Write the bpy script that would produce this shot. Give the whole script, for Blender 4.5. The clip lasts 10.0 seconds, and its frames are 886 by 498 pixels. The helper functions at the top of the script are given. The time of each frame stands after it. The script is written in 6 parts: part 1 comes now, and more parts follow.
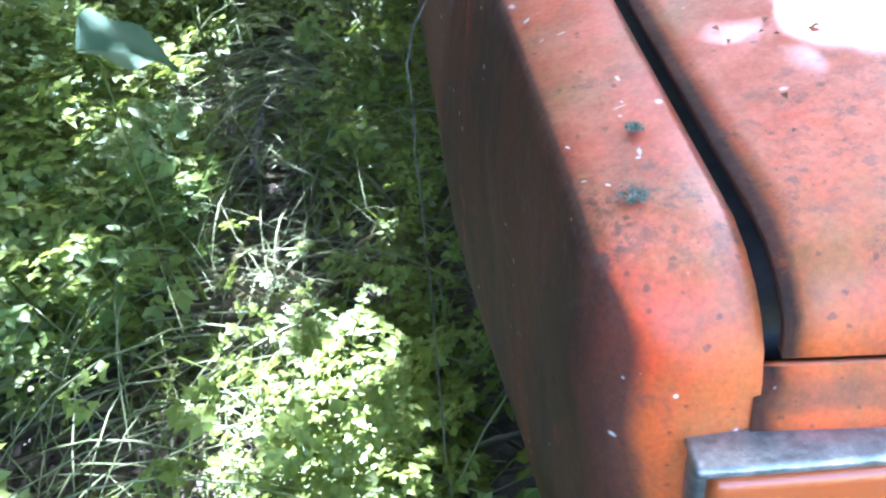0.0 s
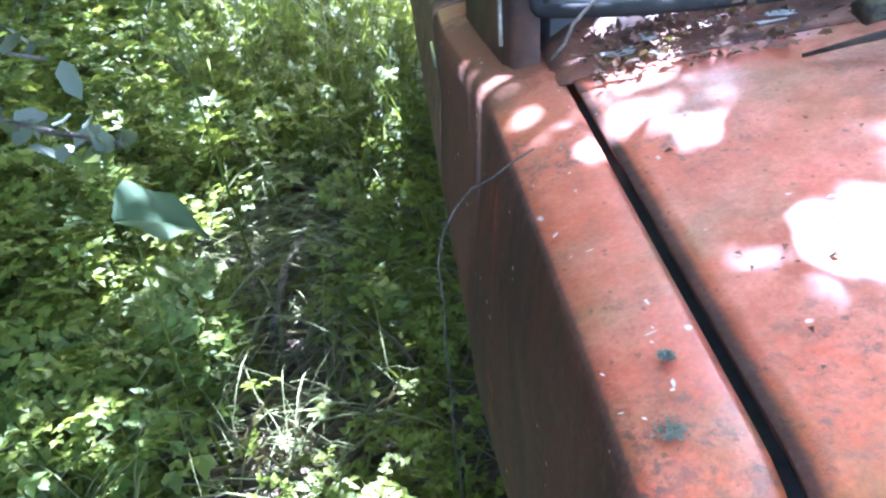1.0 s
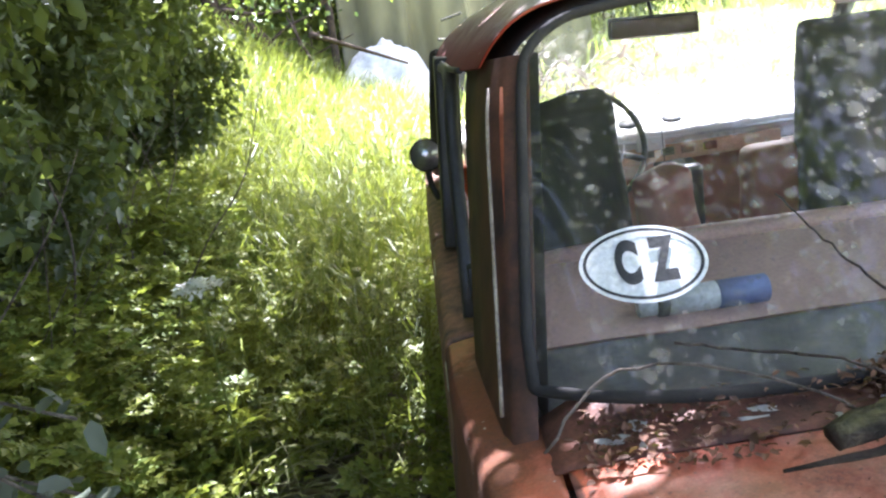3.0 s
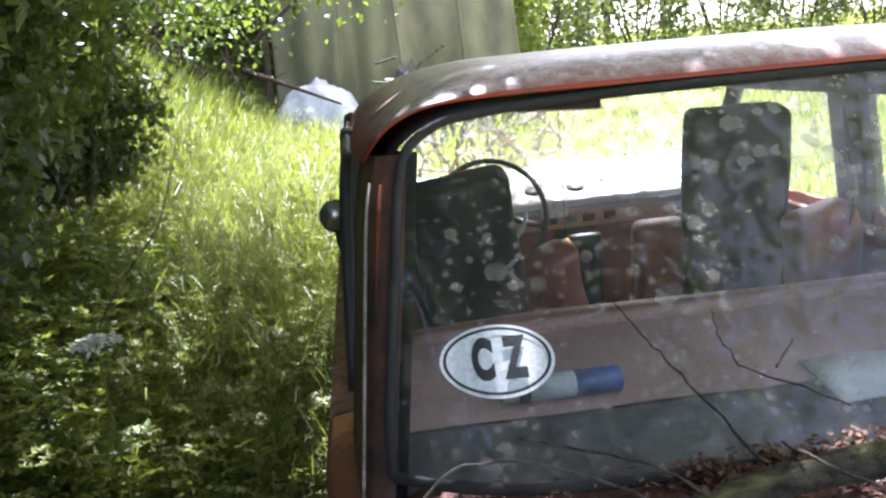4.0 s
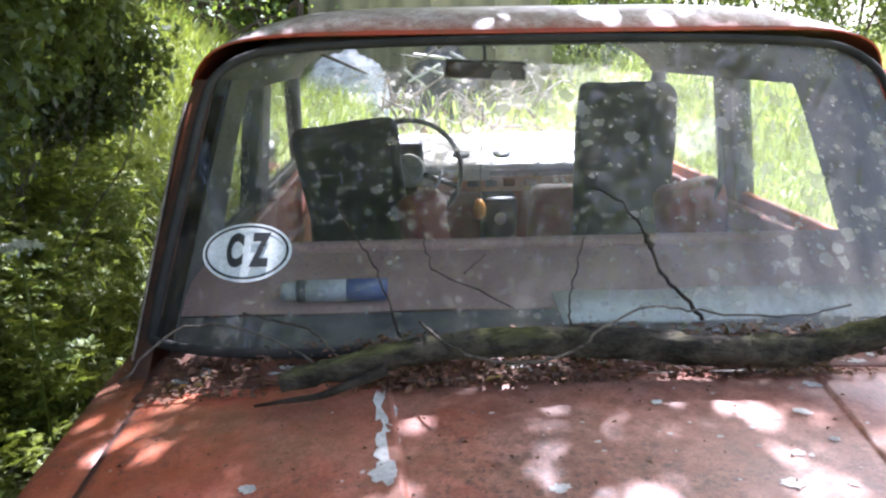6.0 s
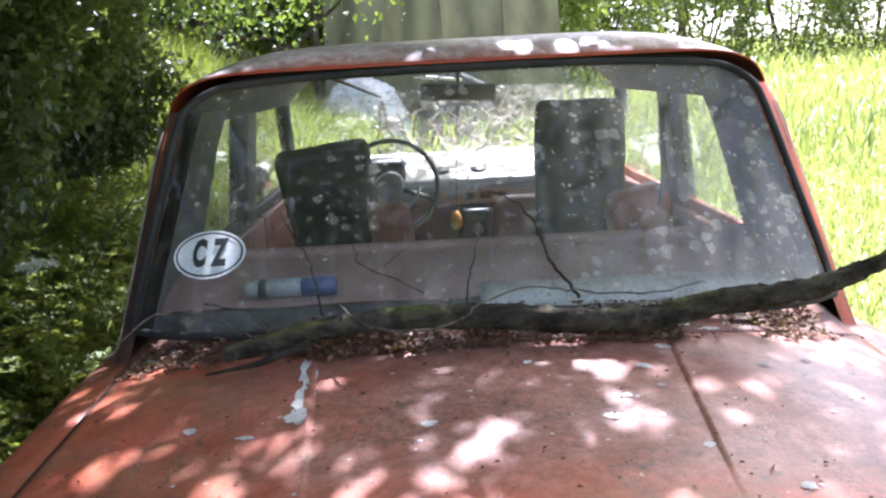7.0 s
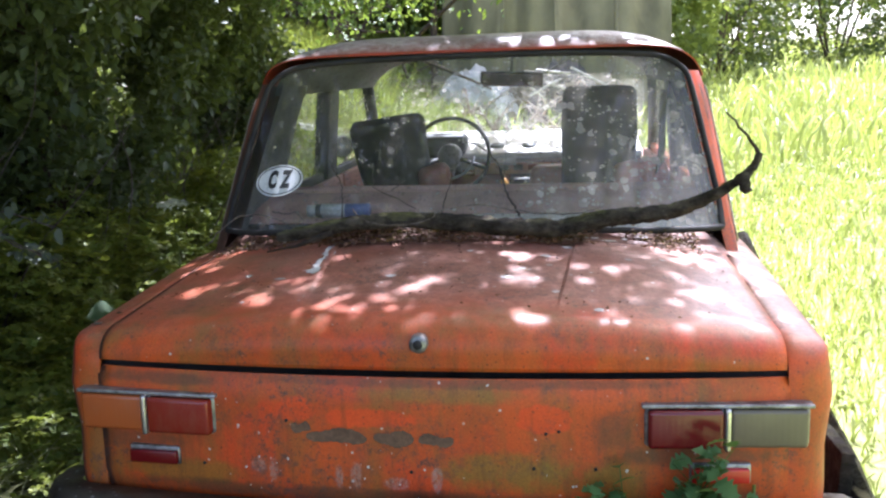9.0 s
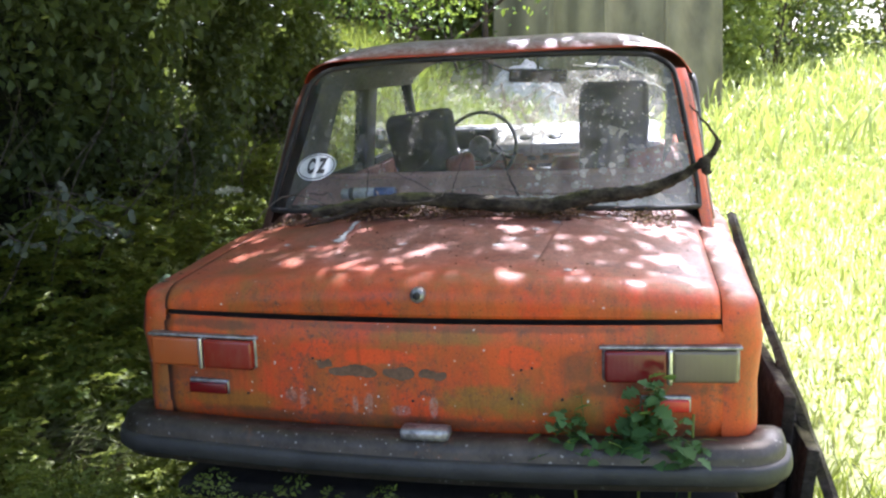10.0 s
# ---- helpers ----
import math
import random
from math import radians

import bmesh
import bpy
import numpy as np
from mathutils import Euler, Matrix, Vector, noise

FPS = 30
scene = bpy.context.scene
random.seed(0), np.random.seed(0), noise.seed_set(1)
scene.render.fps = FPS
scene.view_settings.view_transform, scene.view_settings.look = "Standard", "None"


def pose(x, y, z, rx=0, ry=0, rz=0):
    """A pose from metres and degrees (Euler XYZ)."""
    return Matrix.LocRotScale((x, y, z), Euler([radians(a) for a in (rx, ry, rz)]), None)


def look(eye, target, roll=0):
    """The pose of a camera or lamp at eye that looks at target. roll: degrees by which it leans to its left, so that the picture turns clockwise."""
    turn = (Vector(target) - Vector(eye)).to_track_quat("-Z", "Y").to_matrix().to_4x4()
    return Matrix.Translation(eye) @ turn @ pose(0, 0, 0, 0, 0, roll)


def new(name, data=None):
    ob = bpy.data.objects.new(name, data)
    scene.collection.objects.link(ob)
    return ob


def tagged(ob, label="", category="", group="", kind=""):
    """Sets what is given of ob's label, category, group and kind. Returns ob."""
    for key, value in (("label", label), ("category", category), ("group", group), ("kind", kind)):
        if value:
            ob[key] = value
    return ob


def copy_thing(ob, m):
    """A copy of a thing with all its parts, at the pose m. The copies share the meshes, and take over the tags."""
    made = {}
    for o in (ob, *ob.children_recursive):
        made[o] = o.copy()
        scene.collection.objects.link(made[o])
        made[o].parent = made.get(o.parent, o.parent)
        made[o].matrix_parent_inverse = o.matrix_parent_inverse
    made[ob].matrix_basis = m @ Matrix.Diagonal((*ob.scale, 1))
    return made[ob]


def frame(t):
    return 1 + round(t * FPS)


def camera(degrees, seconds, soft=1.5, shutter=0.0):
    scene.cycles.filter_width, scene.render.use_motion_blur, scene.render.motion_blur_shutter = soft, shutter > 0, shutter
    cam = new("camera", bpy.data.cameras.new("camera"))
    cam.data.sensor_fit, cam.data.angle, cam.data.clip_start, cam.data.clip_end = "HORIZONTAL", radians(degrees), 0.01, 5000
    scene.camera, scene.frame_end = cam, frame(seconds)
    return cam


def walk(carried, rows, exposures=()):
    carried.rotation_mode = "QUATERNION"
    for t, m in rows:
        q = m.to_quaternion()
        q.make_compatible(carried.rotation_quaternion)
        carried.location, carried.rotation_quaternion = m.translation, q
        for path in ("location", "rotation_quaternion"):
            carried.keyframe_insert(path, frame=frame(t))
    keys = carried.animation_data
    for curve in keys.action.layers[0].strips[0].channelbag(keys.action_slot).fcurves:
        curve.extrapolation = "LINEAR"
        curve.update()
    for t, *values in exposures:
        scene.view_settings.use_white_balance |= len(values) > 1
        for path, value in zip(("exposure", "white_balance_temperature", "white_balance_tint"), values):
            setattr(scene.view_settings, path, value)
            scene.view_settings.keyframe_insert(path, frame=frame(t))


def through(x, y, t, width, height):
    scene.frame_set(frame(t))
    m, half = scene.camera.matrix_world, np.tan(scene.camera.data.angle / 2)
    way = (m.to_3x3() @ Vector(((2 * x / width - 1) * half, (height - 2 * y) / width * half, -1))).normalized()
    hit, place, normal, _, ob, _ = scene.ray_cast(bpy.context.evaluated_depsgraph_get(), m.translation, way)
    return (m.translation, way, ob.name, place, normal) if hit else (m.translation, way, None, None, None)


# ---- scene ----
cam = camera(56.2, 10.0, 2.3)
PATH = [
    (0, (-0.84, -0.298, 1.133), (-0.843, 1.321, -0.041), -8.1),
    (0.5, (-0.845, -0.286, 1.16), (-0.846, 1.417, 0.111), -8.4),
    (1, (-0.848, -0.283, 1.197), (-0.838, 1.502, 0.297), -8.0),
    (1.5, (-0.839, -0.283, 1.224), (-0.835, 1.585, 0.51), -7.7),
    (2, (-0.816, -0.277, 1.279), (-0.825, 1.634, 0.69), -8.6),
    (2.5, (-0.792, -0.273, 1.339), (-0.79, 1.675, 0.884), -8.6),
    (2.7, (-0.79, -0.271, 1.359), (-0.784, 1.685, 0.94), -8.6),
    (3.8, (-0.716, -0.311, 1.441), (-0.667, 1.662, 1.12), -6.2),
    (4, (-0.688, -0.34, 1.462), (-0.511, 1.627, 1.146), -5.6),
    (4.5, (-0.574, -0.399, 1.452), (-0.421, 1.566, 1.113), -4.1),
    (5, (-0.429, -0.44, 1.433), (-0.349, 1.532, 1.11), -3.2),
    (5.5, (-0.303, -0.496, 1.414), (-0.287, 1.472, 1.057), -2.3),
    (6, (-0.263, -0.593, 1.362), (-0.188, 1.374, 1.011), -1.0),
    (6.2, (-0.239, -0.658, 1.366), (-0.137, 1.31, 1.028), -2.0),
    (7.3, (-0.016, -0.936, 1.344), (-0.083, 1.041, 1.045), -2.2),
    (7.5, (0.02, -0.995, 1.314), (-0.112, 0.964, 0.931), -0.9),
    (8, (0.085, -1.156, 1.28), (-0.073, 0.806, 0.926), -1.4),
    (8.5, (0.148, -1.358, 1.274), (-0.045, 0.598, 0.902), -1.3),
    (9, (0.273, -1.534, 1.281), (-0.016, 0.422, 0.977), -1.5),
    (9.5, (0.41, -1.704, 1.264), (0.05, 0.22, 0.853), 1.3),
    (10, (0.468, -1.865, 1.273), (0.041, 0.063, 0.961), -1.9),
]
EXPOSURES = [(0, 4.98, 4400, 21), (1.0, 4.92, 4500, 21), (1.7, 4.65, 4950, 23), (2.5, 4.3, 5350, 23), (4.0, 3.18, 5400, 24), (6.0, 3.1, 5300, 22), (8.0, 2.70, 5300, 22), (10.0, 2.92, 5350, 23)]
walk(cam, [(t, look(eye, target, roll)) for t, eye, target, roll in PATH], EXPOSURES)

# ---- light ----
SUN_AZ, SUN_EL = radians(15), radians(58)
world = bpy.data.worlds.new("sky")
scene.world = world
world.use_nodes = True
wn = world.node_tree.nodes
sky = wn.new("ShaderNodeTexSky")
sky.sky_type, sky.sun_disc = "NISHITA", False
sky.sun_elevation, sky.sun_rotation = SUN_EL, SUN_AZ
sky.air_density, sky.dust_density, sky.ozone_density = 0.8, 5.0, 0.4
haze = wn.new("ShaderNodeMix")
haze.data_type, haze.blend_type = "RGBA", "MULTIPLY"
haze.inputs[0].default_value = 1.0
haze.inputs[7].default_value = (1.06, 1.0, 0.84, 1)
world.node_tree.links.new(sky.outputs[0], haze.inputs[6])
world.node_tree.links.new(haze.outputs[2], wn["Background"].inputs[0])
wn["Background"].inputs[1].default_value = 0.107
sun = bpy.data.lights.new("sun", "SUN")
sun.energy, sun.angle, sun.color = 3.7, radians(0.62), (1.0, 0.95, 0.88)
sun_ob = new("sun", sun)
sun_dir = Vector((math.sin(SUN_AZ) * math.cos(SUN_EL), math.cos(SUN_AZ) * math.cos(SUN_EL), math.sin(SUN_EL)))
sun_ob.matrix_world = look(sun_dir * 30, (0, 0, 0))


# ---- material tools ----
class Nodes:
    def __init__(self, name):
        self.m = bpy.data.materials.new(name)
        self.m.use_nodes = True
        self.t = self.m.node_tree
        self.b = self.t.nodes["Principled BSDF"]
        self.out = self.t.nodes["Material Output"]
        self.co = self.t.nodes.new("ShaderNodeTexCoord").outputs["Object"]

    def node(self, kind, **values):
        n = self.t.nodes.new(kind)
        for key, value in values.items():
            n.inputs[key].default_value = value
        return n

    def link(self, a, b):
        self.t.links.new(a, b)

    def noise(self, scale, detail=4.0, rough=0.55, stretch=None, distortion=0.0):
        n = self.node("ShaderNodeTexNoise", Scale=scale, Detail=detail, Roughness=rough, Distortion=distortion)
        co = self.co
        if stretch:
            mp = self.node("ShaderNodeMapping", Scale=stretch)
            self.link(co, mp.inputs[0])
            co = mp.outputs[0]
        self.link(co, n.inputs["Vector"])
        return n.outputs["Fac"]

    def cells(self, scale, stretch=None):
        n = self.node("ShaderNodeTexVoronoi", Scale=scale)
        self.link(self.co, n.inputs["Vector"])
        return n.outputs["Distance"]

    def spots(self, scale, size=0.5):
        """Round specks of many sizes."""
        n = self.node("ShaderNodeTexVoronoi", Scale=scale)
        wob = self.node("ShaderNodeTexNoise", Scale=scale * 1.3, Detail=2.0)
        self.link(self.co, wob.inputs["Vector"])
        mx = self.t.nodes.new("ShaderNodeVectorMath")
        mx.operation = "MULTIPLY_ADD"
        self.link(wob.outputs["Color"], mx.inputs[0])
        mx.inputs[1].default_value = (0.6 / scale,) * 3
        self.link(self.co, mx.inputs[2])
        self.link(mx.outputs[0], n.inputs["Vector"])
        sep = self.t.nodes.new("ShaderNodeSeparateColor")
        self.link(n.outputs["Color"], sep.inputs[0])
        r = self.math("MULTIPLY", self.math("POWER", sep.outputs[0], 2.5), size)
        return self.ramp(self.math("SUBTRACT", r, n.outputs["Distance"]), ((0.0, 0.0), (0.10, 1.0)))

    def ramp(self, fac, stops):
        n = self.t.nodes.new("ShaderNodeValToRGB")
        e = n.color_ramp.elements
        while len(e) < len(stops):
            e.new(0.5)
        for k, (p, c) in enumerate(stops):
            e[k].position = p
            e[k].color = (c, c, c, 1) if isinstance(c, (int, float)) else (*c, 1)
        self.link(fac, n.inputs[0])
        return n.outputs[0]

    def mix(self, fac, a, b, blend="MIX"):
        n = self.t.nodes.new("ShaderNodeMix")
        n.data_type, n.blend_type = "RGBA", blend
        for socket, v in ((n.inputs[0], fac), (n.inputs[6], a), (n.inputs[7], b)):
            if isinstance(v, (int, float)):
                socket.default_value = v
            elif isinstance(v, tuple):
                socket.default_value = (*v, 1)
            else:
                self.link(v, socket)
        return n.outputs[2]

    def math(self, op, a, b=0.5):
        n = self.t.nodes.new("ShaderNodeMath")
        n.operation = op
        for k, v in enumerate((a, b)):
            if isinstance(v, (int, float)):
                n.inputs[k].default_value = v
            else:
                self.link(v, n.inputs[k])
        return n.outputs[0]

    def bump(self, height, strength=0.3, distance=0.01):
        n = self.node("ShaderNodeBump", Strength=strength, Distance=distance)
        self.link(height, n.inputs["Height"])
        self.link(n.outputs[0], self.b.inputs["Normal"])

    def set(self, color=None, rough=None, metal=None, spec=None):
        for key, v in (("Base Color", color), ("Roughness", rough), ("Metallic", metal), ("Specular IOR Level", spec)):
            if v is None:
                continue
            if isinstance(v, (int, float)):
                self.b.inputs[key].default_value = v
            elif isinstance(v, tuple):
                self.b.inputs[key].default_value = (*v, 1)
            else:
                self.link(v, self.b.inputs[key])
        return self.m


def plain(name, c1, c2, rough=0.6, metal=0.0, scale=20.0, bump=0.15, fine=160.0):
    n = Nodes(name)
    a = n.noise(scale, 5, 0.65)
    col = n.mix(n.ramp(a, ((0.32, 0.0), (0.68, 1.0))), c1, c2)
    g = n.noise(fine, 3)
    col = n.mix(0.25, col, n.ramp(g, ((0.3, 0.25), (0.7, 0.9))), "OVERLAY")
    n.bump(g, bump, 0.004)
    return n.set(col, rough, metal)


def leafy(name, dark, light, through=0.35, rough=0.5):
    """Leaf: colour varies leaf by leaf, part of the light goes through it."""
    n = Nodes(name)
    geo = n.t.nodes.new("ShaderNodeNewGeometry")
    big = n.noise(1.7, 3)
    f = n.math("ADD", n.math("MULTIPLY", geo.outputs["Random Per Island"], 0.6), n.math("MULTIPLY", big, 0.45))
    col = n.mix(f, dark, light)
    n.set(col, rough, 0.0, 0.4)
    tr = n.t.nodes.new("ShaderNodeBsdfTranslucent")
    n.link(n.mix(0.35, col, (0.42, 0.5, 0.05)), tr.inputs[0])
    mx = n.node("ShaderNodeMixShader", Fac=through)
    n.link(n.b.outputs[0], mx.inputs[1])
    n.link(tr.outputs[0], mx.inputs[2])
    n.link(mx.outputs[0], n.out.inputs[0])
    return n.m


def car_paint(name="faded_orange_paint", roof=False, tail=False):
    n = Nodes(name)
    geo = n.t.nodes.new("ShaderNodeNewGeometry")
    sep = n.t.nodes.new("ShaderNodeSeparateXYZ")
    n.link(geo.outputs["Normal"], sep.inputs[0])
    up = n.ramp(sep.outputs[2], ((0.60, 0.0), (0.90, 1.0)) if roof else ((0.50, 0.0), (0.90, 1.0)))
    at = n.t.nodes.new("ShaderNodeSeparateXYZ")
    n.link(n.co, at.inputs[0])
    a = n.noise(3.2, 6, 0.6)
    col = n.mix(n.ramp(a, ((0.35, 0.0), (0.62, 1.0))), (0.40, 0.050, 0.006), (0.50, 0.082, 0.008))
    # bright repaired blotches
    p = n.noise(4.3, 2, 0.4, (1.0, 1.0, 1.4))
    col = n.mix(n.ramp(p, ((0.575, 0.0), (0.605, 0.9))), col, (0.52, 0.058, 0.007))

    def blot(cx, cz, rx, rz, edge, power=2.0):
        """A stain round (cx, cz) on an upright face, its outline broken up by noise."""
        w = n.math("MULTIPLY", n.math("SUBTRACT", n.noise(11.0, 6, 0.75), 0.5), 3.2)
        dx = n.math("POWER", n.math("ABSOLUTE", n.math("DIVIDE", n.math("SUBTRACT", at.outputs[0], cx), rx)), power)
        dz = n.math("POWER", n.math("ABSOLUTE", n.math("DIVIDE", n.math("SUBTRACT", at.outputs[2], cz), rz)), power)
        d = n.math("ADD", n.math("ADD", dx, dz), w)
        return n.ramp(d, ((1.0 - edge, 1.0), (1.0, 0.0)))

    # green algae and brown grime in streaks
    s = n.noise(5.0, 6, 0.7, (1.6, 1.6, 0.55))
    col = n.mix(n.ramp(s, ((0.47, 0.0), (0.66, 0.75))), col, (0.17, 0.095, 0.018))
    s2 = n.noise(13.0, 5, 0.7, (1.3, 1.3, 0.7))
    col = n.mix(n.ramp(s2, ((0.56, 0.0), (0.75, 0.6))), col, (0.18, 0.070, 0.028))
    if tail:
        for cx, cz, rx, rz in ((-0.255, 0.735, 0.055, 0.028), (0.235, 0.725, 0.05, 0.03), (-0.10, 0.72, 0.10, 0.022)):
            col = n.mix(n.math("MULTIPLY", blot(cx, cz, rx, rz, 0.3), 0.7), col, (0.66, 0.066, 0.005))
        for cx, cz, rx, rz, f in ((0.20, 0.615, 0.18, 0.045, 0.75), (0.04, 0.770, 0.17, 0.022, 0.6), (-0.50, 0.59, 0.16, 0.03, 0.6), (0.36, 0.59, 0.06, 0.08, 0.5)):
            col = n.mix(n.math("MULTIPLY", blot(cx, cz, rx, rz, 0.8), f), col, (0.17, 0.12, 0.015))
        for cx, cz, rx, rz, f in ((0.52, 0.652, 0.20, 0.022, 0.7), (-0.60, 0.650, 0.13, 0.022, 0.6), (0.36, 0.70, 0.05, 0.05, 0.55), (-0.56, 0.782, 0.16, 0.014, 0.7), (0.10, 0.790, 0.55, 0.010, 0.55), (0.55, 0.56, 0.12, 0.03, 0.6), (-0.10, 0.560, 0.60, 0.020, 0.75)):
            col = n.mix(n.math("MULTIPLY", blot(cx, cz, rx, rz, 0.8), f), col, (0.095, 0.045, 0.020))
        for cx, cz, rx, rz in ((-0.13, 0.597, 0.014, 0.034), (-0.165, 0.60, 0.010, 0.03), (-0.30, 0.605, 0.012, 0.03), (-0.33, 0.612, 0.02, 0.02), (-0.05, 0.59, 0.03, 0.016), (0.03, 0.60, 0.012, 0.03)):
            scrape = n.math("MULTIPLY", blot(cx, cz, rx, rz, 0.5), n.ramp(n.noise(190.0, 6, 0.85, (1.0, 1.0, 0.7)), ((0.44, 0.1), (0.62, 0.7))))
            col = n.mix(scrape, col, (0.30, 0.29, 0.25))
    # flank facing the thicket: algae film, with its shade painted in by facing
    grime_shade = n.ramp(n.math("MULTIPLY", sep.outputs[0], -1.0), ((0.50, 0.0), (0.68, 1.0)))
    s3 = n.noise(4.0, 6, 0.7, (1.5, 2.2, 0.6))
    col = n.mix(n.math("MULTIPLY", grime_shade, n.ramp(s3, ((0.26, 0.75), (0.55, 1.0)))), col, (0.050, 0.020, 0.011))
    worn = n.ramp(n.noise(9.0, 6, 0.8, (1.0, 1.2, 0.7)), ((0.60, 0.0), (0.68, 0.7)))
    col = n.mix(n.math("MULTIPLY", grime_shade, worn), col, (0.30, 0.055, 0.012))
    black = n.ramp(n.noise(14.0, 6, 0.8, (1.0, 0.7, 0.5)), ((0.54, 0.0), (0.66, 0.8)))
    col = n.mix(n.math("MULTIPLY", grime_shade, black), col, (0.020, 0.014, 0.009))
    if not roof and not tail:
        dx = n.math("POWER", n.math("DIVIDE", n.math("ADD", at.outputs[0], 0.75), 0.13), 2.0)
        dy = n.math("POWER", n.math("DIVIDE", n.math("SUBTRACT", at.outputs[1], 0.86), 0.27), 2.0)
        rot = n.math("ADD", n.math("ADD", dx, dy), n.math("MULTIPLY", n.math("SUBTRACT", n.noise(14.0, 6, 0.75), 0.5), 2.2))
        foot = n.ramp(rot, ((0.55, 0.85), (1.0, 0.0)))
    if roof:
        col = n.mix(0.6, col, (0.17, 0.022, 0.014))
    # chalky oxidised film and dust on upward faces, thinner towards the left wing
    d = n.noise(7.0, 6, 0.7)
    film_haze = n.math("MULTIPLY", up, n.ramp(d, ((0.25, 0.72), (0.75, 1.0))))
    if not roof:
        # the lid's sky glare, paler to the right, is put into this film
        film_haze = n.math("MULTIPLY", film_haze, n.ramp(n.math("ADD", n.math("ADD", at.outputs[0], n.math("MULTIPLY", d, 0.3)), 0.65), ((0.12, 0.48), (0.70, 1.0))))
        film_haze = n.math("MULTIPLY", film_haze, n.ramp(n.math("ADD", at.outputs[1], n.math("MULTIPLY", d, 0.12)), ((0.07, 0.35), (0.20, 1.0))))
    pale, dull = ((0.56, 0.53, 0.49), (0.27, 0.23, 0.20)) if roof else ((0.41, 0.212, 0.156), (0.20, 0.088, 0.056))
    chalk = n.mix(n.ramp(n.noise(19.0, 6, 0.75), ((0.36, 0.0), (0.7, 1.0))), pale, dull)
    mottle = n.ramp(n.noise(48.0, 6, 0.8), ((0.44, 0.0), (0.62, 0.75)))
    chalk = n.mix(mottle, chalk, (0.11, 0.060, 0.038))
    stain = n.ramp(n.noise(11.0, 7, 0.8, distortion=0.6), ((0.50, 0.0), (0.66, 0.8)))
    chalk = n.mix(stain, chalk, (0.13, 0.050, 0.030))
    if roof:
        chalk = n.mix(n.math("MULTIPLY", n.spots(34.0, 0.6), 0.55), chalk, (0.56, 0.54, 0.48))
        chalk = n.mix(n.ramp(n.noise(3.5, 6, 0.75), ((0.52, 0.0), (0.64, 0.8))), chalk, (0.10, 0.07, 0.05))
    col = n.mix(film_haze, col, chalk)
    if not roof and not tail:
        col = n.mix(foot, col, n.mix(n.noise(30.0, 6, 0.75), (0.055, 0.022, 0.011), (0.22, 0.075, 0.028)))
    if not roof:
        # runs of dark dirt down the upright faces
        run = n.ramp(n.noise(30.0, 5, 0.75, (1.0, 1.0, 0.12)), ((0.52, 0.0), (0.70, 0.6)))
        col = n.mix(n.math("MULTIPLY", run, n.math("SUBTRACT", 1.0, up)), col, (0.12, 0.046, 0.014))
        # blotches of dark mildew, broken into small specks, on top and flank alike
        where = n.ramp(n.noise(5.5, 4, 0.6, distortion=0.4), ((0.45, 0.0), (0.60, 1.0)))
        speck = n.ramp(n.noise(75.0, 6, 0.8), ((0.50, 0.0), (0.60, 0.85)))
        col = n.mix(n.math("MULTIPLY", where, speck), col, (0.085, 0.045, 0.033))
        smear = n.ramp(n.noise(21.0, 6, 0.75, (1.0, 0.6, 0.8), 0.5), ((0.55, 0.0), (0.68, 0.6)))
        col = n.mix(n.math("MULTIPLY", where, smear), col, (0.12, 0.062, 0.046))
        # pinholes of rust and pale droppings
        col = n.mix(n.math("MULTIPLY", n.spots(120.0, 0.34), 0.6), col, (0.055, 0.028, 0.018))
        col = n.mix(n.math("MULTIPLY", n.spots(44.0, 0.17), 0.75), col, (0.62, 0.60, 0.56))
    # lichen specks and bare grey spots
    v = n.cells(26.0)
    spots = n.math("MULTIPLY", n.ramp(v, ((0.02, 1.0), (0.05, 0.0))), n.ramp(n.noise(6.0, 2), ((0.58, 0.0), (0.66, 1.0))))
    col = n.mix(spots, col, (0.50, 0.50, 0.47))
    fine = n.noise(240.0, 3, 0.7)
    col = n.mix(0.35, col, n.ramp(fine, ((0.25, 0.2), (0.75, 0.85))), "OVERLAY")
    n.bump(n.math("ADD", n.noise(55.0, 5, 0.7), n.math("MULTIPLY", fine, 0.5)), 0.10, 0.004)
    coat = n.math("MULTIPLY", n.math("ADD", 0.08, n.math("MULTIPLY", up, 0.34)), n.math("SUBTRACT", 1.0, grime_shade))
    dry = n.math("MULTIPLY", grime_shade, 0.3)
    if not roof and not tail:
        coat = n.math("MULTIPLY", coat, n.math("SUBTRACT", 1.0, foot))
        dry = n.math("ADD", dry, n.math("MULTIPLY", foot, 0.3))
    n.link(coat, n.b.inputs["Coat Weight"])
    n.b.inputs["Coat Roughness"].default_value = 0.30
    return n.set(col, n.math("ADD", n.ramp(a, ((0.3, 0.45), (0.7, 0.60))), dry), 0.0, 0.35)


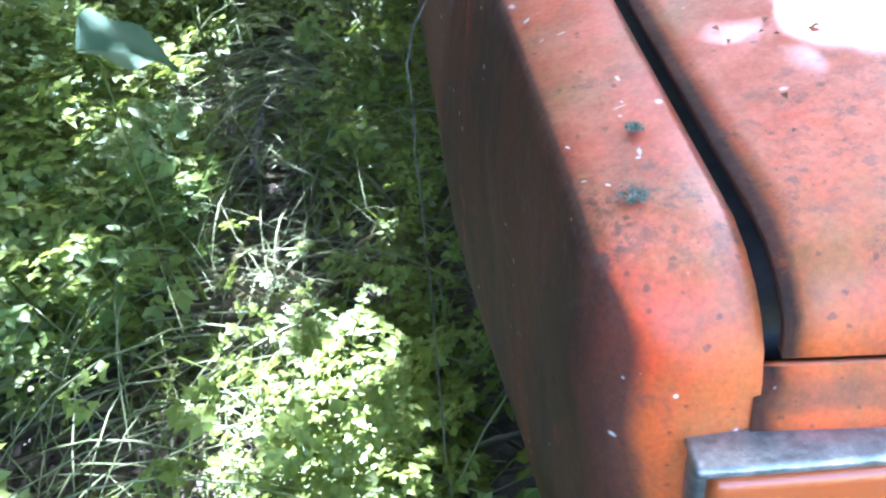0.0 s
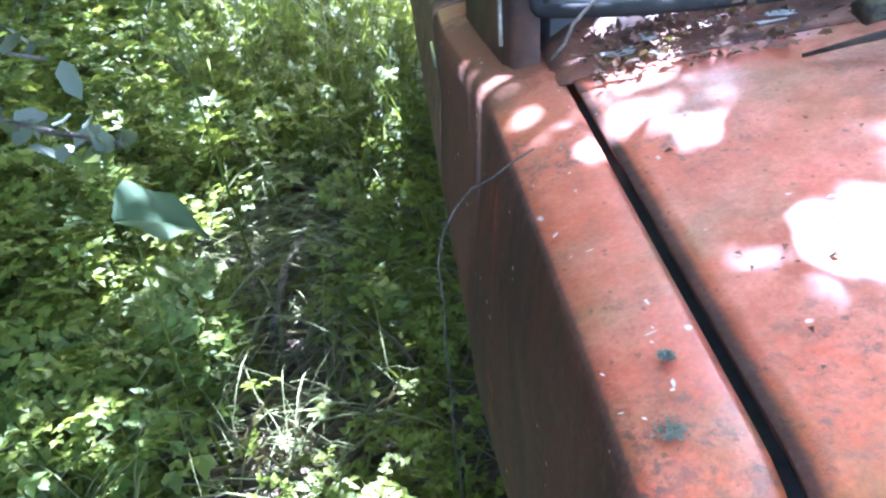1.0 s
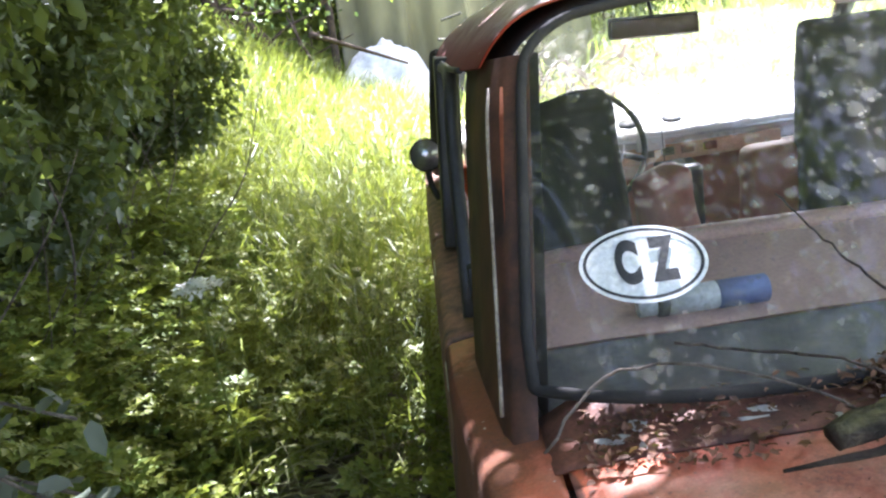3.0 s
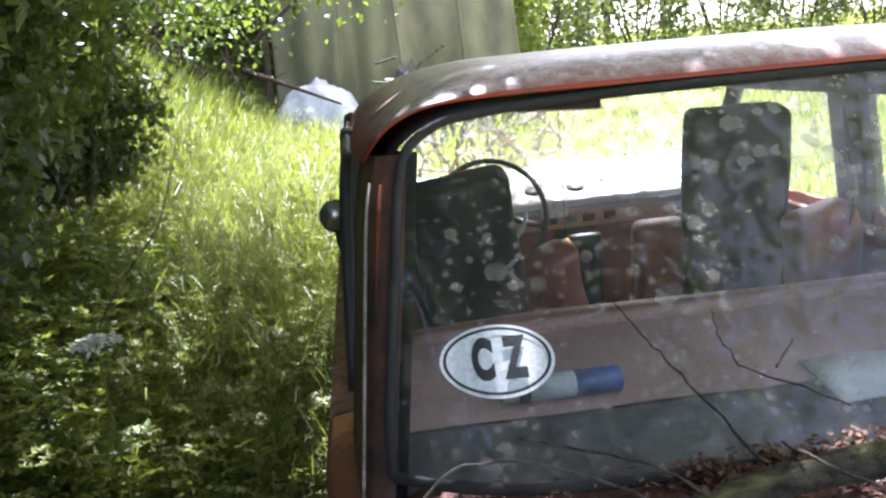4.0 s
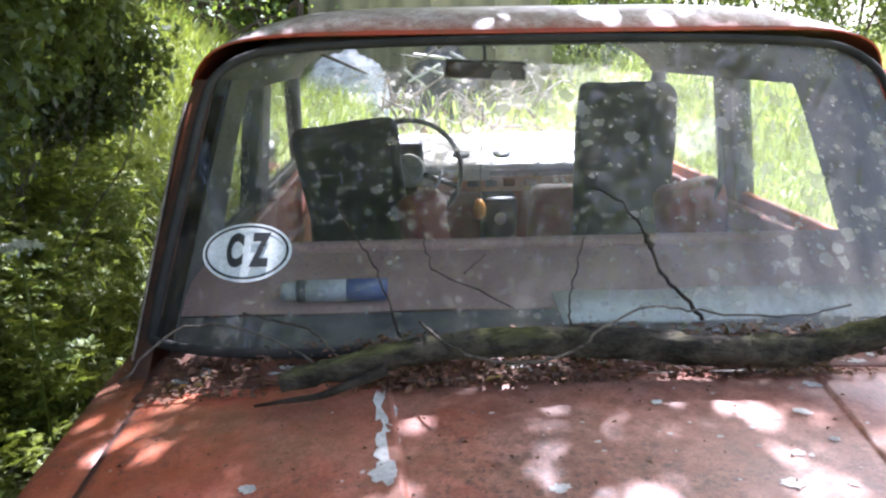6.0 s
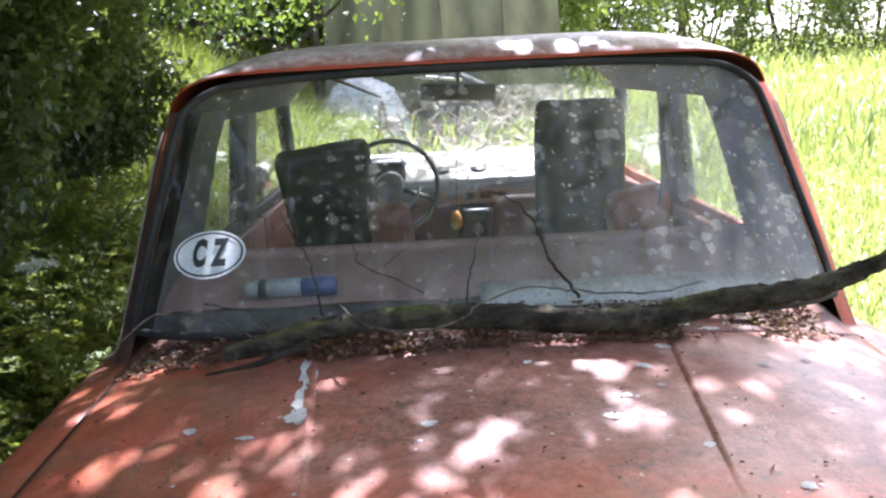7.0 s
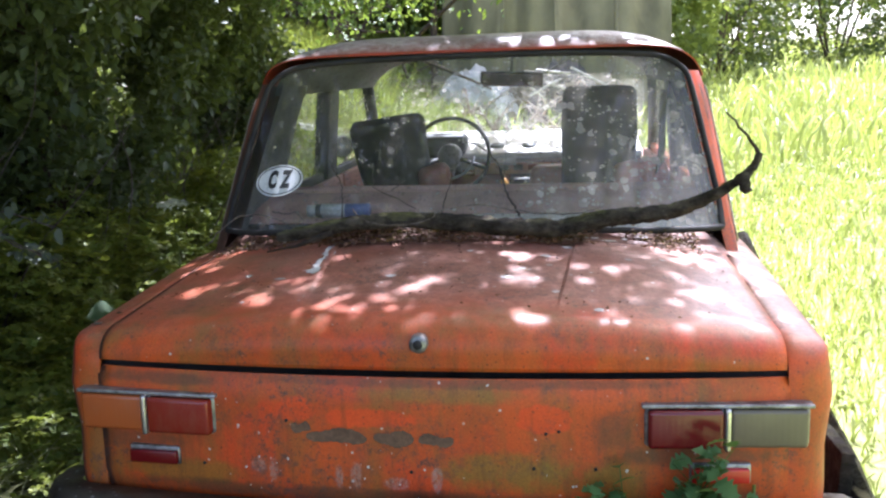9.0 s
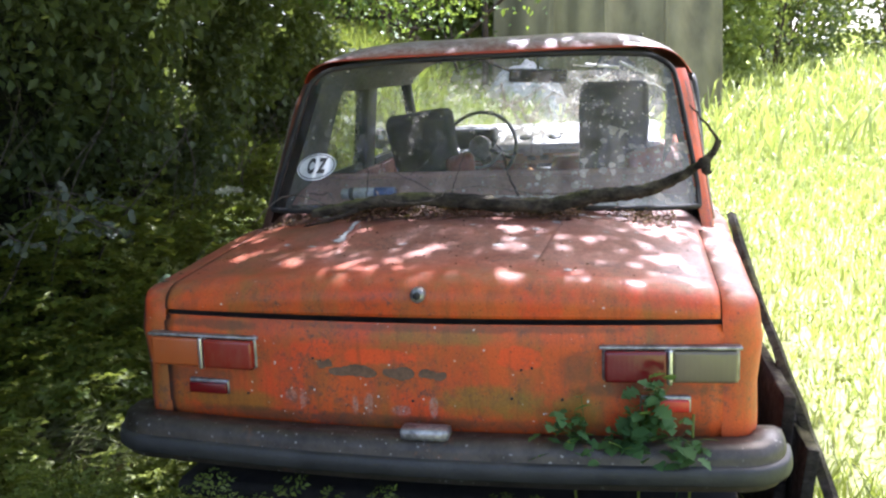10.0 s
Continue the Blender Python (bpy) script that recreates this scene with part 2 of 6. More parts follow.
def dusty_glass(name, dust, base=0.10, tint=(0.93, 0.96, 0.95), low=0.0):
    """Thin clear pane with gloss, covered in part by pale dust and lichen spots; low also paints in glare."""
    n = Nodes(name)
    tr = n.t.nodes.new("ShaderNodeBsdfTransparent")
    tr.inputs[0].default_value = (*tint, 1)
    gl = n.node("ShaderNodeBsdfGlossy", Roughness=0.04)
    lw = n.node("ShaderNodeLayerWeight", Blend=0.5)
    gloss = n.math("ADD", 0.045, n.math("MULTIPLY", n.math("POWER", lw.outputs["Facing"], 5.0), 0.9))
    m1 = n.t.nodes.new("ShaderNodeMixShader")
    n.link(gloss, m1.inputs[0])
    n.link(tr.outputs[0], m1.inputs[1])
    n.link(gl.outputs[0], m1.inputs[2])
    a = n.ramp(n.noise(5.0, 5, 0.65, (1.0, 1.0, 0.6)), ((0.40, 0.0), (0.78, 1.0)))
    drops = n.spots(85.0, 0.62)
    big = n.math("MULTIPLY", n.spots(36.0, 0.75), n.ramp(n.noise(4.0, 3), ((0.36, 0.25), (0.60, 1.0))))
    f = n.math("ADD", base, n.math("MULTIPLY", a, dust * 0.8))
    f = n.math("ADD", f, n.math("MULTIPLY", big, dust * 1.8))
    f = n.math("ADD", f, n.math("MULTIPLY", drops, dust * 1.3))
    if low:
        across = n.t.nodes.new("ShaderNodeSeparateXYZ")
        n.link(n.co, across.inputs[0])
        # sky glare on the pane's right side, put in as pale dust streaks
        glare_streak = n.ramp(n.noise(16.0, 4, 0.7, (1.0, 1.0, 0.25)), ((0.42, 0.25), (0.68, 1.0)))
        f = n.math("ADD", f, n.math("MULTIPLY", n.ramp(n.math("ADD", across.outputs[0], 0.7), ((0.50, 0.0), (1.0, 0.34))), glare_streak))
        sep = n.t.nodes.new("ShaderNodeSeparateXYZ")
        n.link(n.co, sep.inputs[0])
        side = n.ramp(n.math("ADD", across.outputs[0], 0.7), ((0.05, 0.25), (0.85, 1.0)))
        f = n.math("ADD", f, n.math("MULTIPLY", n.math("MULTIPLY", side, n.ramp(n.math("MULTIPLY", n.math("SUBTRACT", sep.outputs[2], 1.0), 4.0), ((0.0, low), (0.75, 0.0)))), n.ramp(n.noise(9.0, 5, 0.7), ((0.3, 0.3), (0.7, 1.0)))))
        # less veil at the left edge, to keep that band of the pane dark
        f = n.math("MULTIPLY", f, n.ramp(n.math("ADD", across.outputs[0], 0.7), ((0.02, 0.4), (0.14, 1.0))))
    df = n.t.nodes.new("ShaderNodeBsdfDiffuse")
    df.inputs[0].default_value = (0.52, 0.48, 0.40, 1)
    m2 = n.t.nodes.new("ShaderNodeMixShader")
    n.link(f, m2.inputs[0])
    n.link(m1.outputs[0], m2.inputs[1])
    back = n.t.nodes.new("ShaderNodeBsdfTranslucent")
    back.inputs[0].default_value = (0.52, 0.48, 0.40, 1)
    both = n.node("ShaderNodeMixShader", Fac=0.45)
    n.link(df.outputs[0], both.inputs[1])
    n.link(back.outputs[0], both.inputs[2])
    n.link(both.outputs[0], m2.inputs[2])
    n.link(m2.outputs[0], n.out.inputs[0])
    return n.m


def lens(name, c, rough=0.25, grime=0.2):
    n = Nodes(name)
    dirt = n.noise(18.0, 5, 0.7, (1, 1, 0.5))
    col = n.mix(n.ramp(dirt, ((0.45, 0.0), (0.78, grime))), c, (0.20, 0.16, 0.09))
    w = n.node("ShaderNodeTexWave", Scale=28.0)
    n.link(n.co, w.inputs[0])
    n.bump(n.math("ADD", n.math("MULTIPLY", w.outputs["Fac"], 0.4), n.noise(120.0, 4, 0.7)), 0.10, 0.002)
    n.b.inputs["Coat Weight"].default_value = 0.15
    return n.set(col, rough, 0.0, 0.5)


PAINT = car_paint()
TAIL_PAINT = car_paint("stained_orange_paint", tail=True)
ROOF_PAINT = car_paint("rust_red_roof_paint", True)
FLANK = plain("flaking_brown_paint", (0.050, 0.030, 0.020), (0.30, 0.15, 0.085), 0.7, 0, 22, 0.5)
SHADED_PILLAR_PAINT = plain("grimy_shaded_maroon_paint", (0.018, 0.010, 0.007), (0.11, 0.042, 0.020), 0.65, 0, 11, 0.1)
LEDGE = plain("brightened_orange_paint", (0.52, 0.095, 0.012), (0.62, 0.13, 0.018), 0.4, 0, 10, 0.05)
BEAD = plain("worn_beige_metal", (0.16, 0.12, 0.085), (0.40, 0.33, 0.25), 0.5, 0.2, 20, 0.2)
GRIMY = plain("grimy_red_brown_paint", (0.035, 0.018, 0.012), (0.24, 0.090, 0.052), 0.65, 0, 12, 0.25)
RUST = plain("rusty_red_edge", (0.10, 0.030, 0.014), (0.34, 0.095, 0.035), 0.65, 0, 14, 0.15)
SEAL = plain("perished_seal_rubber", (0.008, 0.007, 0.006), (0.030, 0.025, 0.020), 0.9, 0, 12, 0.3)
RUBBER = plain("aged_black_rubber", (0.012, 0.012, 0.011), (0.035, 0.034, 0.03), 0.55, 0, 9, 0.2)
DARK = plain("dark_underbody", (0.012, 0.011, 0.010), (0.03, 0.025, 0.02), 0.9)
CHROME = plain("dull_chrome", (0.42, 0.42, 0.43), (0.62, 0.62, 0.63), 0.28, 0.9, 14, 0.08)
OLDCHROME = plain("pitted_chrome", (0.10, 0.095, 0.09), (0.42, 0.41, 0.39), 0.4, 0.7, 30, 0.3)


def bumper_metal():
    n = Nodes("tarnished_bumper_metal")
    col = n.mix(n.ramp(n.noise(8.0, 6, 0.75), ((0.35, 0.0), (0.68, 1.0))), (0.020, 0.016, 0.012), (0.085, 0.068, 0.048))
    col = n.mix(n.math("MULTIPLY", n.spots(80.0, 0.36), 0.6), col, (0.30, 0.29, 0.26))
    col = n.mix(n.ramp(n.noise(13.0, 5, 0.7), ((0.60, 0.0), (0.68, 0.7))), col, (0.12, 0.055, 0.025))
    n.bump(n.noise(90.0, 5, 0.75), 0.3, 0.004)
    return n.set(col, n.ramp(n.noise(15.0, 4), ((0.3, 0.32), (0.7, 0.62))), 0.25, 0.5)


BUMPER = bumper_metal()
WHITE = plain("white_plastic", (0.52, 0.52, 0.49), (0.62, 0.62, 0.60), 0.5)
BLACKINK = plain("black_ink", (0.012, 0.012, 0.012), (0.022, 0.022, 0.022), 0.55)
RED = lens("dark_red_lens", (0.115, 0.003, 0.006), 0.2, 0.06)
RED_BRIGHT = lens("red_reflector", (0.50, 0.02, 0.012))
RED_ORANGE = lens("faded_red_lens", (0.20, 0.018, 0.008))
AMBER = lens("amber_lens", (0.34, 0.082, 0.018))
CLEAR = lens("dirty_clear_lens", (0.118, 0.095, 0.060), 0.3, 0.35)
GLASS_REAR = dusty_glass("dusty_rear_glass", 0.17, 0.028, low=0.14)
GLASS = dusty_glass("dusty_side_glass", 0.26, 0.10)
GLASS_FRONT = dusty_glass("dusty_front_glass", 0.24, 0.06)
SEAT = plain("dark_worn_upholstery", (0.004, 0.004, 0.004), (0.016, 0.015, 0.014), 0.9, 0, 16, 0.15, 90)
VINYL = plain("brown_red_vinyl", (0.21, 0.060, 0.037), (0.31, 0.108, 0.074), 0.55, 0, 8)
REDVINYL = plain("faded_red_vinyl", (0.20, 0.050, 0.030), (0.38, 0.13, 0.085), 0.5, 0, 9)
SHELF = plain("dusty_pinkish_shelf", (0.235, 0.128, 0.098), (0.345, 0.20, 0.155), 0.85, 0, 5, 0.3)
DASH = plain("pale_dash_top", (0.62, 0.60, 0.56), (0.74, 0.72, 0.68), 0.6)
TAN = plain("tan_panel", (0.46, 0.25, 0.13), (0.55, 0.33, 0.2), 0.5)
LINING = plain("grey_headlining", (0.065, 0.062, 0.055), (0.11, 0.105, 0.093), 0.9)
DULLWHITE = plain("dusty_white_plastic", (0.26, 0.25, 0.23), (0.40, 0.39, 0.36), 0.7)
SUNLIT_SHELF = plain("sunlit_shelf_pale", (0.46, 0.45, 0.39), (0.64, 0.62, 0.55), 0.9, 0, 12, 0.3)
BLUE = plain("blue_label", (0.045, 0.06, 0.15), (0.075, 0.10, 0.21), 0.5)
ORANGE_PLASTIC = plain("yellow_orange_plastic", (0.75, 0.28, 0.03), (0.8, 0.36, 0.05), 0.4)
RIM = plain("rusty_wheel_steel", (0.22, 0.12, 0.08), (0.4, 0.36, 0.33), 0.6, 0.5)
BARE = plain("bare_grey_primer", (0.34, 0.31, 0.27), (0.60, 0.56, 0.50), 0.7, 0, 30)


def bark(name, c1, c2, moss=0.0):
    n = Nodes(name)
    a = n.noise(22.0, 6, 0.7, (1, 1, 1))
    col = n.mix(n.ramp(a, ((0.35, 0.0), (0.65, 1.0))), c1, c2)
    if moss:
        geo = n.t.nodes.new("ShaderNodeNewGeometry")
        sep = n.t.nodes.new("ShaderNodeSeparateXYZ")
        n.link(geo.outputs["Normal"], sep.inputs[0])
        up = n.ramp(sep.outputs[2], ((0.3, 0.0), (0.8, 1.0)))
        f = n.math("MULTIPLY", up, n.ramp(n.noise(9.0, 4), ((0.42, 0.0), (0.6, moss))))
        col = n.mix(f, col, (0.20, 0.19, 0.055))
    ridge = n.noise(38.0, 6, 0.8, (0.3, 1.0, 1.0), 0.8)
    col = n.mix(n.ramp(ridge, ((0.40, 0.65), (0.52, 0.0))), col, (0.010, 0.008, 0.006))
    n.bump(n.math("ADD", n.noise(60.0, 6, 0.75), n.math("MULTIPLY", ridge, 1.5)), 1.0, 0.012)
    return n.set(col, 0.95, 0.0, 0.2)


LOG_BARK = bark("mossy_bark", (0.016, 0.013, 0.010), (0.11, 0.092, 0.066), 0.7)
TWIG = bark("grey_twig_bark", (0.10, 0.08, 0.06), (0.24, 0.20, 0.16))
DARK_TWIG = bark("dark_twig_bark", (0.032, 0.025, 0.018), (0.095, 0.074, 0.054))
# near-black that stands for the shade deep inside the thicket
GLOOM = plain("thicket_gloom", (0.010, 0.012, 0.006), (0.028, 0.030, 0.014), 0.95, 0, 6)
TRUNK = bark("brown_trunk_bark", (0.035, 0.025, 0.018), (0.12, 0.085, 0.06))
ROTTEN = bark("rotten_dark_board", (0.012, 0.011, 0.009), (0.06, 0.052, 0.042), 0.3)
OLDWOOD = bark("weathered_plank", (0.05, 0.045, 0.035), (0.22, 0.20, 0.17), 0.4)
STRAW = leafy("dry_straw", (0.15, 0.12, 0.070), (0.35, 0.295, 0.18), 0.15, 0.8)
STEM = leafy("pale_green_stem", (0.12, 0.13, 0.04), (0.29, 0.29, 0.12), 0.2, 0.7)
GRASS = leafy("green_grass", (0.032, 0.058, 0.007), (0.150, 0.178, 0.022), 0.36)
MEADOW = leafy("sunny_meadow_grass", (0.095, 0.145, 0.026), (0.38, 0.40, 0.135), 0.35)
WEED = leafy("fresh_weed_leaf", (0.080, 0.117, 0.012), (0.245, 0.262, 0.038), 0.38)
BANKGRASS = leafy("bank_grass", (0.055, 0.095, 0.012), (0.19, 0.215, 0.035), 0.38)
# lighter copy of the bush leaf, with sunlight put into its colour
SUNBUSH = leafy("sunlit_bush_leaf", (0.06, 0.095, 0.018), (0.22, 0.26, 0.07), 0.38, 0.6)
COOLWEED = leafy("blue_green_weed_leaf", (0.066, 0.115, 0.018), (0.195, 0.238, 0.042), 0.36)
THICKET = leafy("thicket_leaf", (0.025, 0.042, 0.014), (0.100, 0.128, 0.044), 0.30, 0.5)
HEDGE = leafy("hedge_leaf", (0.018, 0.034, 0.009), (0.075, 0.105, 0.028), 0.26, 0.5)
CANOPY = leafy("tree_leaf", (0.04, 0.09, 0.015), (0.10, 0.17, 0.03), 0.3)
DEAD = leafy("dead_leaf", (0.016, 0.010, 0.007), (0.19, 0.085, 0.042), 0.1, 0.8)
DEAD_SOIL = leafy("soil_litter", (0.05, 0.036, 0.026), (0.26, 0.18, 0.12), 0.08, 0.9)
BIGLEAF = leafy("broad_blue_green_leaf", (0.042, 0.080, 0.030), (0.082, 0.130, 0.050), 0.25, 0.75)
PETAL = leafy("white_petal", (0.7, 0.7, 0.62), (0.8, 0.8, 0.74), 0.3)


def soil():
    n = Nodes("soil_and_litter")
    a = n.noise(2.2, 6, 0.65)
    col = n.mix(n.ramp(a, ((0.35, 0.0), (0.65, 1.0))), (0.075, 0.055, 0.038), (0.17, 0.135, 0.095))
    col = n.mix(n.ramp(n.noise(60.0, 4, 0.7), ((0.5, 0.0), (0.75, 0.6))), col, (0.30, 0.24, 0.16))
    sep = n.t.nodes.new("ShaderNodeSeparateXYZ")
    n.link(n.co, sep.inputs[0])
    field = n.math("MAXIMUM", n.ramp(n.math("MULTIPLY", sep.outputs[0], 0.25), ((0.2, 0.0), (0.4, 1.0))), n.ramp(n.math("MULTIPLY", sep.outputs[1], 0.05), ((0.16, 0.0), (0.35, 1.0))))
    green = n.mix(n.ramp(n.noise(1.1, 6, 0.7), ((0.3, 0.0), (0.7, 1.0))), (0.18, 0.25, 0.05), (0.40, 0.42, 0.13))
    col = n.mix(field, col, green)
    n.bump(n.noise(35.0, 6, 0.75), 0.8, 0.03)
    return n.set(col, 0.95)


def canvas():
    n = Nodes("olive_canvas")
    a = n.noise(1.5, 5, 0.6, (1, 1, 0.4))
    col = n.mix(n.ramp(a, ((0.3, 0.0), (0.7, 1.0))), (0.10, 0.088, 0.042), (0.24, 0.21, 0.11))
    n.bump(n.noise(200.0, 2), 0.2, 0.003)
    return n.set(col, 0.8)


SOIL, CANVAS = soil(), canvas()

# ---- mesh tools ----
rng = np.random.default_rng(7)


def link_mesh(name, me, material, parent=None, label=""):
    for m in (material if isinstance(material, (list, tuple)) else (material,)):
        me.materials.append(m)
    ob = new(name, me)
    if parent is not None:
        ob.parent = parent
    if label:
        ob["label"] = label
    return ob


def part(name, bm, material, parent=None, label="", smooth=True):
    me = bpy.data.meshes.new(name)
    bmesh.ops.recalc_face_normals(bm, faces=bm.faces)
    for f in bm.faces:
        f.smooth = smooth
    bm.to_mesh(me)
    bm.free()
    return link_mesh(name, me, material, parent, label)


def solid(ob, thickness, offset=-1.0):
    m = ob.modifiers.new("thickness", "SOLIDIFY")
    m.thickness, m.offset = thickness, offset
    return ob


def empty(name, at=(0, 0, 0)):
    ob = new(name)
    ob.location = at
    return ob


def grid(rows, closed=False):
    """A bmesh sheet from rows of points."""
    bm = bmesh.new()
    vs = [[bm.verts.new(p) for p in r] for r in rows]
    for a, b in zip(vs, vs[1:]):
        n = len(a)
        for k in range(n if closed else n - 1):
            q = (a[k], a[(k + 1) % n], b[(k + 1) % n], b[k])
            if len(set(q)) == 4:
                bm.faces.new(q)
    return bm


def box(size, at=(0, 0, 0), rot=(0, 0, 0), bevel=0.006, segments=2, bm=None):
    own = bmesh.new()
    bmesh.ops.create_cube(own, size=1.0, matrix=Matrix.Diagonal((*size, 1)))
    if bevel:
        bmesh.ops.bevel(own, geom=own.edges[:], offset=min(bevel, min(size) * 0.45), segments=segments, affect="EDGES", profile=0.6)
    own.transform(pose(*at, *rot))
    if bm is None:
        return own
    tmp = bpy.data.meshes.new("tmp")
    own.to_mesh(tmp)
    own.free()
    bm.from_mesh(tmp)
    bpy.data.meshes.remove(tmp)
    return bm


def tube(points, radii, sides=8, rough=0.0, closed=False, seed=1, flat=1.0):
    """A bent round bar along points."""
    pts = [Vector(p) for p in points]
    if isinstance(radii, (int, float)):
        radii = [radii] * len(pts)
    rnd = random.Random(seed)
    rows, n = [], len(pts)
    ref = None
    for i, p in enumerate(pts):
        a, b = (pts[(i - 1) % n], pts[(i + 1) % n]) if closed else (pts[max(i - 1, 0)], pts[min(i + 1, n - 1)])
        d = (b - a).normalized()
        if ref is None:
            ref = d.orthogonal().normalized()
        ref = (ref - d * ref.dot(d)).normalized()
        o = d.cross(ref)
        rows.append([p + (ref * math.cos(t) + o * math.sin(t) * flat) * radii[i] * (1 + rough * rnd.uniform(-1, 1)) for t in (2 * math.pi * k / sides for k in range(sides))])
    if closed:
        rows.append(rows[0])
    bm = grid(rows, True)
    if not closed:
        bm.verts.ensure_lookup_table()
        bm.faces.new(bm.verts[:sides][::-1])
        bm.faces.new(bm.verts[-sides:])
    else:
        bmesh.ops.remove_doubles(bm, verts=bm.verts, dist=1e-6)
    return bm


def smooth_path(points, steps=6):
    """Catmull-Rom through points."""
    p = [Vector(q) for q in points]
    p = [p[0] * 2 - p[1]] + p + [p[-1] * 2 - p[-2]]
    out = []
    for i in range(1, len(p) - 2):
        for k in range(steps):
            t = k / steps
            a, b, c, d = p[i - 1:i + 3]
            out.append(0.5 * (2 * b + (c - a) * t + (2 * a - 5 * b + 4 * c - d) * t * t + (3 * b - a - 3 * c + d) * t ** 3))
    out.append(p[-2])
    return out


def raw_mesh(name, verts, faces, material, parent=None, label=""):
    """A mesh from arrays: verts (n, 3), faces (m, k) all of k corners."""
    me = bpy.data.meshes.new(name)
    v = np.asarray(verts, dtype=np.float32)
    f = np.asarray(faces, dtype=np.int32)
    k = f.shape[1]
    me.vertices.add(len(v))
    me.vertices.foreach_set("co", v.ravel())
    me.loops.add(f.size)
    me.loops.foreach_set("vertex_index", f.ravel())
    me.polygons.add(len(f))
    me.polygons.foreach_set("loop_start", np.arange(0, f.size, k, dtype=np.int32))
    me.update(calc_edges=True)
    me.validate()
    return link_mesh(name, me, material, parent, label)


def unit(a):
    return a / np.maximum(np.linalg.norm(a, axis=-1, keepdims=True), 1e-9)


def leaves_mesh(name, base, along, normal, length, width, material, fold=0.25, parent=None, label="", oval=False):
    """Pointed leaves folded along the middle: arrays of foot, direction, facing, length, width."""
    along = unit(along)
    side = unit(np.cross(along, normal))
    up = np.cross(side, along)
    L, W = length[:, None], width[:, None]
    a = base
    m1 = base + along * L * 0.45 + side * W * 0.5 + up * W * fold
    m2 = base + along * L * 0.45 - side * W * 0.5 + up * W * fold
    tip = base + along * L - up * L * 0.12
    n = len(base)
    if oval:
        low, high = base + along * L * 0.22 + up * W * fold * 0.6, base + along * L * 0.70 - up * (L * 0.04 - W * fold * 0.6)
        v = np.stack([a, low + side * W * 0.42, high + side * W * 0.40, tip, high - side * W * 0.40, low - side * W * 0.42, base + along * L * 0.45], 1).reshape(-1, 3)
        i = np.arange(n)[:, None] * 7
        f = np.concatenate([i + [0, 1, 6], i + [1, 2, 6], i + [2, 3, 6], i + [3, 4, 6], i + [4, 5, 6], i + [5, 0, 6]], 0)
        return raw_mesh(name, v, f, material, parent, label)
    v = np.stack([a, m1, tip, m2], 1).reshape(-1, 3)
    i = np.arange(n)[:, None] * 4
    f = np.concatenate([i + [0, 1, 2], i + [0, 2, 3]], 0)
    return raw_mesh(name, v, f, material, parent, label)


def blades_mesh(name, foot, height, width, bend, material, lean=None, parent=None, label=""):
    """Grass blades: foot (n, 3), height, width, bend (n,)."""
    n = len(foot)
    ang = rng.uniform(0, 2 * np.pi, n)
    d = np.stack([np.cos(ang), np.sin(ang), np.zeros(n)], 1)
    if lean is not None:
        d = unit(d + lean)
    tw = rng.uniform(0, 2 * np.pi, n)
    s = np.stack([np.cos(tw), np.sin(tw), np.zeros(n)], 1) * (width[:, None] * 0.5)
    up = np.array([0, 0, 1.0])
    H, B = height[:, None], bend[:, None]
    p1 = foot + up * H * 0.45 + d * H * B * 0.18
    p2 = foot + up * H * 0.82 + d * H * B * 0.55
    p3 = foot + up * H * (1.0 - 0.25 * B) + d * H * B * 1.0
    v = np.stack([foot - s, foot + s, p1 - s * 0.9, p1 + s * 0.9, p2 - s * 0.6, p2 + s * 0.6, p3], 1).reshape(-1, 3)
    i = np.arange(n)[:, None] * 7
    f = np.concatenate([i + [0, 1, 3], i + [0, 3, 2], i + [2, 3, 5], i + [2, 5, 4], i + [4, 5, 6]], 0)
    return raw_mesh(name, v, f, material, parent, label)


# ---- ground ----
def rise(x, y):
    """The ground climbs gently ahead of the car."""
    r = np.minimum(np.asarray(y, dtype=float), 44.0) - 2.5
    up = np.where(r > 0, 0.11 * (np.sqrt(r * r + 0.6) - 0.3), 0.0)
    a, b = np.clip((-1.3 - np.asarray(x, dtype=float)) / 2.6, 0, 1), np.clip((np.asarray(y, dtype=float) - 4.6) / 6.5, 0, 1)
    bank = 1.25 * a * a * (3 - 2 * a) * b * b * (3 - 2 * b)
    return np.maximum(up, 0) + bank + 0.012 * np.sin(np.asarray(x) * 3.1 + np.asarray(y) * 1.7) + 0.01 * np.sin(np.asarray(x) * 7.3 - np.asarray(y) * 5.1)


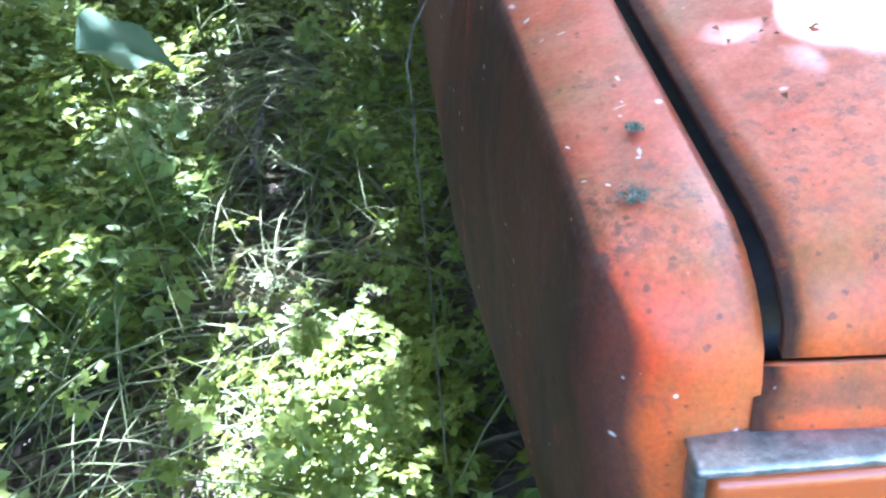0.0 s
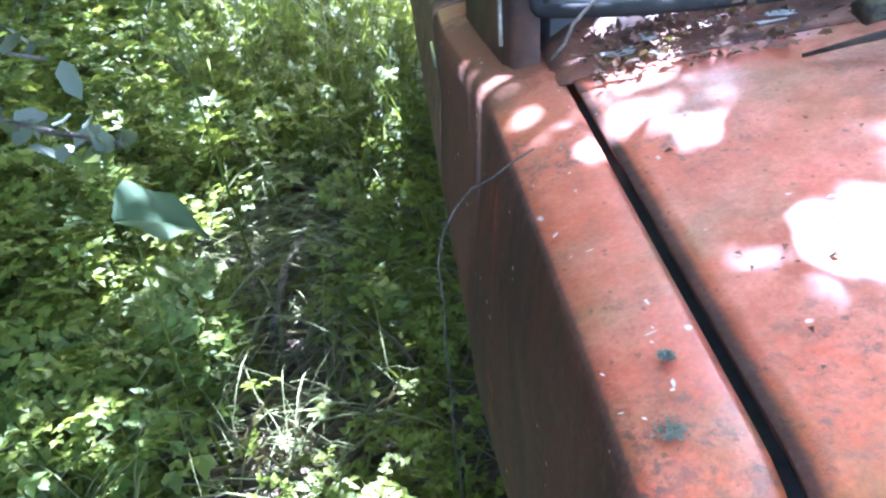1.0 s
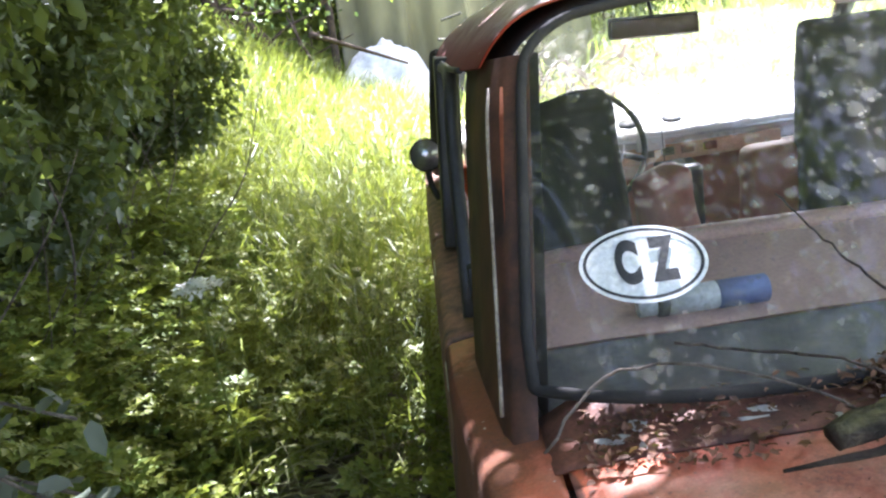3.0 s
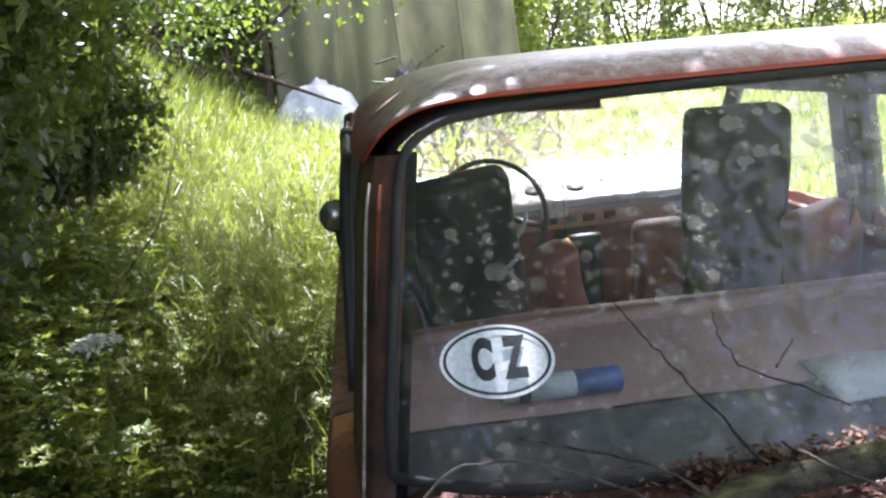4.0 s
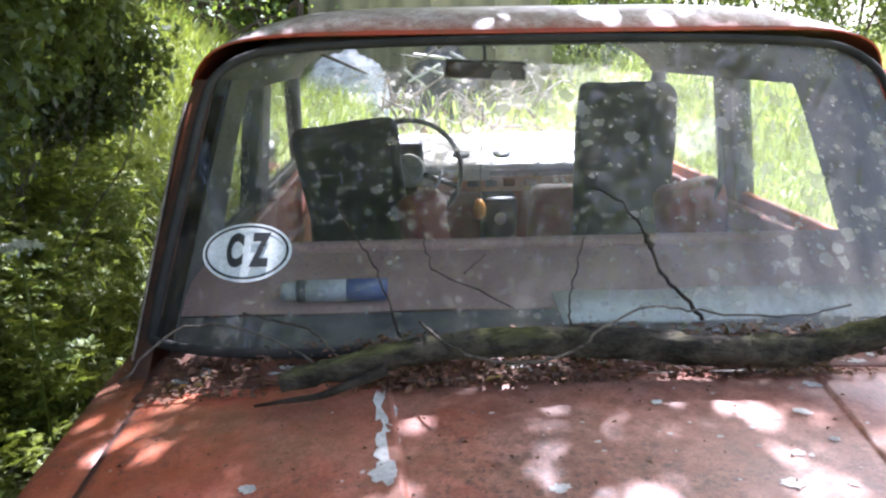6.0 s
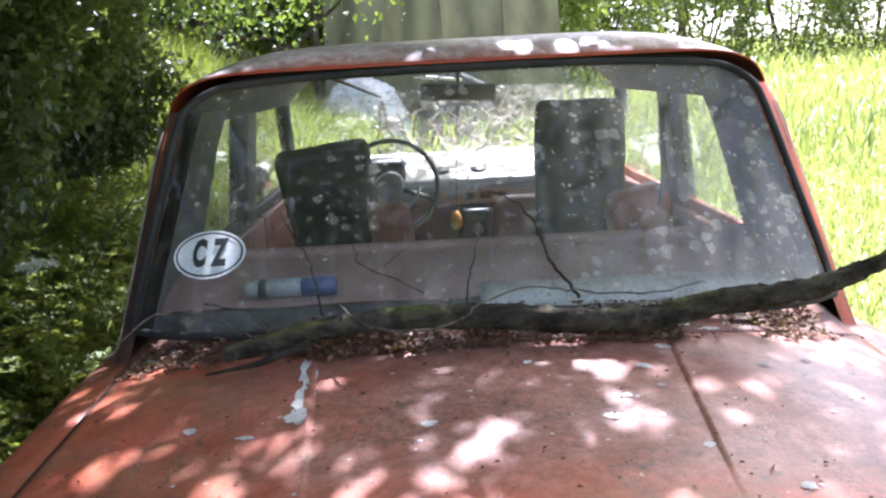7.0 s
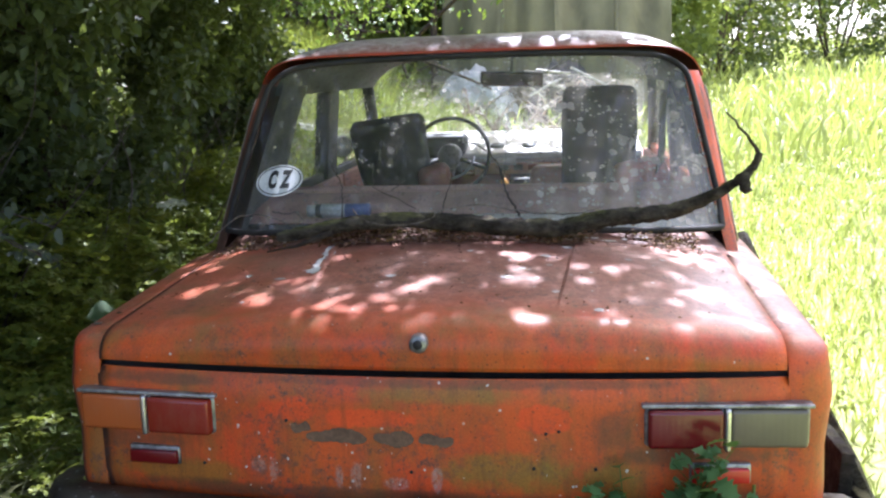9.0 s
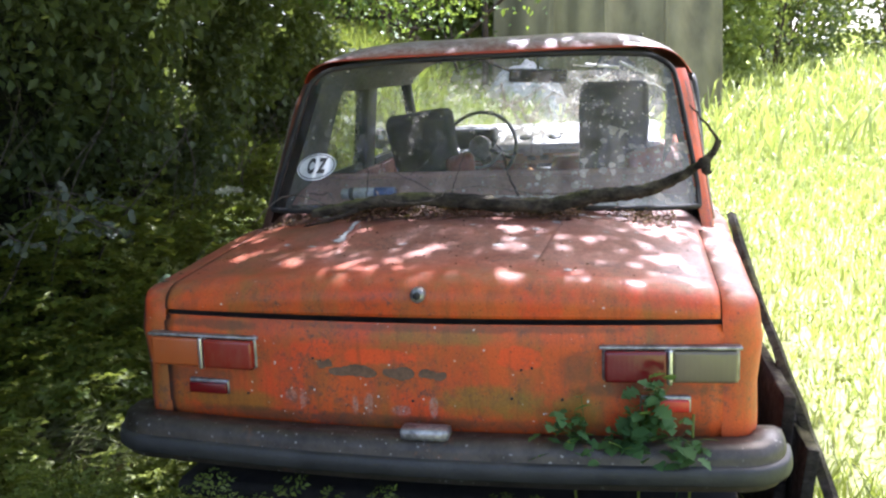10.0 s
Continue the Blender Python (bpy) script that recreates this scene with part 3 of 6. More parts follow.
def make_ground():
    xs = np.concatenate([-np.geomspace(400, 6, 22), np.linspace(-5.5, 7, 90), np.geomspace(7.5, 400, 22)])
    ys = np.concatenate([-np.geomspace(300, 4, 18), np.linspace(-3.6, 9, 100), np.geomspace(9.5, 600, 34)])
    X, Y = np.meshgrid(xs, ys)
    near = np.exp(-((X + 1.2) ** 2) / 6 - ((Y - 1.5) ** 2) / 12)
    Z = rise(X, Y) + near * rng.normal(0, 0.008, X.shape) - 0.01
    v = np.stack([X, Y, Z], -1).reshape(-1, 3)
    w, h = len(xs), len(ys)
    i = (np.arange(h - 1)[:, None] * w + np.arange(w - 1)[None, :]).ravel()[:, None]
    ob = raw_mesh("ground", v, i + [0, 1, w + 1, w], SOIL)
    ob.data.polygons.foreach_set("use_smooth", np.ones(len(ob.data.polygons), dtype=bool))
    return tagged(ob, "brown soil with litter beside the car, green meadow beyond", "ground", "", "structure")


make_ground()

# ---- the car ----
car = tagged(empty("car"), "abandoned faded orange saloon car with rusty dusty paint, overgrown", "car")


def deck(x, y):
    a = abs(x) / 0.7
    y = min(y, 0.66)
    return 0.912 + y * (0.155 - 0.05 * a * a) - 0.05 * a ** 2.5


def lid_front(x):
    return 0.50 + 0.11 * (x / 0.69) ** 2


def rear_y(x):
    return -0.048 + 0.05 * (x / 0.68) ** 2


def glass_point(s, v, out=0.0):
    """A point on the rear window: s across, v up."""
    w = 2 * v - 1
    k = 0.05 if w > 0 else 0.012
    s, w = s * (1 - k * abs(w) ** 8), w * (1 - k * abs(s) ** 8)
    v = (w + 1) / 2
    xe, ye, bow = 0.698 - 0.080 * v, 0.740 + 0.255 * v, 0.146 - 0.156 * v
    zb, zt = 1.0 - 0.02 * s * s, 1.472 - 0.018 * s * s
    return Vector((s * xe, ye - bow * (1 - abs(s) ** 5) - out * 0.75, zb + v * (zt - zb) + out * 0.66))


def arch(y, low, centre):
    d = abs(y - centre)
    return max(low, 0.28 + math.sqrt(max(0.30 ** 2 - d * d, 0))) if d < 0.30 else low


def side_section(y, s, rear_end=None, front_end=None, belt=0.6805):
    """Cross-section of the body's side at y, from the belt to the sill."""
    d = 0.0
    r = 0.07
    if rear_end is not None and y < rear_end + r:
        d = r - math.sqrt(max(r * r - (r - (y - rear_end)) ** 2, 0))
    top = lambda x: deck(x, y)
    zc = top(0.75) - 0.010
    low = 0.42 if rear_end is not None and y < 0.30 else 0.25
    for c in (0.93, 3.34):
        low = max(low, arch(y, low, c))
    pts = [(belt, top(belt) - 0.035), (belt, top(belt) - 0.010), (belt + 0.007, top(belt) - 0.006), (0.715, top(0.715) - 0.002), (0.742, top(0.742) - 0.001), (0.756, top(0.756) - 0.002), (0.7625, zc - 0.002), (0.766, zc - 0.016), (0.785, 0.76), (0.799, 0.66), (0.804, 0.58), (0.802, 0.48), (0.790, 0.37), (0.765, 0.25)]
    out = []
    for x, z in pts:
        if z < low:
            x, z = 0.80 if low > 0.4 else x, low
        k = min(max((x - 0.70) / 0.06, 0), 1)
        w = min(max((y - 0.08) / 0.62, 0), 1)
        grow = 0.010 * w * w * (3 - 2 * w) + 0.026 * min(max((y - 0.65) / 0.35, 0), 1)
        x += grow * min(max((x - 0.72) / 0.04, 0), 1) if x < 0.785 else 0.019 * w * w * (3 - 2 * w)
        if z < 0.8:
            x -= 0.040 * max(0.0, 1 - y / 0.65) * min((0.8 - z) / 0.15, 1.0)
        out.append(Vector((s * (x - 0.8 * d * k), y, z - d * (0.9 if z > 0.8 else 0.0))))
    return out


def scuttle_point(x, t, lift=0.0):
    """On the panel between lid and rear window: t from the lid to the pane."""
    a = min(abs(x) / 0.69, 1.0)
    y0, y1 = lid_front(min(max(x, -0.69), 0.69)) + 0.0035, 0.598 + 0.14 * a ** 3
    z0 = deck(min(abs(x), 0.70), y0) - 0.002
    z1 = 1.0 - 0.02 * a * a - 0.004
    z1 -= 0.05 * max(0.0, (abs(x) - 0.62) / 0.085) ** 2
    return (x, y0 + (y1 - y0) * t, z0 + (z1 - z0) * t ** 2.0 + lift)


def make_body():
    ys = [0.0075 + q for q in (0, 0.004, 0.012, 0.024, 0.04, 0.06, 0.08)] + [0.12] + [0.16 + 0.045 * k for k in range(24)]
    for s in (-1, 1):
        # rear wing with its rounded tail
        secs = [side_section(y, s, 0.0075) for y in ys]
        bm = grid(secs)
        bm.verts.ensure_lookup_table()
        n = len(secs[0])
        ring = [bm.verts[k] for k in range(n)]
        bm.faces.new(ring + [bm.verts.new((s * 0.684, 0.0075, 0.42))])
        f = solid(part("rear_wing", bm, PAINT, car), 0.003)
        es = f.modifiers.new("edges", "EDGE_SPLIT")
        es.split_angle = radians(60)
        for nm, y0, y1 in (("rear_door", 1.205, 2.02), ("front_door", 2.026, 2.95), ("front_wing", 2.956, 3.86)):
            st = [y0 + (y1 - y0) * k / 20 for k in range(21)]
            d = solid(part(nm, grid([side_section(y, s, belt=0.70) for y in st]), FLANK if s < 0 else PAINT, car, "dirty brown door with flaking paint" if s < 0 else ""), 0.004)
            if "door" in nm:
                part("door_card", box((0.028, y1 - y0 - 0.01, 0.63), (s * 0.698, (y0 + y1) / 2, 0.70), bevel=0.008), VINYL, d, "brown-red vinyl door lining")
                part("door_handle", box((0.022, 0.12, 0.022), (s * 0.797, y0 + 0.12, 0.80), bevel=0.006), CHROME, d, "chrome door handle")
                # right ledge painted brighter and left one darker, to carry their light
                part("window_ledge", box((0.022, y1 - y0 - 0.02, 0.11), (s * 0.728, (y0 + y1) / 2, 0.990), bevel=0.006), LEDGE if s > 0 else RUBBER, d, "orange painted window ledge" if s > 0 else "window ledge darkened for the dim side")
    # rear panel below the lid
    rows = []
    for z in (0.800, 0.797, 0.78, 0.74, 0.70, 0.66, 0.62, 0.58, 0.55, 0.535, 0.50):
        y = 0.012 - 0.0 if z > 0.795 else (0.002 if z > 0.57 else 0.002 + (0.57 - z) * 0.35)
        rows.append([(x, rear_y(x) + y + 0.004, z) for x in np.linspace(-0.684, 0.684, 41)])
    panel = solid(part("rear_panel", grid(rows), TAIL_PAINT, car, "orange rear panel with faded patches and green algae"), 0.003, 1.0)
    # the shade below the bumper is put into the valance's dark colour
    low = [[(x, rear_y(x) + 0.03 + (0.5 - z) * 0.4, z) for x in np.linspace(-0.684, 0.684, 21)] for z in (0.505, 0.47, 0.43)]
    solid(part("valance", grid(low), DARK, car, "valance under the bumper, darkened for the shade there"), 0.003, 1.0)
    # gutter under the lid's gap
    rows = [[(x, y, z) for x in (-0.70, -0.35, 0, 0.35, 0.70)] for y, z in ((0.03, 0.76), (0.04, 0.84), (0.30, 0.875), (0.62, 0.90))]
    part("boot_gutter", grid(rows), DARK, car, "dark gutter under the boot lid")
    # boot lid
    rows = []
    cols = sorted([float(v) for v in np.linspace(-0.6752, 0.6752, 65)] + [c * q for c in (-1, 1) for q in (0.2495, 0.2515, 0.2585, 0.2605)])
    for x0 in cols:
        x = x0
        yf, yr = lid_front(x), rear_y(x)
        col = []
        for k in range(20):
            y = yf + (yr + 0.075 - yf) * k / 19
            fall = min(abs(x0) / 0.255, (0.676 - abs(x0)) / 0.421)
            x = x0 + math.copysign(0.09 * (y - 0.02) * max(fall, 0), x0)
            fade = min(max((y - 0.03) / 0.16, 0), 1)
            step = min(max((abs(x0) - 0.2515) / 0.007, 0), 1)
            col.append((x, y, deck(x, y) - 0.0050 * fade * (1 - step)))
        x = col[-1][0]
        z0 = col[-1][2]
        for k in range(1, 10):
            a = math.pi / 2 * k / 9
            col.append((x, yr + 0.075 - 0.075 * math.sin(a), z0 - min(0.062, z0 - 0.822) * (1 - math.cos(a))))
        zl = col[-1][2]
        for k in range(1, 5):
            z = zl + (0.816 - zl) * k / 4
            col.append((x, yr + (zl - z) * 0.12, z))
        rows.append(col)
    lid = solid(part("boot_lid", grid(rows), PAINT, car, "orange boot lid with chalky pinkish oxidised top, sky glare painted in"), 0.008, -1.0)
    bm = tube([(0.003, -0.062, 0.872), (0.003, -0.058, 0.872), (0.003, -0.04, 0.872)], [0.0145, 0.0175, 0.018], 20)
    bm2 = tube([(0.003, -0.064, 0.872), (0.003, -0.060, 0.872)], [0.009, 0.009], 14)
    part("boot_lock", bm, OLDCHROME, lid, "round chrome boot lock")
    part("keyhole", bm2, DARK, lid)
    # panel between lid and window
    rows = [[scuttle_point(float(x), k / 6) for x in np.linspace(-0.690, 0.690, 41)] for k in range(7)]
    solid(part("scuttle_panel", grid(rows), GRIMY, car, "worn panel under the rear window, dark with dirt"), 0.003)
    # roof: nearly flat across, turning down tightly at the sides
    rows = []
    for u, h in ((0, 0.0), (0.006, 0.10), (0.016, 0.22), (0.032, 0.38), (0.055, 0.53), (0.09, 0.68), (0.14, 0.80), (0.2, 0.885), (0.35, 0.96), (0.6, 1.0), (0.9, 1.0), (1.15, 0.95), (1.3, 0.85), (1.4, 0.7), (1.44, 0.5)):
        row = []
        for q in np.linspace(-1, 1, 61):
            q = float(q)
            a = abs(math.sin(q * math.pi / 2)) ** 0.9
            x = math.copysign(0.703 * a * (1 - 0.03 * max(0.0, 1 - u / 0.26) ** 2), q)
            yr = 1.0 + 0.055 * max(0.0, (a - 0.90) / 0.10) ** 2
            yf = 2.64 - 0.06 * a ** 3
            y = yr + (yf - yr) * u / 1.44
            lip, crown = 1.398 + 0.088 * (1 - a ** 14), 1.398 + 0.166 * (1 - a ** 6)
            row.append((x, y, lip + (crown - lip) * h))
        rows.append(row)
    roof = solid(part("roof", grid(rows), ROOF_PAINT, car, "rust-red roof under grey dust and lichen"), 0.004, -1.0)
    low = [[(p[0] * 0.95, p[1] + 0.03, p[2] - 0.022) for p in r] for r in rows]
    part("headlining", grid(low), LINING, roof)
    for s in (-1, 1):
        pts = [(s * 0.700, 1.26, 1.397)] + [(s * 0.712, 1.42 + 0.2 * k, 1.397) for k in range(6)] + [(s * 0.705, 2.58, 1.375)]
        part("drip_rail", tube(smooth_path(pts, 3), 0.006, 8), RUBBER, roof)
        # rear quarter pillar
        rows = []
        for k in range(13):
            v = -0.17 + 1.09 * k / 12
            z = 0.98 + 0.465 * v
            e = Vector((s * (0.698 - 0.080 * v), 0.740 + 0.255 * v, z))
            xs = 0.728 - 0.058 * v - 0.010 * max(0.0, (v - 0.65) / 0.25) ** 2
            out = 0.016
            yf = 1.10 + 0.24 * v
            rows.append([(e.x - s * 0.012, e.y - 0.006, z), (e.x + s * 0.018, e.y + 0.004, z), (s * (xs - 0.006), e.y + 0.022, z), (s * xs, e.y + 0.045, z), (s * (xs + 0.6 * out), (e.y + yf) / 2 + 0.03, z), (s * (xs + out), yf, z), (s * (xs - 0.05), yf + 0.01, z)])
        # the left pillar's shade is put into a darker paint than the sunlit right
        pil = part("rear_pillar", grid(rows), SHADED_PILLAR_PAINT if s < 0 else PAINT, car, "grimy brown rear pillar, its shade painted in" if s < 0 else "faded orange rear pillar")
        strip = [[(r[2][0] - s * 0.026, r[2][1] - 0.016, r[2][2]), (r[2][0] - s * 0.008, r[2][1] - 0.010, r[2][2])] for r in rows[1:-1]]
        bead = [Vector((r[3][0] + s * 0.001, r[3][1] - 0.004, r[3][2])) for r in rows[1:-1]]
        part("pillar_bead", tube(bead, 0.0035, 6), BEAD, pil, "pale worn bead along the pillar")
        solid(part("pillar_flange", grid(strip), RUST, pil, "rusty red edge of the pillar"), 0.002)
        part("rear_pillar_lining", grid([[(r[0][0] - s * 0.02, r[0][1] + 0.04, r[0][2]), (r[4][0] - s * 0.04, r[4][1], r[4][2]), (r[6][0], r[6][1], r[6][2])] for r in rows]), LINING, car)
        # door pillars and frames
        part("middle_pillar", box((0.06, 0.15, 0.48), (s * 0.720, 1.90, 1.17), (0, -s * 5, 0), 0.01), RUBBER, car, "dark door pillar")
        part("front_pillar", tube([(s * 0.740, 3.00, 0.95), (s * 0.722, 2.80, 1.18), (s * 0.695, 2.58, 1.40)], 0.030, 8), RUBBER, car)
        part("door_frame", tube(smooth_path([(s * 0.745, 1.22, 0.95), (s * 0.728, 1.34, 1.25), (s * 0.714, 1.43, 1.38), (s * 0.712, 1.90, 1.385)], 4), 0.014, 6), RUBBER, car)
        for y0, y1, z1 in ((1.26, 1.86, 1.385), (1.95, 2.72, 1.385)):
            b = 0.16 if y0 < 1.5 else 0.0
            t = -0.22 if y0 > 1.5 else 0.0
            g = part("side_window", grid([[(s * 0.742, y0, 0.95), (s * 0.742, y1 + (0.25 if t else 0), 0.95)], [(s * 0.705, y0 + b, z1), (s * 0.705, y1 + t * 0.5, z1)]]), GLASS, car)
            g.visible_shadow = False
    # outside mirror on the left door
    head = part("side_mirror", tube([(-0.783, 2.44, 1.105), (-0.783, 2.425, 1.105), (-0.783, 2.39, 1.105), (-0.783, 2.365, 1.105)], [0.025, 0.042, 0.052, 0.054], 18), RUBBER, car, "black outside mirror on a short arm")
    part("mirror_pane", tube([(-0.783, 2.3645, 1.105), (-0.783, 2.363, 1.105)], 0.048, 18), CHROME, head)
    part("mirror_arm", tube(smooth_path([(-0.783, 2.42, 1.08), (-0.78, 2.44, 1.0), (-0.76, 2.45, 0.945)], 4), 0.011, 8), RUBBER, head)
    # seat belt hanging from the right pillar
    part("seat_belt", tube(smooth_path([(0.665, 1.87, 1.34), (0.655, 1.84, 1.22), (0.65, 1.80, 1.12), (0.64, 1.82, 1.0), (0.63, 1.86, 0.86)], 5), 0.022, 6, flat=0.2), RUBBER, car, "black seat belt")
    # front screen
    rows = [[(x, 3.05 - 0.43 * v - 0.10 * (x / 0.7) ** 2 * 1.0, 0.99 + 0.42 * v) for x in np.linspace(-0.68 + 0.03 * v, 0.68 - 0.03 * v, 15)] for v in np.linspace(0, 1, 7)]
    g = part("windscreen", grid(rows), GLASS_FRONT, car, "dusty cracked windscreen")
    g.visible_shadow = False
    # bonnet, nose and floor
    rows = [[(x, y, z - 0.03 * (abs(x) / 0.7) ** 3) for x in np.linspace(-0.70, 0.70, 15)] for y, z in ((3.00, 0.97), (3.2, 0.95), (3.6, 0.91), (3.80, 0.88), (3.86, 0.82), (3.87, 0.45))]
    solid(part("bonnet", grid(rows), PAINT, car), 0.004)
    part("floor_pan", box((1.50, 3.7, 0.05), (0, 1.95, 0.28), bevel=0.02), DARK, car)
    part("boot_wall", box((1.40, 0.03, 0.62), (0, 1.40, 0.62), bevel=0), DARK, car)
    return lid, panel


lid, panel = make_body()


def make_rear_window():
    n = 41
    rows = [[glass_point(s, v) for s in np.linspace(-1, 1, n)] for v in np.linspace(0, 1, 21)]
    win = part("rear_window", grid(rows), GLASS_REAR, car, "dusty rear window with lichen spots")
    win.visible_shadow = False
    # rubber seal round the pane, with rounded corners
    pts = []
    def corner(sx, top, r, a0):
        for k in range(7):
            a = radians(a0 + 90 * k / 6)
            rv = r * 1.4
            pts.append((sx * (1 - r) + r * math.cos(a), (1 - rv if top else rv) + rv * math.sin(a)))
    for k in range(28):
        pts.append((-0.985 + 1.97 * k / 27, 0.0))
    corner(1, False, 0.008, -90)
    for k in range(1, 10):
        pts.append((1.0, 0.05 + 0.83 * k / 10))
    corner(1, True, 0.085, 0)
    for k in range(1, 27):
        pts.append((0.91 - 1.82 * k / 27, 1.0))
    corner(-1, True, 0.085, 90)
    for k in range(1, 10):
        pts.append((-1.0, 0.88 - 0.83 * k / 10))
    corner(-1, False, 0.008, 180)
    part("window_seal", tube([glass_point(a, b, 0.004) for a, b in pts], 0.0082, 8, closed=True), SEAL, win, "black rubber window seal")
    # oval country sticker on the pane
    centre_s, centre_v = -0.788, 0.29
    def on_glass(px, pz, lift):
        v = centre_v + pz / 0.585
        return glass_point((centre_s * 0.675 + px) / (0.698 - 0.080 * (centre_v + 0.7 * (v - centre_v))), v, 0.0015 + lift)
    bm = bmesh.new()
    def disc(a, b, lift, mat_index, a0=0.0, b0=0.0):
        outer = [bm.verts.new(on_glass(a * math.cos(t), b * math.sin(t), lift)) for t in np.linspace(0, 2 * math.pi, 49)[:-1]]
        if a0:
            inner = [bm.verts.new(on_glass(a0 * math.cos(t), b0 * math.sin(t), lift)) for t in np.linspace(0, 2 * math.pi, 49)[:-1]]
            for k in range(48):
                f = bm.faces.new((outer[k], outer[(k + 1) % 48], inner[(k + 1) % 48], inner[k]))
                f.material_index = mat_index
        else:
            for q in (0.75, 0.5, 0.25):
                ring = [bm.verts.new(on_glass(a * q * math.cos(t), b * q * math.sin(t), lift)) for t in np.linspace(0, 2 * math.pi, 49)[:-1]]
                for k in range(48):
                    bm.faces.new((outer[k], outer[(k + 1) % 48], ring[(k + 1) % 48], ring[k]))
                outer = ring
            bm.faces.new(outer)
    disc(0.0765, 0.0525, 0.0, 0)
    disc(0.0718, 0.0482, 0.0012, 1, 0.0678, 0.0442)
    cu = bpy.data.curves.new("letters", "FONT")
    cu.body, cu.size, cu.offset, cu.align_x, cu.align_y = "CZ", 0.076, 0.0045, "CENTER", "CENTER"
    cu.space_character = 1.8
    tmp = bpy.data.objects.new("letters", cu)
    scene.collection.objects.link(tmp)
    me = bpy.data.meshes.new_from_object(tmp.evaluated_get(bpy.context.evaluated_depsgraph_get()))
    b2 = bmesh.new()
    b2.from_mesh(me)
    bmesh.ops.triangulate(b2, faces=b2.faces)
    bmesh.ops.subdivide_edges(b2, edges=[e for e in b2.edges if e.calc_length() > 0.012], cuts=2)
    vmap = {}
    for v in b2.verts:
        vmap[v] = bm.verts.new(on_glass(v.co.x * 0.52 + 0.002, v.co.y * 1.0, 0.0020))
    for f in b2.faces:
        g = bm.faces.new([vmap[v] for v in f.verts])
        g.material_index = 1
    b2.free()
    bpy.data.objects.remove(tmp)
    part("oval_sticker", bm, (WHITE, BLACKINK), win, "white oval sticker with black border and letters CZ", smooth=False)
    return win


make_rear_window()


def make_lamps():
    for s in (-1, 1):
        y = lambda x: rear_y(x) - 0.012
        lamp = part("tail_lamp", box((0.305, 0.05, 0.088), (s * 0.566, rear_y(0.566) + 0.018, 0.713), (0, 0, s * 4.2), 0.018, 4), OLDCHROME, car, "rectangular tail lamp with chrome surround")
        def piece(nm, x0, x1, mat, lab="", dy=0.0, z0=0.675, z1=0.748):
            xm = (x0 + x1) / 2
            return part(nm, box((x1 - x0, 0.03, z1 - z0), (s * xm, rear_y(xm) - 0.006 - dy, (z0 + z1) / 2), (0, 0, s * 4.2), 0.008, 3), mat, lamp, lab)
        piece("red_lens", 0.424, 0.560, RED if s > 0 else RED_ORANGE, "red lens")
        piece("lens_divider", 0.561, 0.572, CHROME, "chrome divider", 0.004, 0.671, 0.752)
        piece("outer_lens", 0.573, 0.712, CLEAR if s > 0 else AMBER, "dirty clear lens" if s > 0 else "amber lens")
        for z, nm in ((0.754, "top_strip"),):
            part(nm, box((0.31, 0.050, 0.008), (s * 0.566, rear_y(0.566) + 0.010, z), (0, 0, s * 4.2), 0.003), OLDCHROME, lamp)
        ref = part("rear_reflector", box((0.112, 0.022, 0.038), (s * 0.558, rear_y(0.558) + 0.006, 0.622), (0, 0, s * 4), 0.004), OLDCHROME, car, "small red rear reflector in chrome frame")
        part("reflector_lens", box((0.104, 0.014, 0.027), (s * 0.558, rear_y(0.558) - 0.008, 0.620), (0, 0, s * 4), 0.003), RED_BRIGHT if s > 0 else RED, ref)
    # holes and scars left by the removed badge
    for x, z in ((-0.250, 0.703), (-0.268, 0.710), (0.238, 0.697), (0.262, 0.702), (0.215, 0.628), (0.33, 0.628), (-0.02, 0.615), (-0.45, 0.61)):
        part("badge_hole", tube([(x, rear_y(x) + 0.001, z), (x, rear_y(x) + 0.0105, z)], 0.0035, 8), DARK, panel, "small empty badge hole")
    rnd = random.Random(3)
    for x0, x1, z, h in ((-0.228, -0.105, 0.682, 0.028), (-0.092, -0.012, 0.681, 0.028), (-0.004, 0.064, 0.680, 0.022), (-0.258, -0.218, 0.697, 0.020)):
        n = 22
        half = [h * 0.5 * max(1 - abs(2 * k / n - 1) ** 4, 0.04) ** 0.5 for k in range(n + 1)]
        top = [(x0 + (x1 - x0) * k / n, z + 0.004 * math.sin(k * 0.33 + x0 * 40) + half[k] * rnd.uniform(0.85, 1.1)) for k in range(n + 1)]
        bot = [(x0 + (x1 - x0) * k / n, z + 0.003 * math.sin(k * 0.28 + x0 * 60) - half[k] * rnd.uniform(0.85, 1.1)) for k in range(n + 1)]
        part("glue_scar", grid([[(x, rear_y(x) + 0.0008, zz) for x, zz in r] for r in (top, bot)]), plain_scar, panel, "grey-brown scar of the removed badge")


plain_scar = plain("scar_grey", (0.085, 0.045, 0.022), (0.15, 0.085, 0.046), 0.8, 0, 60)
make_lamps()


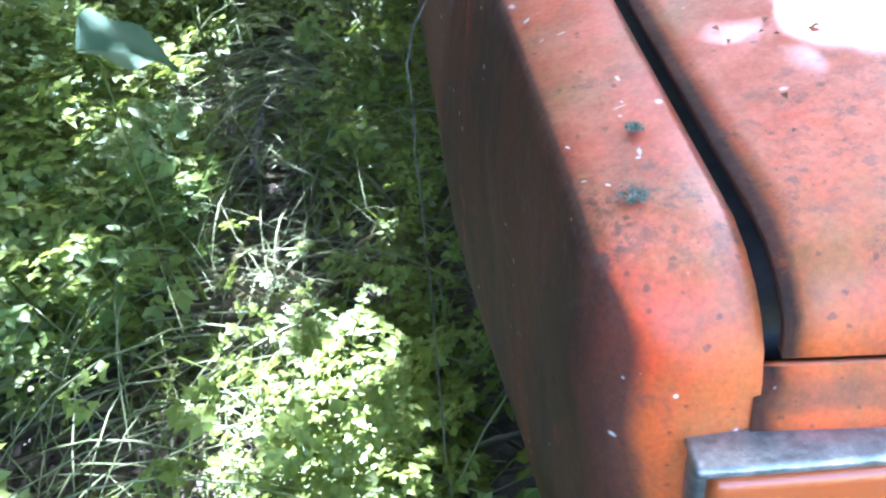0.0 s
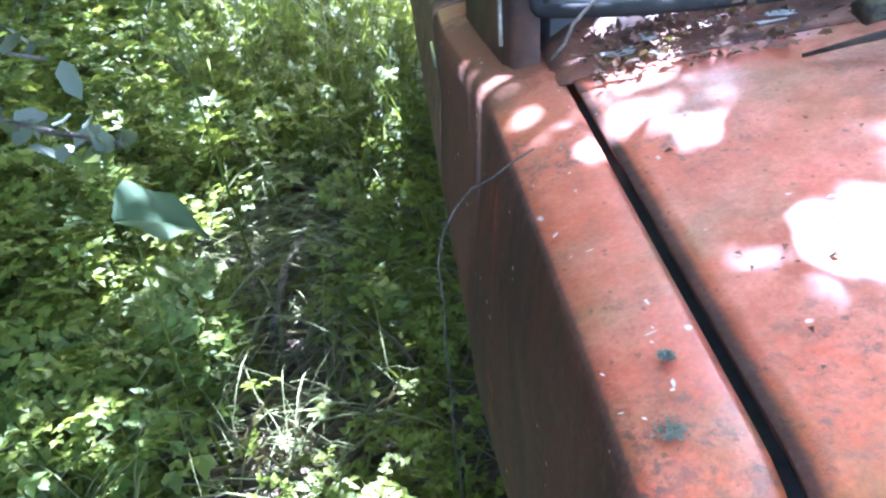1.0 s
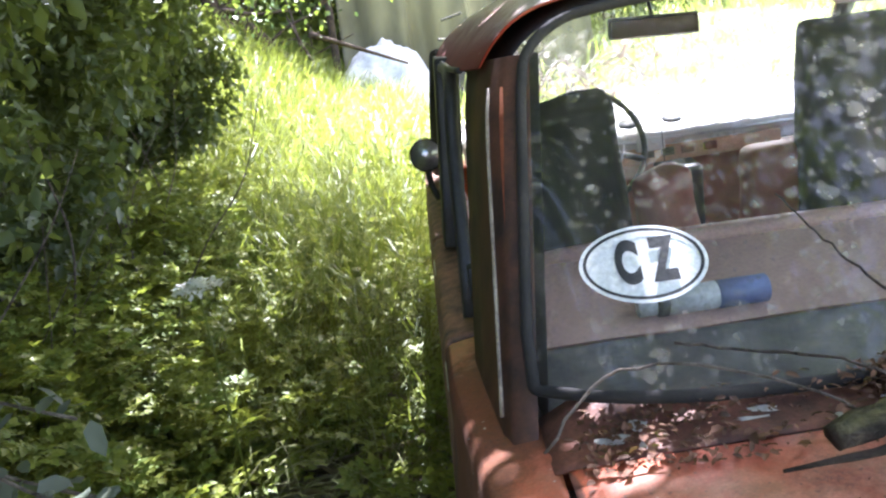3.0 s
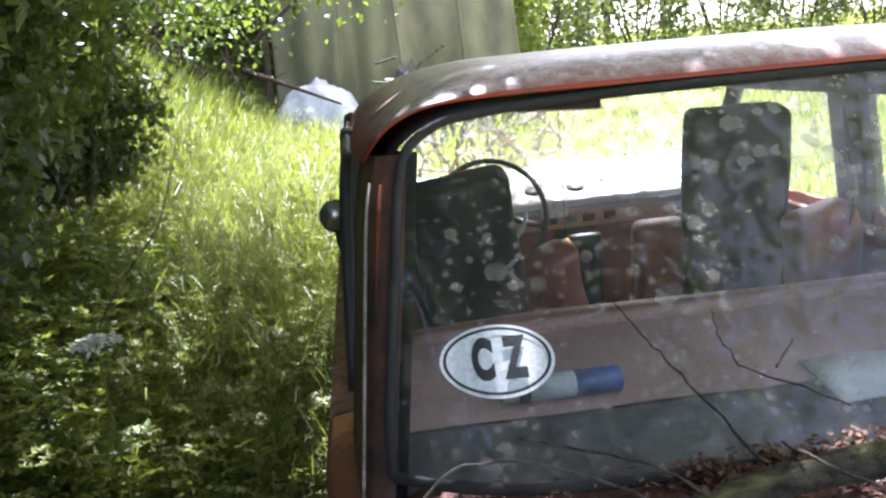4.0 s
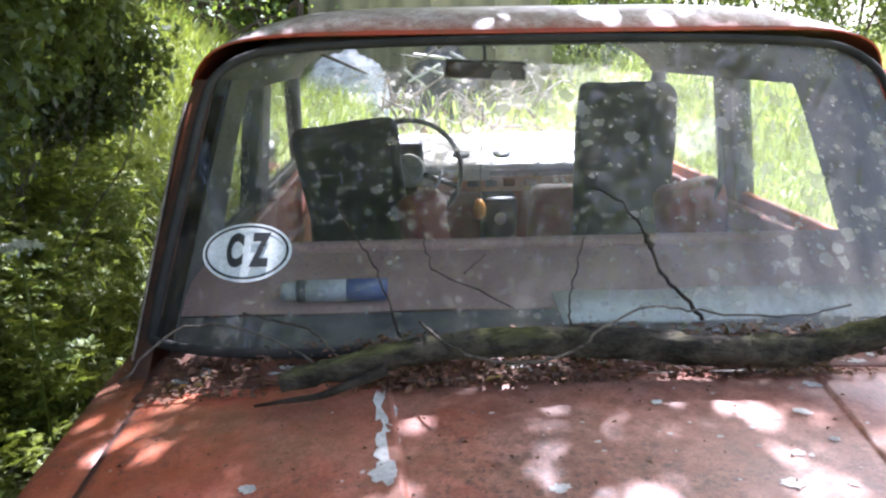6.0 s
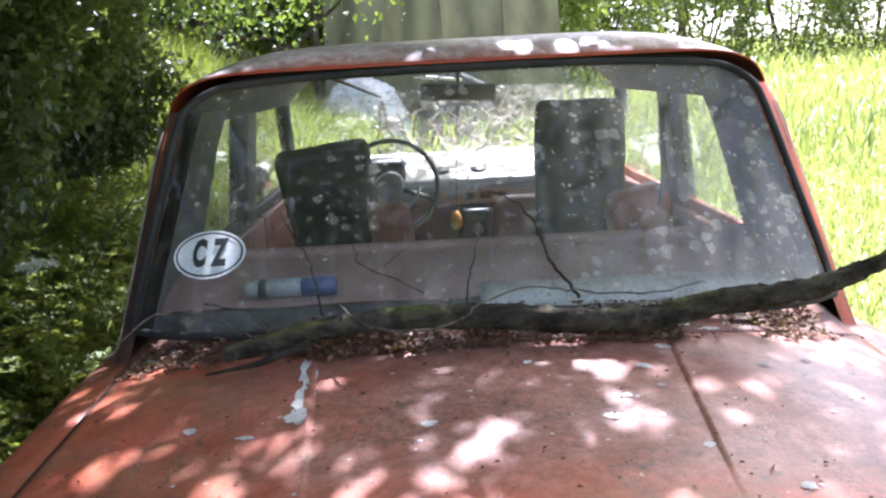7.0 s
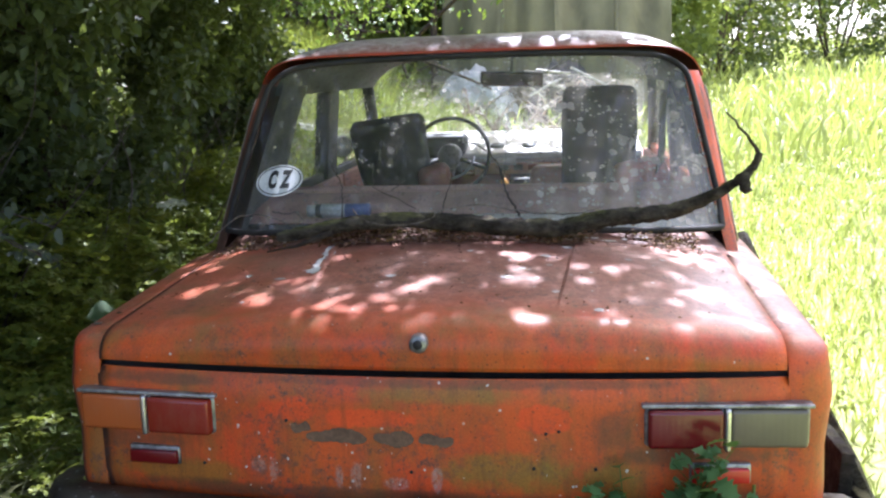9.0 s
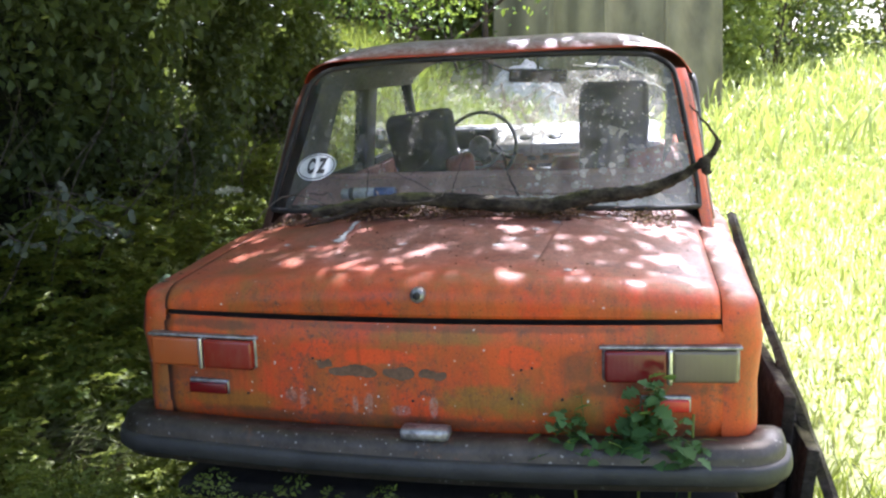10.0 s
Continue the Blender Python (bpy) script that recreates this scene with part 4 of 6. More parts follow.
def make_bumper():
    prof = [(0.060, 0.548), (0.012, 0.548), (-0.004, 0.540), (-0.012, 0.520), (-0.012, 0.500), (-0.018, 0.492), (-0.018, 0.468), (-0.010, 0.462), (-0.004, 0.446), (0.012, 0.438), (0.04, 0.436)]
    path = []
    for k in range(25):
        x = -0.70 + 1.40 * k / 24
        path.append((x, -0.115 + 0.05 * (x / 0.7) ** 2))
    def sec(x, y, nx, ny):
        return [(x - nx * a, y - ny * a, z) for a, z in prof]
    left = []
    for k in range(8):
        a = radians(90 * k / 7)
        left.append((-0.705 - 0.11 * math.sin(a), 0.045 - 0.11 * math.cos(a), -math.sin(a), -math.cos(a)))
    left = [(-0.818, 0.075, -1, 0)] + left[::-1]
    mid = [(x, y, 0, -1) for x, y in path[1:-1]]
    right = [(-x, y, -nx, ny) for x, y, nx, ny in left][::-1]
    b = part("rear_bumper", grid([sec(*p) for p in left + mid + right]), BUMPER, car, "tarnished grey rear bumper with black rubber strip")
    solid(b, 0.003)
    strip = [[(x + nx * a, y + ny * a, z) for a, z in ((0.012, 0.508), (0.021, 0.506), (0.025, 0.500), (0.026, 0.485), (0.025, 0.470), (0.021, 0.464), (0.012, 0.462))] for x, y, nx, ny in left + mid + right]
    part("rubber_strip", grid(strip), RUBBER, b, "black rubber strip")
    part("number_plate_lamp", box((0.115, 0.05, 0.028), (0.022, -0.098, 0.560), bevel=0.010), OLDCHROME, car, "grey metal number plate lamp on the bumper")
    for s in (-1, 1):
        part("bumper_bracket", box((0.05, 0.14, 0.05), (s * 0.45, -0.02, 0.49), bevel=0.005), DARK, b)


make_bumper()


def make_wheel(x, y):
    r0 = []
    for k in range(29):
        a = 2 * math.pi * k / 28
        ca, sa = math.cos(a), math.sin(a)
        r0.append([(x + dx, y + r * ca, 0.285 + r * sa) for dx, r in ((-0.075, 0.19), (-0.082, 0.22), (-0.078, 0.265), (-0.06, 0.284), (0, 0.288), (0.06, 0.284), (0.078, 0.265), (0.082, 0.22), (0.075, 0.19), (-0.075, 0.19))])
    w = part("wheel", grid(r0), RUBBER, car, "flat old black tyre")
    r1 = []
    for k in range(29):
        a = 2 * math.pi * k / 28
        r1.append([(x + (1 if x > 0 else -1) * dx, y + r * math.cos(a), 0.285 + r * math.sin(a)) for dx, r in ((0.07, 0.192), (0.055, 0.18), (0.02, 0.15), (0.03, 0.09), (0.055, 0.05), (0.055, 0.001))])
    part("rim", grid(r1), RIM, w, "rusty steel rim")


for wx, wy in ((-0.665, 0.93), (0.665, 0.93), (-0.675, 3.34), (0.675, 3.34)):
    make_wheel(wx, wy)


def cushion(size, at, rot, puff=0.02, name="backrest", mat=SEAT, parent=None, label=""):
    """A padded slab, rounder at the corners than a box."""
    bm = bmesh.new()
    bmesh.ops.create_cube(bm, size=1.0, matrix=Matrix.Diagonal((*size, 1)))
    bmesh.ops.bevel(bm, geom=bm.edges[:], offset=min(size) * 0.36, segments=4, affect="EDGES", profile=0.55)
    bmesh.ops.subdivide_edges(bm, edges=[e for e in bm.edges if e.calc_length() > 0.1], cuts=4, use_grid_fill=True)
    for v in bm.verts:
        q = v.co
        v.co += Vector((noise.noise(q * 7 + Vector(at)), noise.noise(q * 7 + Vector((5, 1, 2))), noise.noise(q * 6 + Vector((1, 7, 3))))) * puff
    bm.transform(pose(*at, *rot))
    return part(name, bm, mat, parent, label)


def make_interior():
    # parcel shelf behind the back seat
    rows = []
    for k in range(9):
        t = k / 8
        rows.append([(x, 0.885 * (1 - t) + 1.115 * t, 0.985 + 0.075 * t + 0.006 * math.sin(t * 3.1) + 0.004 * noise.noise(Vector((x * 6, t * 5, 0)))) for x in np.linspace(-0.69, 0.69, 31)])
    part("parcel_shelf", grid(rows), SHELF, car, "dusty pinkish-grey parcel shelf")
    rows = [[(x, y0 if y0 > 0.8 else 0.60 + 0.135 * (abs(x) / 0.69) ** 3, z) for x in np.linspace(-0.69, 0.69, 31)] for y0, z in ((0.884, 0.982), (0.88, 0.950), (0.60, 0.925))]
    part("shelf_recess", grid(rows), plain("dusty_channel", (0.025, 0.022, 0.019), (0.115, 0.098, 0.080), 0.9, 0, 14, 0.3), car, "dark dirty channel between shelf and pane")
    # pale strip added to paint the sunlit band along the shelf's edge
    rows = [[(x, 0.80 + 0.012 * noise.noise(Vector((x * 9, 0, 2))) if k == 0 else 0.93 + 0.015 * noise.noise(Vector((x * 7, 3, 2))), 0.978 + 0.026 * k + 0.004 * noise.noise(Vector((x * 8, k, 0)))) for x in np.linspace(0.0, 0.67, 27)] for k in range(2)]
    solid(part("dust_rag", grid(rows), SUNLIT_SHELF, car, "pale grey-green strip for the sunlit edge of the shelf"), 0.004)
    back = cushion((1.32, 0.16, 0.52), (0, 1.235, 0.785), (-14, 0, 0), 0.012, "rear_seat", VINYL, car, "brown-red rear seat")
    part("seat_top_edge", tube([(x, 1.118, 1.062) for x in np.linspace(-0.68, 0.68, 9)], 0.016, 8), SHELF, back)
    # front seats
    r = cushion((0.305, 0.11, 0.74), (0.418, 2.06, 0.992), (8, 1, -3), 0.012, "front_seat", SEAT, car, "dark front seat with tall worn backrest")
    cushion((0.48, 0.48, 0.16), (0.40, 2.36, 0.52), (0, 0, 0), 0.012, "seat_cushion", SEAT, r)
    l = cushion((0.305, 0.11, 0.62), (-0.420, 1.92, 0.957), (12, -7, 3), 0.014, "front_seat", SEAT, car, "dark front seat, backrest slumped to one side")
    cushion((0.48, 0.48, 0.16), (-0.40, 2.20, 0.52), (0, 0, 0), 0.012, "seat_cushion", SEAT, l)
    for size, at, rot in (((0.20, 0.12, 0.26), (0.580, 1.86, 0.945), (6, -6, 10)), ((0.125, 0.12, 0.30), (-0.215, 1.72, 0.935), (10, -12, 14)), ((0.16, 0.11, 0.34), (0.205, 2.14, 0.86), (8, 4, -6))):
        cushion(size, at, rot, 0.018, "seat_bolster", REDVINYL, car, "brown-red padded vinyl bolster")
    # dashboard
    dash = part("dashboard", box((1.30, 0.40, 0.05), (0, 2.785, 1.055), (12, 0, 0), 0.02, 3), DASH, car, "pale sunlit dashboard top")
    part("dash_face", box((1.28, 0.08, 0.07), (0, 2.655, 0.985), (10, 0, 0), 0.02), DASH, dash)
    part("chrome_strip", box((1.26, 0.012, 0.012), (0, 2.592, 1.012), bevel=0.003), CHROME, dash)
    part("lower_dash", box((1.28, 0.10, 0.36), (0, 2.70, 0.75), bevel=0.02), VINYL, dash, "brown-red lower dash panel")
    part("fascia_strip", box((0.62, 0.02, 0.055), (0.14, 2.612, 0.958), bevel=0.004), TAN, dash, "tan heater panel")
    part("centre_console", box((0.13, 0.16, 0.34), (0.075, 2.60, 0.76), (6, 0, 0), 0.02, 3), RUBBER, dash, "dark centre console")
    part("console_knob", tube([(0.075, 2.515, 0.84), (0.075, 2.50, 0.845)], [0.024, 0.022], 14), DULLWHITE, dash, "pale round knob")
    for x in (-0.10, -0.03, 0.04, 0.12):
        part("heater_lever", box((0.045, 0.012, 0.028), (x + 0.08, 2.600, 0.964), bevel=0.003), OLDWOOD if x < 0 else RUST, dash)
    for x in (-0.06, 0.10):
        part("air_vent", tube([(x, 2.69, 1.05), (x, 2.685, 1.068)], [0.036, 0.034], 18), RUBBER, dash, "round air vent")
    part("instrument_box", box((0.32, 0.16, 0.12), (-0.37, 2.66, 1.07), (0, 0, 0), 0.03, 3), RUBBER, dash, "dark instrument housing")
    part("shelf_clutter", box((0.10, 0.03, 0.05), (-0.01, 2.60, 1.0), bevel=0.005), WHITE, dash)
    # steering wheel
    c = Matrix.Translation((-0.265, 2.42, 1.045)) @ pose(0, 0, 0, 66, 0, 0)
    ring = [c @ Vector((0.188 * math.cos(a), 0.188 * math.sin(a), 0)) for a in np.linspace(0, 2 * math.pi, 41)[:-1]]
    sw = part("steering_wheel", tube(ring, 0.010, 8, closed=True), RUBBER, car, "thin dark steering wheel")
    part("horn_ring", tube([c @ Vector((0.115 * math.cos(a), 0.115 * math.sin(a), 0.01)) for a in np.linspace(radians(185), radians(355), 16)], 0.007, 6), CHROME, sw, "chrome half horn ring")
    part("hub", tube([c @ Vector((0, 0, -0.06)), c @ Vector((0, 0, 0.0)), c @ Vector((0, 0, 0.03))], [0.05, 0.060, 0.045], 16), DULLWHITE, sw, "pale hub cap")
    for a in (200, 340):
        part("spoke", tube([c @ Vector((0.04 * math.cos(radians(a)), 0.04 * math.sin(radians(a)), 0.0)), c @ Vector((0.19 * math.cos(radians(a)), 0.19 * math.sin(radians(a)), 0.0))], 0.011, 6), RUBBER, sw)
    part("steering_column", tube([c @ Vector((0, 0, -0.05)), c @ Vector((0, 0, -0.35))], 0.03, 10), RUBBER, sw)
    # mirror under the roof
    mir = part("interior_mirror", box((0.305, 0.025, 0.072), (0.026, 2.55, 1.393), (-10, 3, 0), 0.012), RUBBER, car, "dark interior mirror")
    part("mirror_glass", box((0.288, 0.004, 0.056), (0.026, 2.5355, 1.390), (-10, 3, 0), 0.001), plain("old_mirror", (0.20, 0.12, 0.10), (0.28, 0.18, 0.15), 0.12, 0.8), mir)
    part("mirror_arm", tube([(0.026, 2.56, 1.42), (0.026, 2.59, 1.49)], 0.007, 6), RUBBER, mir)
    # pendant hanging by a thread
    pend = part("pendant", tube([(-0.01, 2.44, 0.93), (-0.01, 2.44, 0.915), (-0.01, 2.44, 0.895), (-0.01, 2.44, 0.87), (-0.01, 2.44, 0.855)], [0.008, 0.018, 0.024, 0.022, 0.008], 12), ORANGE_PLASTIC, car, "small orange pendant on a thread")
    part("thread", tube([(-0.01, 2.44, 0.925), (0.02, 2.54, 1.37)], 0.0015, 4), RUBBER, pend)


make_interior()


def tip_up():
    """The car stands with its nose a little up the slope."""
    for ob in car.children_recursive:
        if ob.type == "MESH":
            n = len(ob.data.vertices)
            co = np.empty(n * 3, dtype=np.float32)
            ob.data.vertices.foreach_get("co", co)
            co = co.reshape(-1, 3)
            far = co[:, 1] - 1.2
            co[:, 2] += 0.03 * (far + np.sqrt(far * far + 0.01)) - 0.0003
            ob.data.vertices.foreach_set("co", co.ravel())
            ob.data.update()


tip_up()



def make_tube_on_shelf():
    """White and blue cartridge lying on the parcel shelf."""
    root = tagged(empty("cartridge_tube", (-0.405, 0.915, 1.020)), "white plastic cartridge with blue label on the parcel shelf", "tube")
    def seg(nm, x0, x1, r, mat, lab=""):
        part(nm, tube([(x0, 0, 0), (x0 + 0.002, 0, 0), (x1 - 0.002, 0, 0), (x1, 0, 0)], [r * 0.9, r, r, r * 0.9], 18), mat, root, lab)
    seg("body", -0.055, 0.02, 0.021, DULLWHITE)
    seg("label", 0.02, 0.095, 0.0213, BLUE, "blue label")
    seg("band", -0.072, -0.055, 0.0213, RUBBER, "black band")
    seg("cap", -0.10, -0.072, 0.018, DULLWHITE)


make_tube_on_shelf()

# ---- what lies on the car ----


def make_log():
    log = empty("fallen_branch", (0, 0.5, 1.0))
    tagged(log, "mossy fallen branch lying along the rear window on the boot", "branch")
    log.location = (0, 0, 0)
    main = smooth_path([(-0.44, 0.455, 1.006), (-0.37, 0.465, 1.020), (-0.26, 0.478, 1.036), (-0.12, 0.485, 1.044), (0.0, 0.485, 1.040), (0.13, 0.480, 1.028), (0.25, 0.475, 1.024), (0.34, 0.475, 1.040), (0.43, 0.470, 1.052), (0.51, 0.460, 1.060), (0.57, 0.450, 1.080), (0.63, 0.435, 1.112), (0.67, 0.425, 1.140), (0.695, 0.42, 1.165), (0.708, 0.42, 1.198)], 6)
    n = len(main)
    rad = [0.013 + 0.0075 * math.sin(math.pi * min(k / (n * 0.8), 1)) - 0.006 * max(0, (k / n - 0.7) / 0.3) for k in range(n)]
    rad[-1] = 0.008
    main = [p - Vector((0, 0, 0.004)) for p in main]
    part("stem", tube(main, rad, 18, 0.24, seed=4), LOG_BARK, log)
    def limb(nm, pts, r0, r1, seed, mat=LOG_BARK):
        rj = random.Random(seed)
        p = smooth_path(pts, 5)
        p = [p[0]] + [q + Vector((rj.gauss(0, 1), rj.gauss(0, 0.5), rj.gauss(0, 1))) * (0.0013 if r0 < 0.006 else 0.0004) for q in p[1:-1]] + [p[-1]]
        part(nm, tube(p, [r0 + (r1 - r0) * k / (len(p) - 1) for k in range(len(p))], 7, 0.12, seed=seed), mat, log)
    limb("stub", [(-0.30, 0.46, 1.015), (-0.38, 0.455, 0.985), (-0.48, 0.48, 0.962)], 0.009, 0.002, 15, DARK_TWIG)
    limb("stub", [(0.675, 0.425, 1.145), (0.677, 0.415, 1.118), (0.684, 0.41, 1.106)], 0.016, 0.010, 6)
    limb("side_twig", [(0.706, 0.42, 1.190), (0.68, 0.415, 1.23), (0.632, 0.41, 1.285)], 0.005, 0.002, 8, DARK_TWIG)
    limb("side_twig", [(-0.281, 0.49, 1.05), (-0.300, 0.57, 1.085), (-0.323, 0.645, 1.12), (-0.350, 0.675, 1.16), (-0.377, 0.70, 1.198)], 0.0020, 0.0010, 10, DARK_TWIG)
    limb("side_twig", [(-0.112, 0.60, 1.056), (-0.165, 0.62, 1.082), (-0.227, 0.640, 1.107), (-0.242, 0.68, 1.137), (-0.246, 0.70, 1.174)], 0.0015, 0.0008, 11, DARK_TWIG)
    limb("side_twig", [(-0.184, 0.645, 1.102), (-0.165, 0.66, 1.115), (-0.149, 0.67, 1.129)], 0.0016, 0.0008, 12, DARK_TWIG)
    limb("side_twig", [(-0.036, 0.56, 1.04), (-0.034, 0.58, 1.070), (-0.021, 0.60, 1.119), (-0.002, 0.62, 1.175)], 0.0018, 0.0009, 13, DARK_TWIG)
    limb("side_twig", [(0.160, 0.57, 1.040), (0.144, 0.60, 1.065), (0.122, 0.65, 1.096), (0.108, 0.68, 1.142), (0.092, 0.70, 1.176), (0.055, 0.70, 1.211), (0.01, 0.70, 1.225)], 0.0034, 0.0012, 23, DARK_TWIG)
    limb("knot", [(0.112, 0.674, 1.128), (0.108, 0.68, 1.140), (0.104, 0.684, 1.150)], 0.0042, 0.0038, 24, DARK_TWIG)
    limb("dry_vine", [(-0.70, 0.60, 0.96), (-0.62, 0.62, 1.03), (-0.52, 0.58, 1.045), (-0.42, 0.52, 1.02), (-0.37, 0.45, 0.99)], 0.002, 0.0014, 14, TWIG)
    limb("dry_vine", [(-0.255, 0.50, 1.068), (-0.222, 0.43, 1.055), (-0.178, 0.405, 1.042), (-0.115, 0.40, 1.038), (-0.050, 0.425, 1.048), (-0.018, 0.44, 1.070), (0.07, 0.53, 1.072), (0.14, 0.575, 1.054), (0.229, 0.575, 1.043), (0.304, 0.56, 1.046), (0.371, 0.55, 1.062)], 0.0021, 0.0015, 16, TWIG)
    limb("dry_vine", [(-0.525, 0.66, 1.046), (-0.461, 0.60, 1.046), (-0.405, 0.50, 1.060), (-0.366, 0.44, 1.048)], 0.0019, 0.0014, 21, TWIG)
    limb("dry_vine", [(-0.75, 0.42, 0.93), (-0.84, 0.46, 0.84), (-0.86, 0.44, 0.60), (-0.88, 0.42, 0.2)], 0.001, 0.0008, 17, TWIG)


make_log()


def make_litter():
    n = 8200
    x = rng.uniform(-0.66, 0.62, n)
    x = x[np.array([noise.noise(Vector((v * 6.0, 2.0, 0.0))) for v in x]) + rng.normal(0, 0.2, n) > -0.05 + 0.15 * (x < -0.45)]
    n = len(x)
    t = 1.02 - 0.95 * rng.random(n) ** 1.5
    y0 = 0.50 + 0.11 * (x / 0.69) ** 2
    y1 = 0.598 + 0.14 * (np.abs(x) / 0.69) ** 3
    y = y0 - 0.05 + (y1 - y0 + 0.03) * t
    z = np.array([deck(a, min(b, 0.6)) for a, b in zip(x, y)]) + 0.006 + 0.026 * t ** 2 * rng.random(n)
    along = np.stack([rng.normal(size=n), rng.normal(size=n), rng.normal(0, 0.25, n)], 1)
    nor = np.stack([rng.normal(0, 0.5, n), rng.normal(0, 0.5, n), np.ones(n)], 1)
    L = rng.uniform(0.004, 0.017, n)
    tagged(leaves_mesh("dead_leaves", np.stack([x, y, z], 1), along, nor, L, L * rng.uniform(0.4, 0.8, n), DEAD, 0.3, oval=True), "brown dead leaves gathered below the rear window", "dead leaves", "", "stuff")
    # crumbs on the lid
    n = 150
    x, y = rng.uniform(-0.64, 0.64, n), rng.uniform(0.03, 0.45, n)
    z = np.array([deck(a, b) for a, b in zip(x, y)]) + 0.002
    along = np.stack([rng.normal(size=n), rng.normal(size=n), rng.normal(0, 0.2, n)], 1)
    L = rng.uniform(0.003, 0.010, n)
    tagged(leaves_mesh("leaf_crumbs", np.stack([x, y, z], 1), along, np.tile([0, 0, 1.0], (n, 1)), L, L * 0.6, DEAD, 0.4), "dark leaf crumbs on the boot lid", "leaf litter", "", "stuff")
    # moss tufts on the left wing
    for x, y, s in ((-0.728, 0.095, 0.020), (-0.712, 0.155, 0.010)):
        n = 130
        base = np.stack([x + rng.normal(0, s * 0.24, n), y + rng.normal(0, s * 0.22, n), np.full(n, deck(abs(x), y) + 0.001)], 1)
        a = rng.normal(size=(n, 3)) * [1, 1, 0.35]
        a[:, 2] = np.abs(a[:, 2]) * 0.4
        L = rng.uniform(0.002, 0.005, n)
        tagged(leaves_mesh("moss_tuft", base, a, np.tile([0, 0, 1.0], (n, 1)), L, L * 0.5, MOSS, 0.3), "small grey-green moss tuft on the rear wing", "moss", "moss tufts on the wing")


MOSS = leafy("grey_moss", (0.05, 0.055, 0.035), (0.17, 0.17, 0.125), 0.1, 0.9)
make_litter()


def make_flakes():
    """Bare patches where the paint has gone from the lid."""
    rnd = random.Random(11)
    def flake(x, y, rx, ry, turn=0.0):
        bm = bmesh.new()
        vs = []
        for k in range(18):
            a = 2 * math.pi * k / 18
            r = rnd.uniform(0.6, 1.1)
            dx, dy = rx * r * math.cos(a), ry * r * math.sin(a)
            px, py = x + dx * math.cos(turn) - dy * math.sin(turn), y + dx * math.sin(turn) + dy * math.cos(turn)
            xc = 0.252 + 0.09 * (py - 0.02)
            vs.append(bm.verts.new((px, py, deck(px, py) + (0.0012 if abs(px) > xc + 0.008 else -0.0037))))
        bm.faces.new(vs)
        part("bare_patch", bm, BARE, lid if abs(px) < 0.68 else car, "bare pale patch in the paint")
    for i in range(14):
        flake(rnd.uniform(-0.755, -0.70), rnd.uniform(0.03, 0.5), rnd.uniform(0.001, 0.0045), rnd.uniform(0.0007, 0.0016), rnd.uniform(-1.5, 1.5))
    for i in range(24):
        x, t = rnd.choice((-0.52, -0.30, -0.05, 0.08, 0.33)) + rnd.gauss(0, 0.07), rnd.uniform(0.1, 0.6)
        rx, rt = rnd.uniform(0.004, 0.026), rnd.uniform(0.04, 0.13)
        bm = bmesh.new()
        vs = []
        for k in range(14):
            a = 2 * math.pi * k / 14
            r = rnd.uniform(0.45, 1.15)
            vs.append(bm.verts.new(scuttle_point(x + rx * r * math.cos(a), t + rt * r * math.sin(a), 0.0012 + 0.0002 * (i % 5))))
        bm.faces.new(vs)
        part("bare_patch", bm, BARE, lid, "bare pale patch in the paint")
    flake(0.125, 0.03, 0.032, 0.022)
    flake(0.165, 0.02, 0.012, 0.006)
    flake(-0.304, 0.44, 0.016, 0.055, 0.04)
    flake(-0.298, 0.345, 0.018, 0.055, 0.04)
    flake(-0.300, 0.29, 0.021, 0.026, 0.0)
    for x, y, rx, ry in ((0.15, 0.24, 0.017, 0.011), (0.18, 0.30, 0.011, 0.007), (0.23, 0.395, 0.016, 0.008), (0.28, 0.47, 0.014, 0.010), (-0.108, 0.245, 0.014, 0.009), (-0.365, 0.245, 0.015, 0.006), (-0.455, 0.29, 0.015, 0.010)):
        flake(x, y, rx, ry, rnd.uniform(-0.5, 0.5))
    for x, y, r in ((0.13, 0.13, 0.009), (0.255, 0.16, 0.010), (0.34, 0.058, 0.012), (0.215, 0.24, 0.008), (0.24, 0.33, 0.008), (-0.23, 0.02, 0.006), (-0.4, 0.1, 0.006), (0.19, 0.38, 0.007), (-0.12, 0.2, 0.005), (-0.16, 0.11, 0.005), (0.46, 0.25, 0.006), (0.05, 0.42, 0.009), (0.42, 0.40, 0.010), (0.50, 0.43, 0.008)):
        flake(x, y, r, r * 0.8)
    for i in range(44):
        r = rnd.uniform(0.0015, 0.0050)
        flake(rnd.uniform(-0.15, 0.62) if i % 4 else rnd.uniform(-0.6, 0.0), rnd.uniform(0.05, 0.46), r, r * rnd.uniform(0.6, 1.0))


make_flakes()

